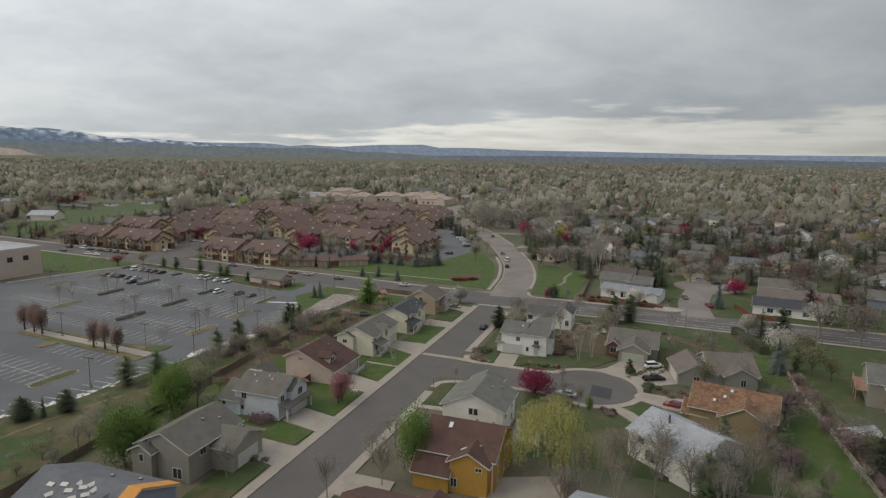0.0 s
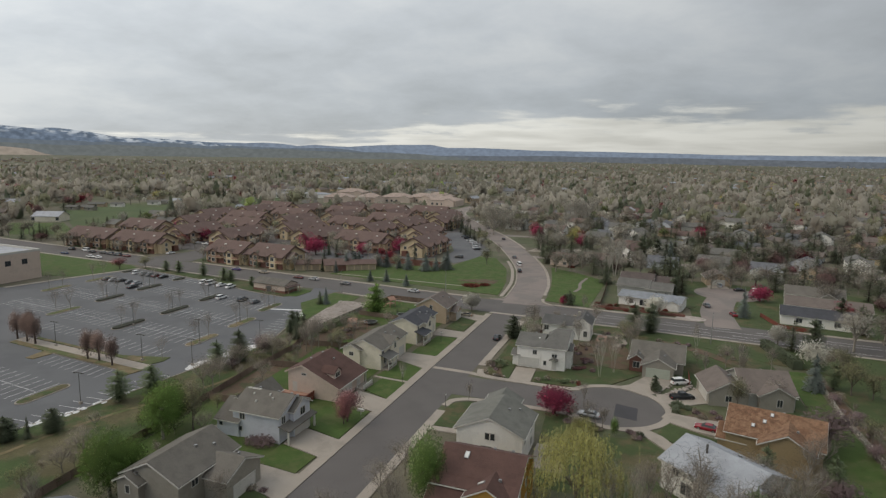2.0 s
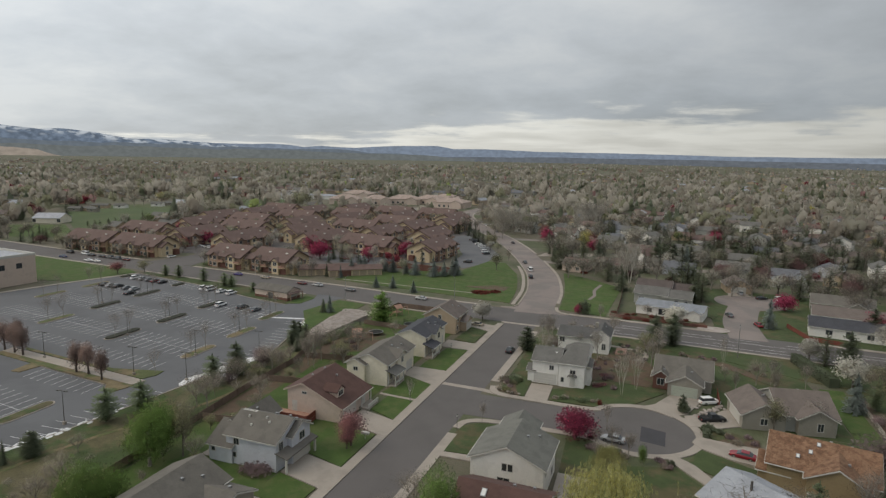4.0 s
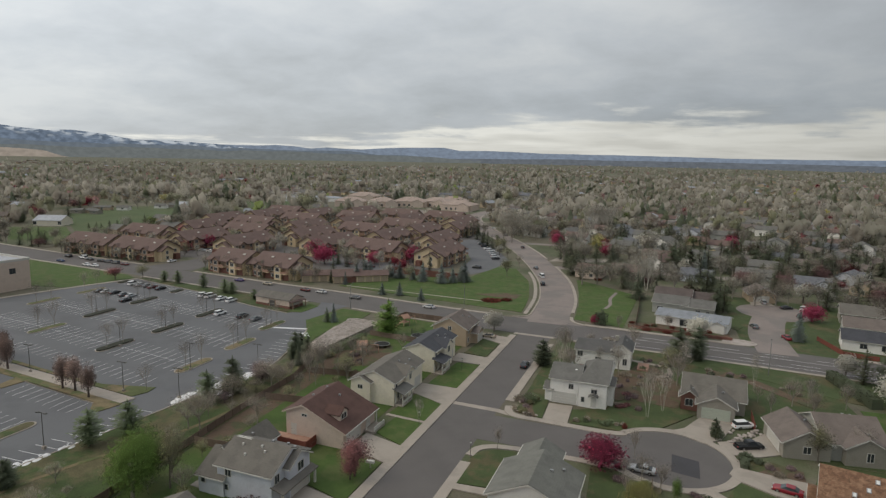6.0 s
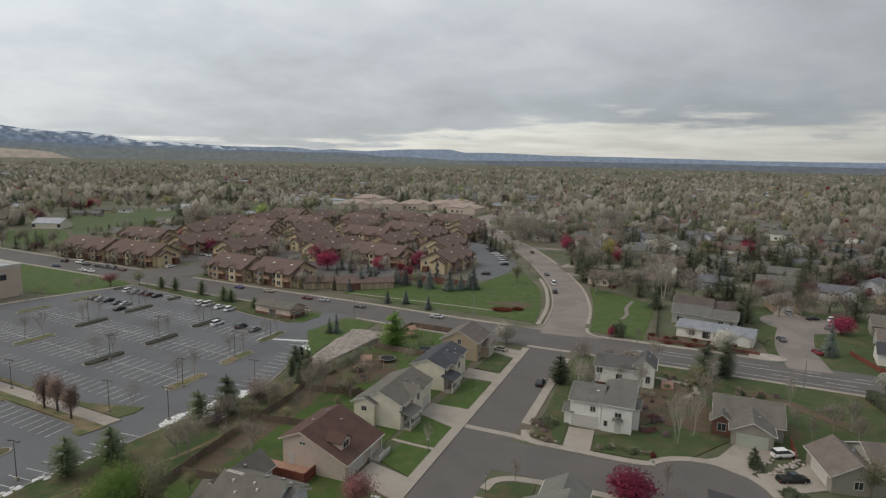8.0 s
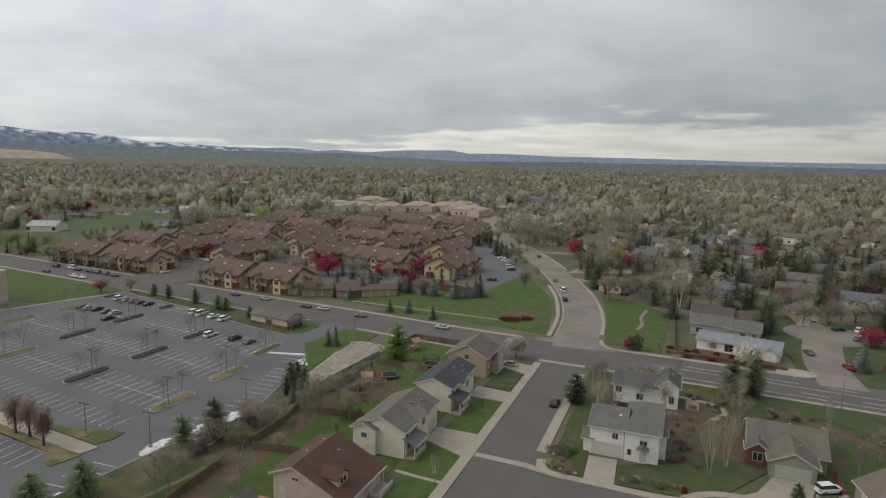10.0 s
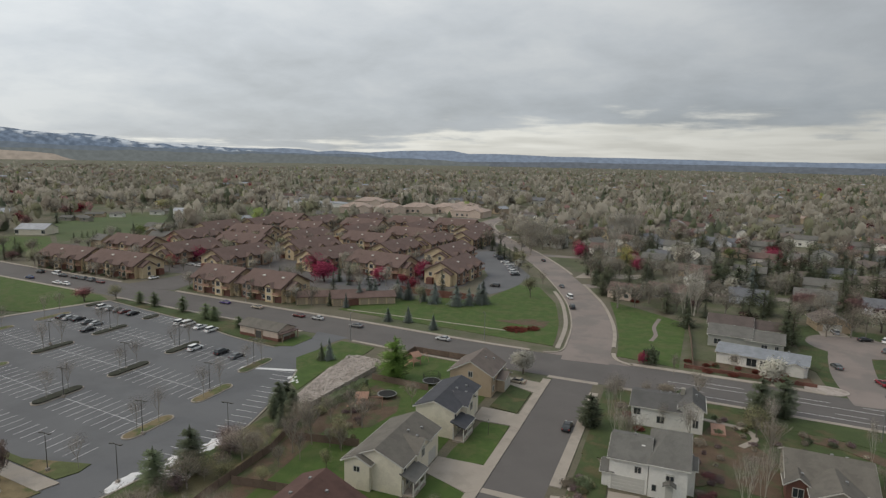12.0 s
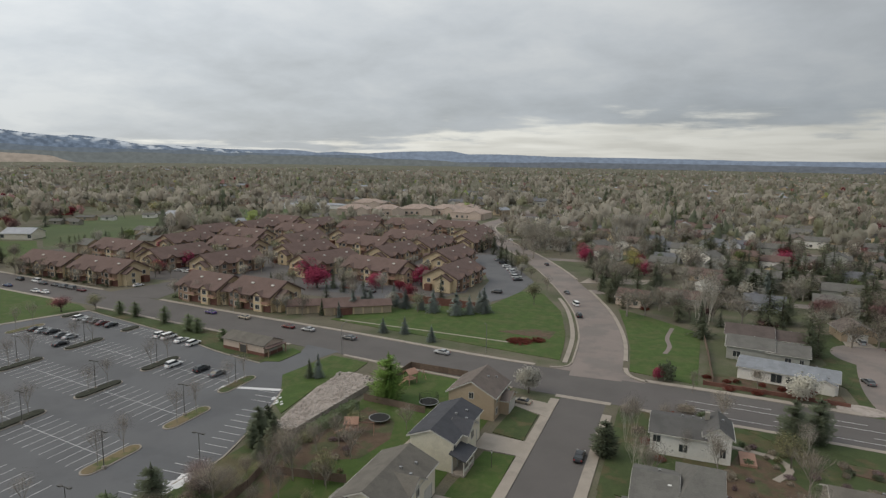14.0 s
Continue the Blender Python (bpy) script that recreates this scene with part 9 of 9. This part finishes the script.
ACCENTS += [("far_twig", -56, 320, 15, 1.2), ("far_twig", -49, 309, 15, 1.2), ("far_twig", -47, 302, 16, 1.2), ("far_twig", -42, 296, 16, 1.2), ("far_budding", -36, 300, 15, 1.2), ("far_twig", -29, 302, 14, 1.2), ("far_poplar", 2, 339, 19, 1.3), ("far_poplar", 7, 334, 21, 1.3), ("far_poplar", 12, 333, 21, 1.3), ("far_poplar", 17, 342, 19, 1.3), ("far_poplar", 22, 372, 18, 1.3), ("far_poplar", 72, 455, 18, 1.3), ("far_poplar", 80, 450, 17, 1.3), ("far_poplar", 144, 610, 20, 1.3), ("far_poplar", 197, 520, 20, 1.3)]
ACCENTS += [("far_yellow", 15, 218, 9, 1.2), ("far_blossom", 40, 257, 9, 1.2), ("far_blossom", 58, 174, 9, 1.2), ("far_crimson", 90, 284, 8, 1.3), ("far_green", 27, 236, 9, 1.1), ("far_conifer", 30, 263, 13, 1.5), ("far_conifer", 5, 183, 11, 1.5), ("far_conifer", 61, 156, 12, 1.5), ("far_pine", 111, 178, 13, 1.4), ("far_pine", 104, 172, 13, 1.4), ("far_pine", 93, 170, 13, 1.4), ("far_pine", 99, 182, 14, 1.4), ("far_pine", 118, 190, 13, 1.4), ("far_mauve", 110, 176, 9, 1.2), ("far_mauve", 78, 157, 8, 1.2)]
ACCENTS += [("far_crimson", -13, 274, 7, 1.15), ("far_crimson", 18, 245, 6, 1.15), ("far_crimson", -34, 413, 6, 1.15), ("far_mauve", 46, 351, 10, 1.15), ("far_mauve", 51, 347, 10, 1.15), ("far_crimson", 92, 292, 8, 1.15), ("far_conifer", 97, 309, 13, 1.5), ("far_crimson", 82, 331, 7, 1.15), ("far_crimson", 195, 485, 8, 1.15), ("far_crimson", 83, 319, 7, 1.15), ("far_crimson", 61, 517, 5, 1.15)]
ACCENTS += [("far_blossom", 45, 273, 9, 1.15), ("far_blossom", 49, 271, 9, 1.15), ("far_blossom", 41, 274, 7, 1.15), ("far_yellow", -130, 1042, 10, 1.15), ("far_yellow", 15, 247, 8, 1.15), ("far_green", 26, 404, 11, 1.15), ("far_green", 20, 371, 9, 1.15)]
ACCENTS += [("far_conifer", 65, 419, 12, 1.5), ("far_conifer", 71, 388, 12, 1.5), ("far_conifer", 93, 373, 13, 1.5), ("far_conifer", 26, 278, 13, 1.5), ("far_conifer", 28, 285, 12, 1.5), ("far_conifer", 55, 327, 12, 1.5), ("far_conifer", -11, 742, 14, 1.5), ("far_conifer", -23, 649, 13, 1.5), ("far_pine", 233, 650, 13, 1.4), ("far_conifer", 219, 622, 12, 1.5), ("far_conifer", 243, 662, 12, 1.5), ("far_pine", 229, 684, 11, 1.4), ("far_conifer", 100, 322, 12, 1.5)]
ACCENTS += [("far_pine", 83, 232, 13, 1.4), ("far_pine", 87, 227, 13, 1.4), ("far_conifer", 90, 221, 13, 1.5), ("far_pine", 99, 246, 14, 1.4), ("far_pine", 76, 215, 12, 1.4), ("far_conifer", 99, 232, 14, 1.5), ("far_pine", 64, 193, 12, 1.4), ("far_pine", 59, 209, 12, 1.4), ("far_conifer", 54, 213, 12, 1.5), ("far_pine", 55, 189, 12, 1.4), ("far_brown", 106, 235, 11, 1.15), ("far_pine", 96, 206, 12, 1.4)]
ACCENTS += [("far_conifer", 36, 713, 13, 1.5), ("far_conifer", 45, 669, 13, 1.5), ("far_pine", 53, 655, 12, 1.4), ("far_conifer", 61, 642, 13, 1.5), ("far_conifer", 72, 631, 12, 1.5)]
ACCENTS += [("far_conifer", -428, 388, 14, 1.5), ("far_conifer", -352, 374, 14, 1.5), ("far_conifer", -355, 385, 13, 1.5), ("far_conifer", -354, 400, 14, 1.5), ("far_conifer", -357, 412, 14, 1.5), ("far_conifer", -345, 405, 13, 1.5), ("far_pine", -336, 370, 12, 1.4), ("far_conifer", -342, 436, 13, 1.5), ("far_conifer", -337, 438, 13, 1.5)]
ACCENTS += [("far_olive", -385, 356, 13, 1.15), ("far_olive", -387, 368, 12, 1.15), ("far_budding", -377, 367, 13, 1.15), ("far_olive", -361, 363, 13, 1.15), ("far_budding", -351, 362, 13, 1.15), ("far_yellow", -397, 363, 11, 1.15), ("far_olive", -331, 349, 12, 1.15), ("far_budding", -388, 330, 11, 1.15), ("far_twig", -388, 319, 11, 1.15), ("far_olive", -262, 397, 15, 1.15), ("far_olive", -272, 404, 14, 1.15), ("far_olive", -255, 394, 13, 1.15)]
ACCENTS += [("far_crimson", -440, 315, 9, 1.15), ("far_crimson", -506, 345, 9, 1.15), ("far_mauve", -434, 295, 9, 1.15), ("far_conifer", -383, 245, 11, 1.5), ("far_conifer", -415, 284, 11, 1.5), ("far_crimson", -413, 238, 8, 1.15), ("far_mauve", -383, 222, 8, 1.15)]
ACCENTS += [("far_pine", -303, 190, 4, 1.4), ("far_pine", -301, 194, 4.5, 1.4), ("far_pine", -300, 197, 4, 1.4), ("far_pine", -297, 201, 4.5, 1.4), ("far_pine", -297, 207, 5, 1.4), ("far_pine", -296, 211, 4.5, 1.4), ("far_pine", -291, 213, 5, 1.4)]
ACCENTS += [("far_pine", 63, 110, 12, 1.2), ("far_pine", 64, 107, 11, 1.2), ("far_conifer", 36, 118, 11, 1.5), ("far_pine", 86, 44, 9, 1.2), ("far_blossom", 94, 133, 8, 1.2), ("far_mauve", 91, 149, 9, 1.2), ("far_conifer", 113, 232, 12, 1.5), ("far_conifer", 108, 221, 12, 1.5), ("far_conifer", 113, 219, 11, 1.5), ("far_pine", 81, 189, 12, 1.2), ("far_pine", 80, 194, 12, 1.2), ("far_conifer", 75, 187, 11, 1.5), ("far_pine", 73, 253, 12, 1.2), ("far_conifer", 67, 288, 11, 1.5)]
ACCENTS += [("far_conifer", 123, 161, 13, 1.5), ("far_pine", 167, 306, 12, 1.2), ("far_pine", 166, 290, 12, 1.2), ("far_brown", 149, 215, 12, 1.2), ("far_twig", 136, 149, 12, 1.2), ("far_twig", 137, 143, 11, 1.2), ("far_yellow", 186, 261, 11, 1.2), ("far_olive", 178, 244, 10, 1.2), ("far_brown", 182, 238, 11, 1.2), ("far_crimson", 126, 201, 8, 1.2), ("far_crimson", 127, 194, 7, 1.2), ("far_brown", 123, 211, 11, 1.2), ("far_brown", 116, 193, 11, 1.2), ("far_mauve", 109, 174, 8, 1.2)]
ACCENTS += [("far_blossom", 57, 180, 8, 1.2), ("far_blossom", 41, 254, 8, 1.2), ("far_crimson", 110, 83, 6, 1.2), ("far_pine", 111, 72, 9, 1.2), ("far_pine", 110, 67, 9, 1.2), ("far_twig", 102, 49, 12, 1.2), ("far_brown", 111, 45, 12, 1.2), ("far_brown", 112, 58, 11, 1.2), ("far_crimson", 121, 74, 6, 1.2), ("far_pine", 128, 117, 11, 1.2), ("far_pine", 128, 108, 11, 1.2), ("far_brown", 112, 102, 10, 1.2), ("far_brown", 110, 111, 10, 1.2), ("far_mauve", 136, 102, 8, 1.2)]
ACCENTS += [("far_brown", 82, 149, 10, 1.2), ("far_brown", 83, 123, 9, 1.2), ("far_pine", 86, 165, 10, 1.2), ("far_brown", 76, 121, 9, 1.2), ("far_budding", 70, 131, 10, 1.2), ("far_brown", 98, 129, 10, 1.2), ("far_pine", 99, 123, 10, 1.2), ("far_brown", 103, 114, 10, 1.2), ("far_pine", 111, 133, 11, 1.2), ("far_mauve", 119, 136, 8, 1.2), ("far_brown", 126, 139, 10, 1.2), ("far_pine", 133, 154, 12, 1.2), ("far_brown", 147, 146, 11, 1.2), ("far_pine", 161, 178, 12, 1.2), ("far_brown", 149, 136, 11, 1.2)]
ACCENTS += [("far_pine", 162, 230, 12, 1.2), ("far_brown", 161, 211, 11, 1.2), ("far_conifer", 159, 193, 12, 1.5), ("far_pine", 144, 244, 12, 1.2), ("far_brown", 145, 269, 11, 1.2), ("far_pine", 142, 281, 12, 1.2), ("far_brown", 99, 227, 10, 1.2), ("far_mauve", 96, 249, 8, 1.2), ("far_pine", 114, 284, 11, 1.2), ("far_brown", 96, 276, 10, 1.2), ("far_pine", 177, 309, 12, 1.2), ("far_pine", 215, 325, 12, 1.2), ("far_brown", 218, 359, 11, 1.2)]
rng = random.Random(52)
for i in range(30):
    x = -236 + i * 5.2 + rng.uniform(-1.5, 1.5)
    if not -176 < x < -146:
        ACCENTS.append((rng.choice(("far_brown", "far_twig", "far_budding", "far_conifer")), x, 113.0 - (x + 236) * 0.118 + rng.uniform(-1.2, 0.8), rng.uniform(5.5, 8.5), 0.9))
grove("landmark_trees", ACCENTS, "conifers, poplars and crimson trees standing out among gardens")


OCT = np.array([(1, 0, 0), (0, 1, 0), (-1, 0, 0), (0, -1, 0), (0, 0, 1), (0, 0, -1)], float)
OCT_FACES = np.array([(0, 1, 4), (1, 2, 4), (2, 3, 4), (3, 0, 4), (1, 0, 5), (2, 1, 5), (3, 2, 5), (0, 3, 5)])
_bm = bmesh.new()
bmesh.ops.create_icosphere(_bm, subdivisions=1, radius=1.0)
_bm.verts.index_update()
ICO, ICO_FACES = np.array([tuple(v.co) for v in _bm.verts]), np.array([[v.index for v in f.verts] for f in _bm.faces])
_bm.free()


def far_woods():
    """Crowns of thousands of trees over the plain, each of many loose clumps."""
    rng = np.random.default_rng(5)
    kinds = {"budding": (0.34, 10.0, 1.1), "twig": (0.24, 11.0, 1.0), "brown": (0.18, 9.5, 1.05), "olive": (0.11, 9.5, 1.05), "conifer": (0.095, 9.5, 0.6), "pine": (0.075, 9.0, 0.8), "green": (0.018, 8.0, 0.9), "crimson": (0.016, 6.5, 1.0), "mauve": (0.03, 7.5, 1.0), "blossom": (0.010, 6.5, 1.0), "yellow": (0.004, 8.0, 1.0)}
    names = list(kinds)
    prob = np.array([kinds[k][0] for k in names])
    rows = []
    for r0, r1, n in ((430, 900, 3300), (900, 1800, 4600), (1800, 3200, 4200), (3200, 4700, 2800)):
        a = np.radians(rng.uniform(42, 158, n))
        r = np.sqrt(rng.uniform(r0 ** 2, r1 ** 2, n))
        for x, y, q in zip(22 + r * np.cos(a), -100 + r * np.sin(a), r):
            # openings: yards, streets and school fields
            if noise.noise(Vector((x * 0.009, y * 0.009, 2.0))) > 0.33 and rng.random() < 0.75:
                continue
            if q > 2900 and x < -0.25 * y:
                continue
            if q > 900 or free(x, y, 9.5):
                rows.append((x, y, q))
    groups = {k: [] for k in names}
    for x, y, q in rows:
        # planting differs from quarter to quarter, in wider quarters further out
        g, e = math.atan2(x - 22, y + 100) * 16, math.log(q) * 11
        dark = 1.5 * noise.noise(Vector((g, e, 6.0))) + 0.7 * noise.noise(Vector((g * 2.7, e * 2.7, 16.0)))
        pale = 1.4 * noise.noise(Vector((g * 0.6, e * 0.6, 11.0)))
        w = prob * np.array([1, 1 + 2 * max(pale, 0), 1 + 1.5 * max(-pale, 0), 1 + 2 * max(-pale, 0), 0.5 + 9 * max(dark, 0), 0.5 + 8 * max(dark, 0), 1, 1, 1, 1, 1])
        groups[names[rng.choice(len(names), p=w / w.sum())]].append((x, y, q, 1 + 0.5 * max(pale, 0)))
    for k in names:
        _, h0, wide = kinds[k]
        vs, ns, fs, total = [], [], [], 0
        for x, y, q, tall in groups[k]:
            h = h0 * rng.uniform(0.5, 1.45) * tall
            rad = h * 0.42 * wide * rng.uniform(0.8, 1.25) * (1 if q < 1800 else 1.35)
            z0 = 0 if q < 700 else 0.6 * (q - 700) / 1000
            ball, faces = (ICO, ICO_FACES) if q < 900 else (OCT, OCT_FACES)
            lobes = 5 if q < 900 else (5 if q < 1800 else 3)
            if k in ("conifer", "pine"):
                t = np.linspace(0.0, 0.85, lobes)
                c = np.stack([rng.normal(size=lobes) * rad * 0.10, rng.normal(size=lobes) * rad * 0.10, h * (0.16 + 0.7 * t)], 1)
                e = np.stack([rad * (1.0 - 0.85 * t) + 0.3] * 2 + [np.full(lobes, h * 0.2)], 1)
            else:
                u = rng.normal(size=(lobes, 3))
                u /= np.linalg.norm(u, axis=1)[:, None]
                c = np.stack([u[:, 0] * rad * 0.55, u[:, 1] * rad * 0.55, h * (0.58 + 0.24 * u[:, 2])], 1)
                e = np.stack([rad * rng.uniform(0.26, 0.52, lobes), rad * rng.uniform(0.26, 0.52, lobes), h * rng.uniform(0.16, 0.34, lobes)], 1)
            v = ball[None] * e[:, None] * rng.uniform(0.7, 1.25, (lobes, len(ball), 1)) + c[:, None] + (x, y, z0)
            n = ball[None] * 0.22 + (c - c.mean(0))[:, None] / (rad + 0.5) * 0.25 + (0, 0, 0.85)
            f = faces[None] + (np.arange(lobes) * len(ball))[:, None, None] + total
            vs.append(v.reshape(-1, 3))
            ns.append(n.reshape(-1, 3))
            fs.append(f.reshape(-1, 3))
            total += lobes * len(ball)
            if q < 900 and k not in ("conifer", "pine"):
                # loose sprays of twigs break the outline
                m = 30
                u = rng.normal(size=(m, 3))
                u /= np.linalg.norm(u, axis=1)[:, None]
                p = np.stack([u[:, 0] * rad * 0.9, u[:, 1] * rad * 0.9, h * (0.62 + 0.40 * u[:, 2])], 1) + (x, y, z0)
                root = p * 0.55 + np.array((x, y, z0 + h * 0.3)) * 0.45
                tri = np.stack([root, p + rng.normal(size=(m, 3)) * 0.4, p + rng.normal(size=(m, 3)) * 0.4 + (0, 0, 0.5)], 1)
                vs.append(tri.reshape(-1, 3))
                ns.append(np.repeat(u * 0.25 + (0, 0, 0.85), 3, 0))
                fs.append(np.arange(3 * m).reshape(-1, 3) + total)
                total += 3 * m
        if not vs:
            continue
        fs, ns = np.concatenate(fs).astype(np.int32), np.concatenate(ns)
        n = len(fs)
        me = bpy.data.meshes.new("far_trees")
        me.vertices.add(total)
        me.vertices.foreach_set("co", np.concatenate(vs).astype(np.float32).ravel())
        me.loops.add(3 * n)
        me.loops.foreach_set("vertex_index", fs.ravel())
        me.polygons.add(n)
        me.polygons.foreach_set("loop_start", np.arange(0, 3 * n, 3, dtype=np.int32))
        me.polygons.foreach_set("use_smooth", np.ones(n, bool))
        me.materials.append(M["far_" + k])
        me.update(calc_edges=True)
        me.normals_split_custom_set_from_vertices(ns / np.linalg.norm(ns, axis=1)[:, None])
        tagged(new("far_trees", me), {"conifer": "dark conifers", "pine": "green pines", "crimson": "crimson crabapples", "blossom": "white blossoming trees", "green": "fresh green trees", "twig": "bare pale trees", "yellow": "yellow-green trees"}.get(k, k + " spring trees") + " scattered over the far town", "trees", "", "stuff")


far_woods()


def ridge(name, dist, a0, a1, heights, colour, seed, rough, label, snow=0.0, painted_relief=0.2):
    """A far mountain ridge standing as a plain backdrop that glows by itself, haze in its colour; snow: how far it
    comes down from the crest, in metres.
    """
    ma = bpy.data.materials.new(name)
    ma.use_nodes = True
    nt = ma.node_tree
    nt.nodes.clear()
    N = lambda k: nt.nodes.new("ShaderNode" + k)
    L = nt.links.new
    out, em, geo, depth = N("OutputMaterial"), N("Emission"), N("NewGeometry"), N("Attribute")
    depth.attribute_name = "below_crest"

    def spots(stretch, scale, a, b, detail=7):
        mp, n, r = N("Mapping"), N("TexNoise"), N("MapRange")
        mp.inputs["Scale"].default_value = stretch
        L(geo.outputs["Position"], mp.inputs["Vector"])
        L(mp.outputs[0], n.inputs["Vector"])
        n.inputs["Scale"].default_value, n.inputs["Detail"].default_value = scale, detail
        L(n.outputs["Fac"], r.inputs["Value"])
        r.inputs["From Min"].default_value, r.inputs["From Max"].default_value = a, b
        return r.outputs[0]

    # noise paints lighter and darker slopes in place of real light and shade
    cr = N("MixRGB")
    cr.inputs[1].default_value = (*[c * (1 - painted_relief) for c in colour], 1)
    cr.inputs[2].default_value = (*[c * (1 + painted_relief) for c in colour], 1)
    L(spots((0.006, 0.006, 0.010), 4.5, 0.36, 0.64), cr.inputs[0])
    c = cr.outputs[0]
    if snow:
        near = N("MapRange")
        near.inputs["From Min"].default_value, near.inputs["From Max"].default_value = snow, snow * 0.3
        L(depth.outputs["Fac"], near.inputs["Value"])
        both = N("Math")
        both.operation = "MULTIPLY"
        L(near.outputs[0], both.inputs[0])
        L(spots((0.016, 0.016, 0.045), 1.0, 0.46, 0.60), both.inputs[1])
        mx = N("MixRGB")
        mx.inputs[2].default_value = (0.46, 0.50, 0.54, 1)
        L(both.outputs[0], mx.inputs[0])
        L(c, mx.inputs[1])
        c = mx.outputs[0]
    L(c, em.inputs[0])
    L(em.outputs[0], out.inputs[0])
    n = 420
    verts, faces, below = [], [], []
    xs = np.linspace(0, 1, len(heights))
    for i in range(n):
        f = i / (n - 1)
        a = radians(a0 + (a1 - a0) * f)
        h = np.interp(f, xs, heights)
        h = max(4, h + rough * noise.fractal(Vector((f * 14 + seed, seed, 0)), 1.0, 2.0, 4))
        x, y = 30 + dist * math.cos(a), -100 + dist * math.sin(a)
        for z in (-30, h * 0.55, h):
            g = 0.985 + 0.015 * (z + 30) / (h + 30)
            verts.append((x * g, y * g, z))
            below.append(h - z)
    for i in range(n - 1):
        for k in (0, 1):
            faces.append((3 * i + k, 3 * i + 3 + k, 3 * i + 4 + k, 3 * i + 1 + k))
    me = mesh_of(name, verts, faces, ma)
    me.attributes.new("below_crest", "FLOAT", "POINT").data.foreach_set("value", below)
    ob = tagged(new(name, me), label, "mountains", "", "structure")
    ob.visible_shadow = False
    return ob


# self-glowing ridges; the blues and greys hold the haze of distance
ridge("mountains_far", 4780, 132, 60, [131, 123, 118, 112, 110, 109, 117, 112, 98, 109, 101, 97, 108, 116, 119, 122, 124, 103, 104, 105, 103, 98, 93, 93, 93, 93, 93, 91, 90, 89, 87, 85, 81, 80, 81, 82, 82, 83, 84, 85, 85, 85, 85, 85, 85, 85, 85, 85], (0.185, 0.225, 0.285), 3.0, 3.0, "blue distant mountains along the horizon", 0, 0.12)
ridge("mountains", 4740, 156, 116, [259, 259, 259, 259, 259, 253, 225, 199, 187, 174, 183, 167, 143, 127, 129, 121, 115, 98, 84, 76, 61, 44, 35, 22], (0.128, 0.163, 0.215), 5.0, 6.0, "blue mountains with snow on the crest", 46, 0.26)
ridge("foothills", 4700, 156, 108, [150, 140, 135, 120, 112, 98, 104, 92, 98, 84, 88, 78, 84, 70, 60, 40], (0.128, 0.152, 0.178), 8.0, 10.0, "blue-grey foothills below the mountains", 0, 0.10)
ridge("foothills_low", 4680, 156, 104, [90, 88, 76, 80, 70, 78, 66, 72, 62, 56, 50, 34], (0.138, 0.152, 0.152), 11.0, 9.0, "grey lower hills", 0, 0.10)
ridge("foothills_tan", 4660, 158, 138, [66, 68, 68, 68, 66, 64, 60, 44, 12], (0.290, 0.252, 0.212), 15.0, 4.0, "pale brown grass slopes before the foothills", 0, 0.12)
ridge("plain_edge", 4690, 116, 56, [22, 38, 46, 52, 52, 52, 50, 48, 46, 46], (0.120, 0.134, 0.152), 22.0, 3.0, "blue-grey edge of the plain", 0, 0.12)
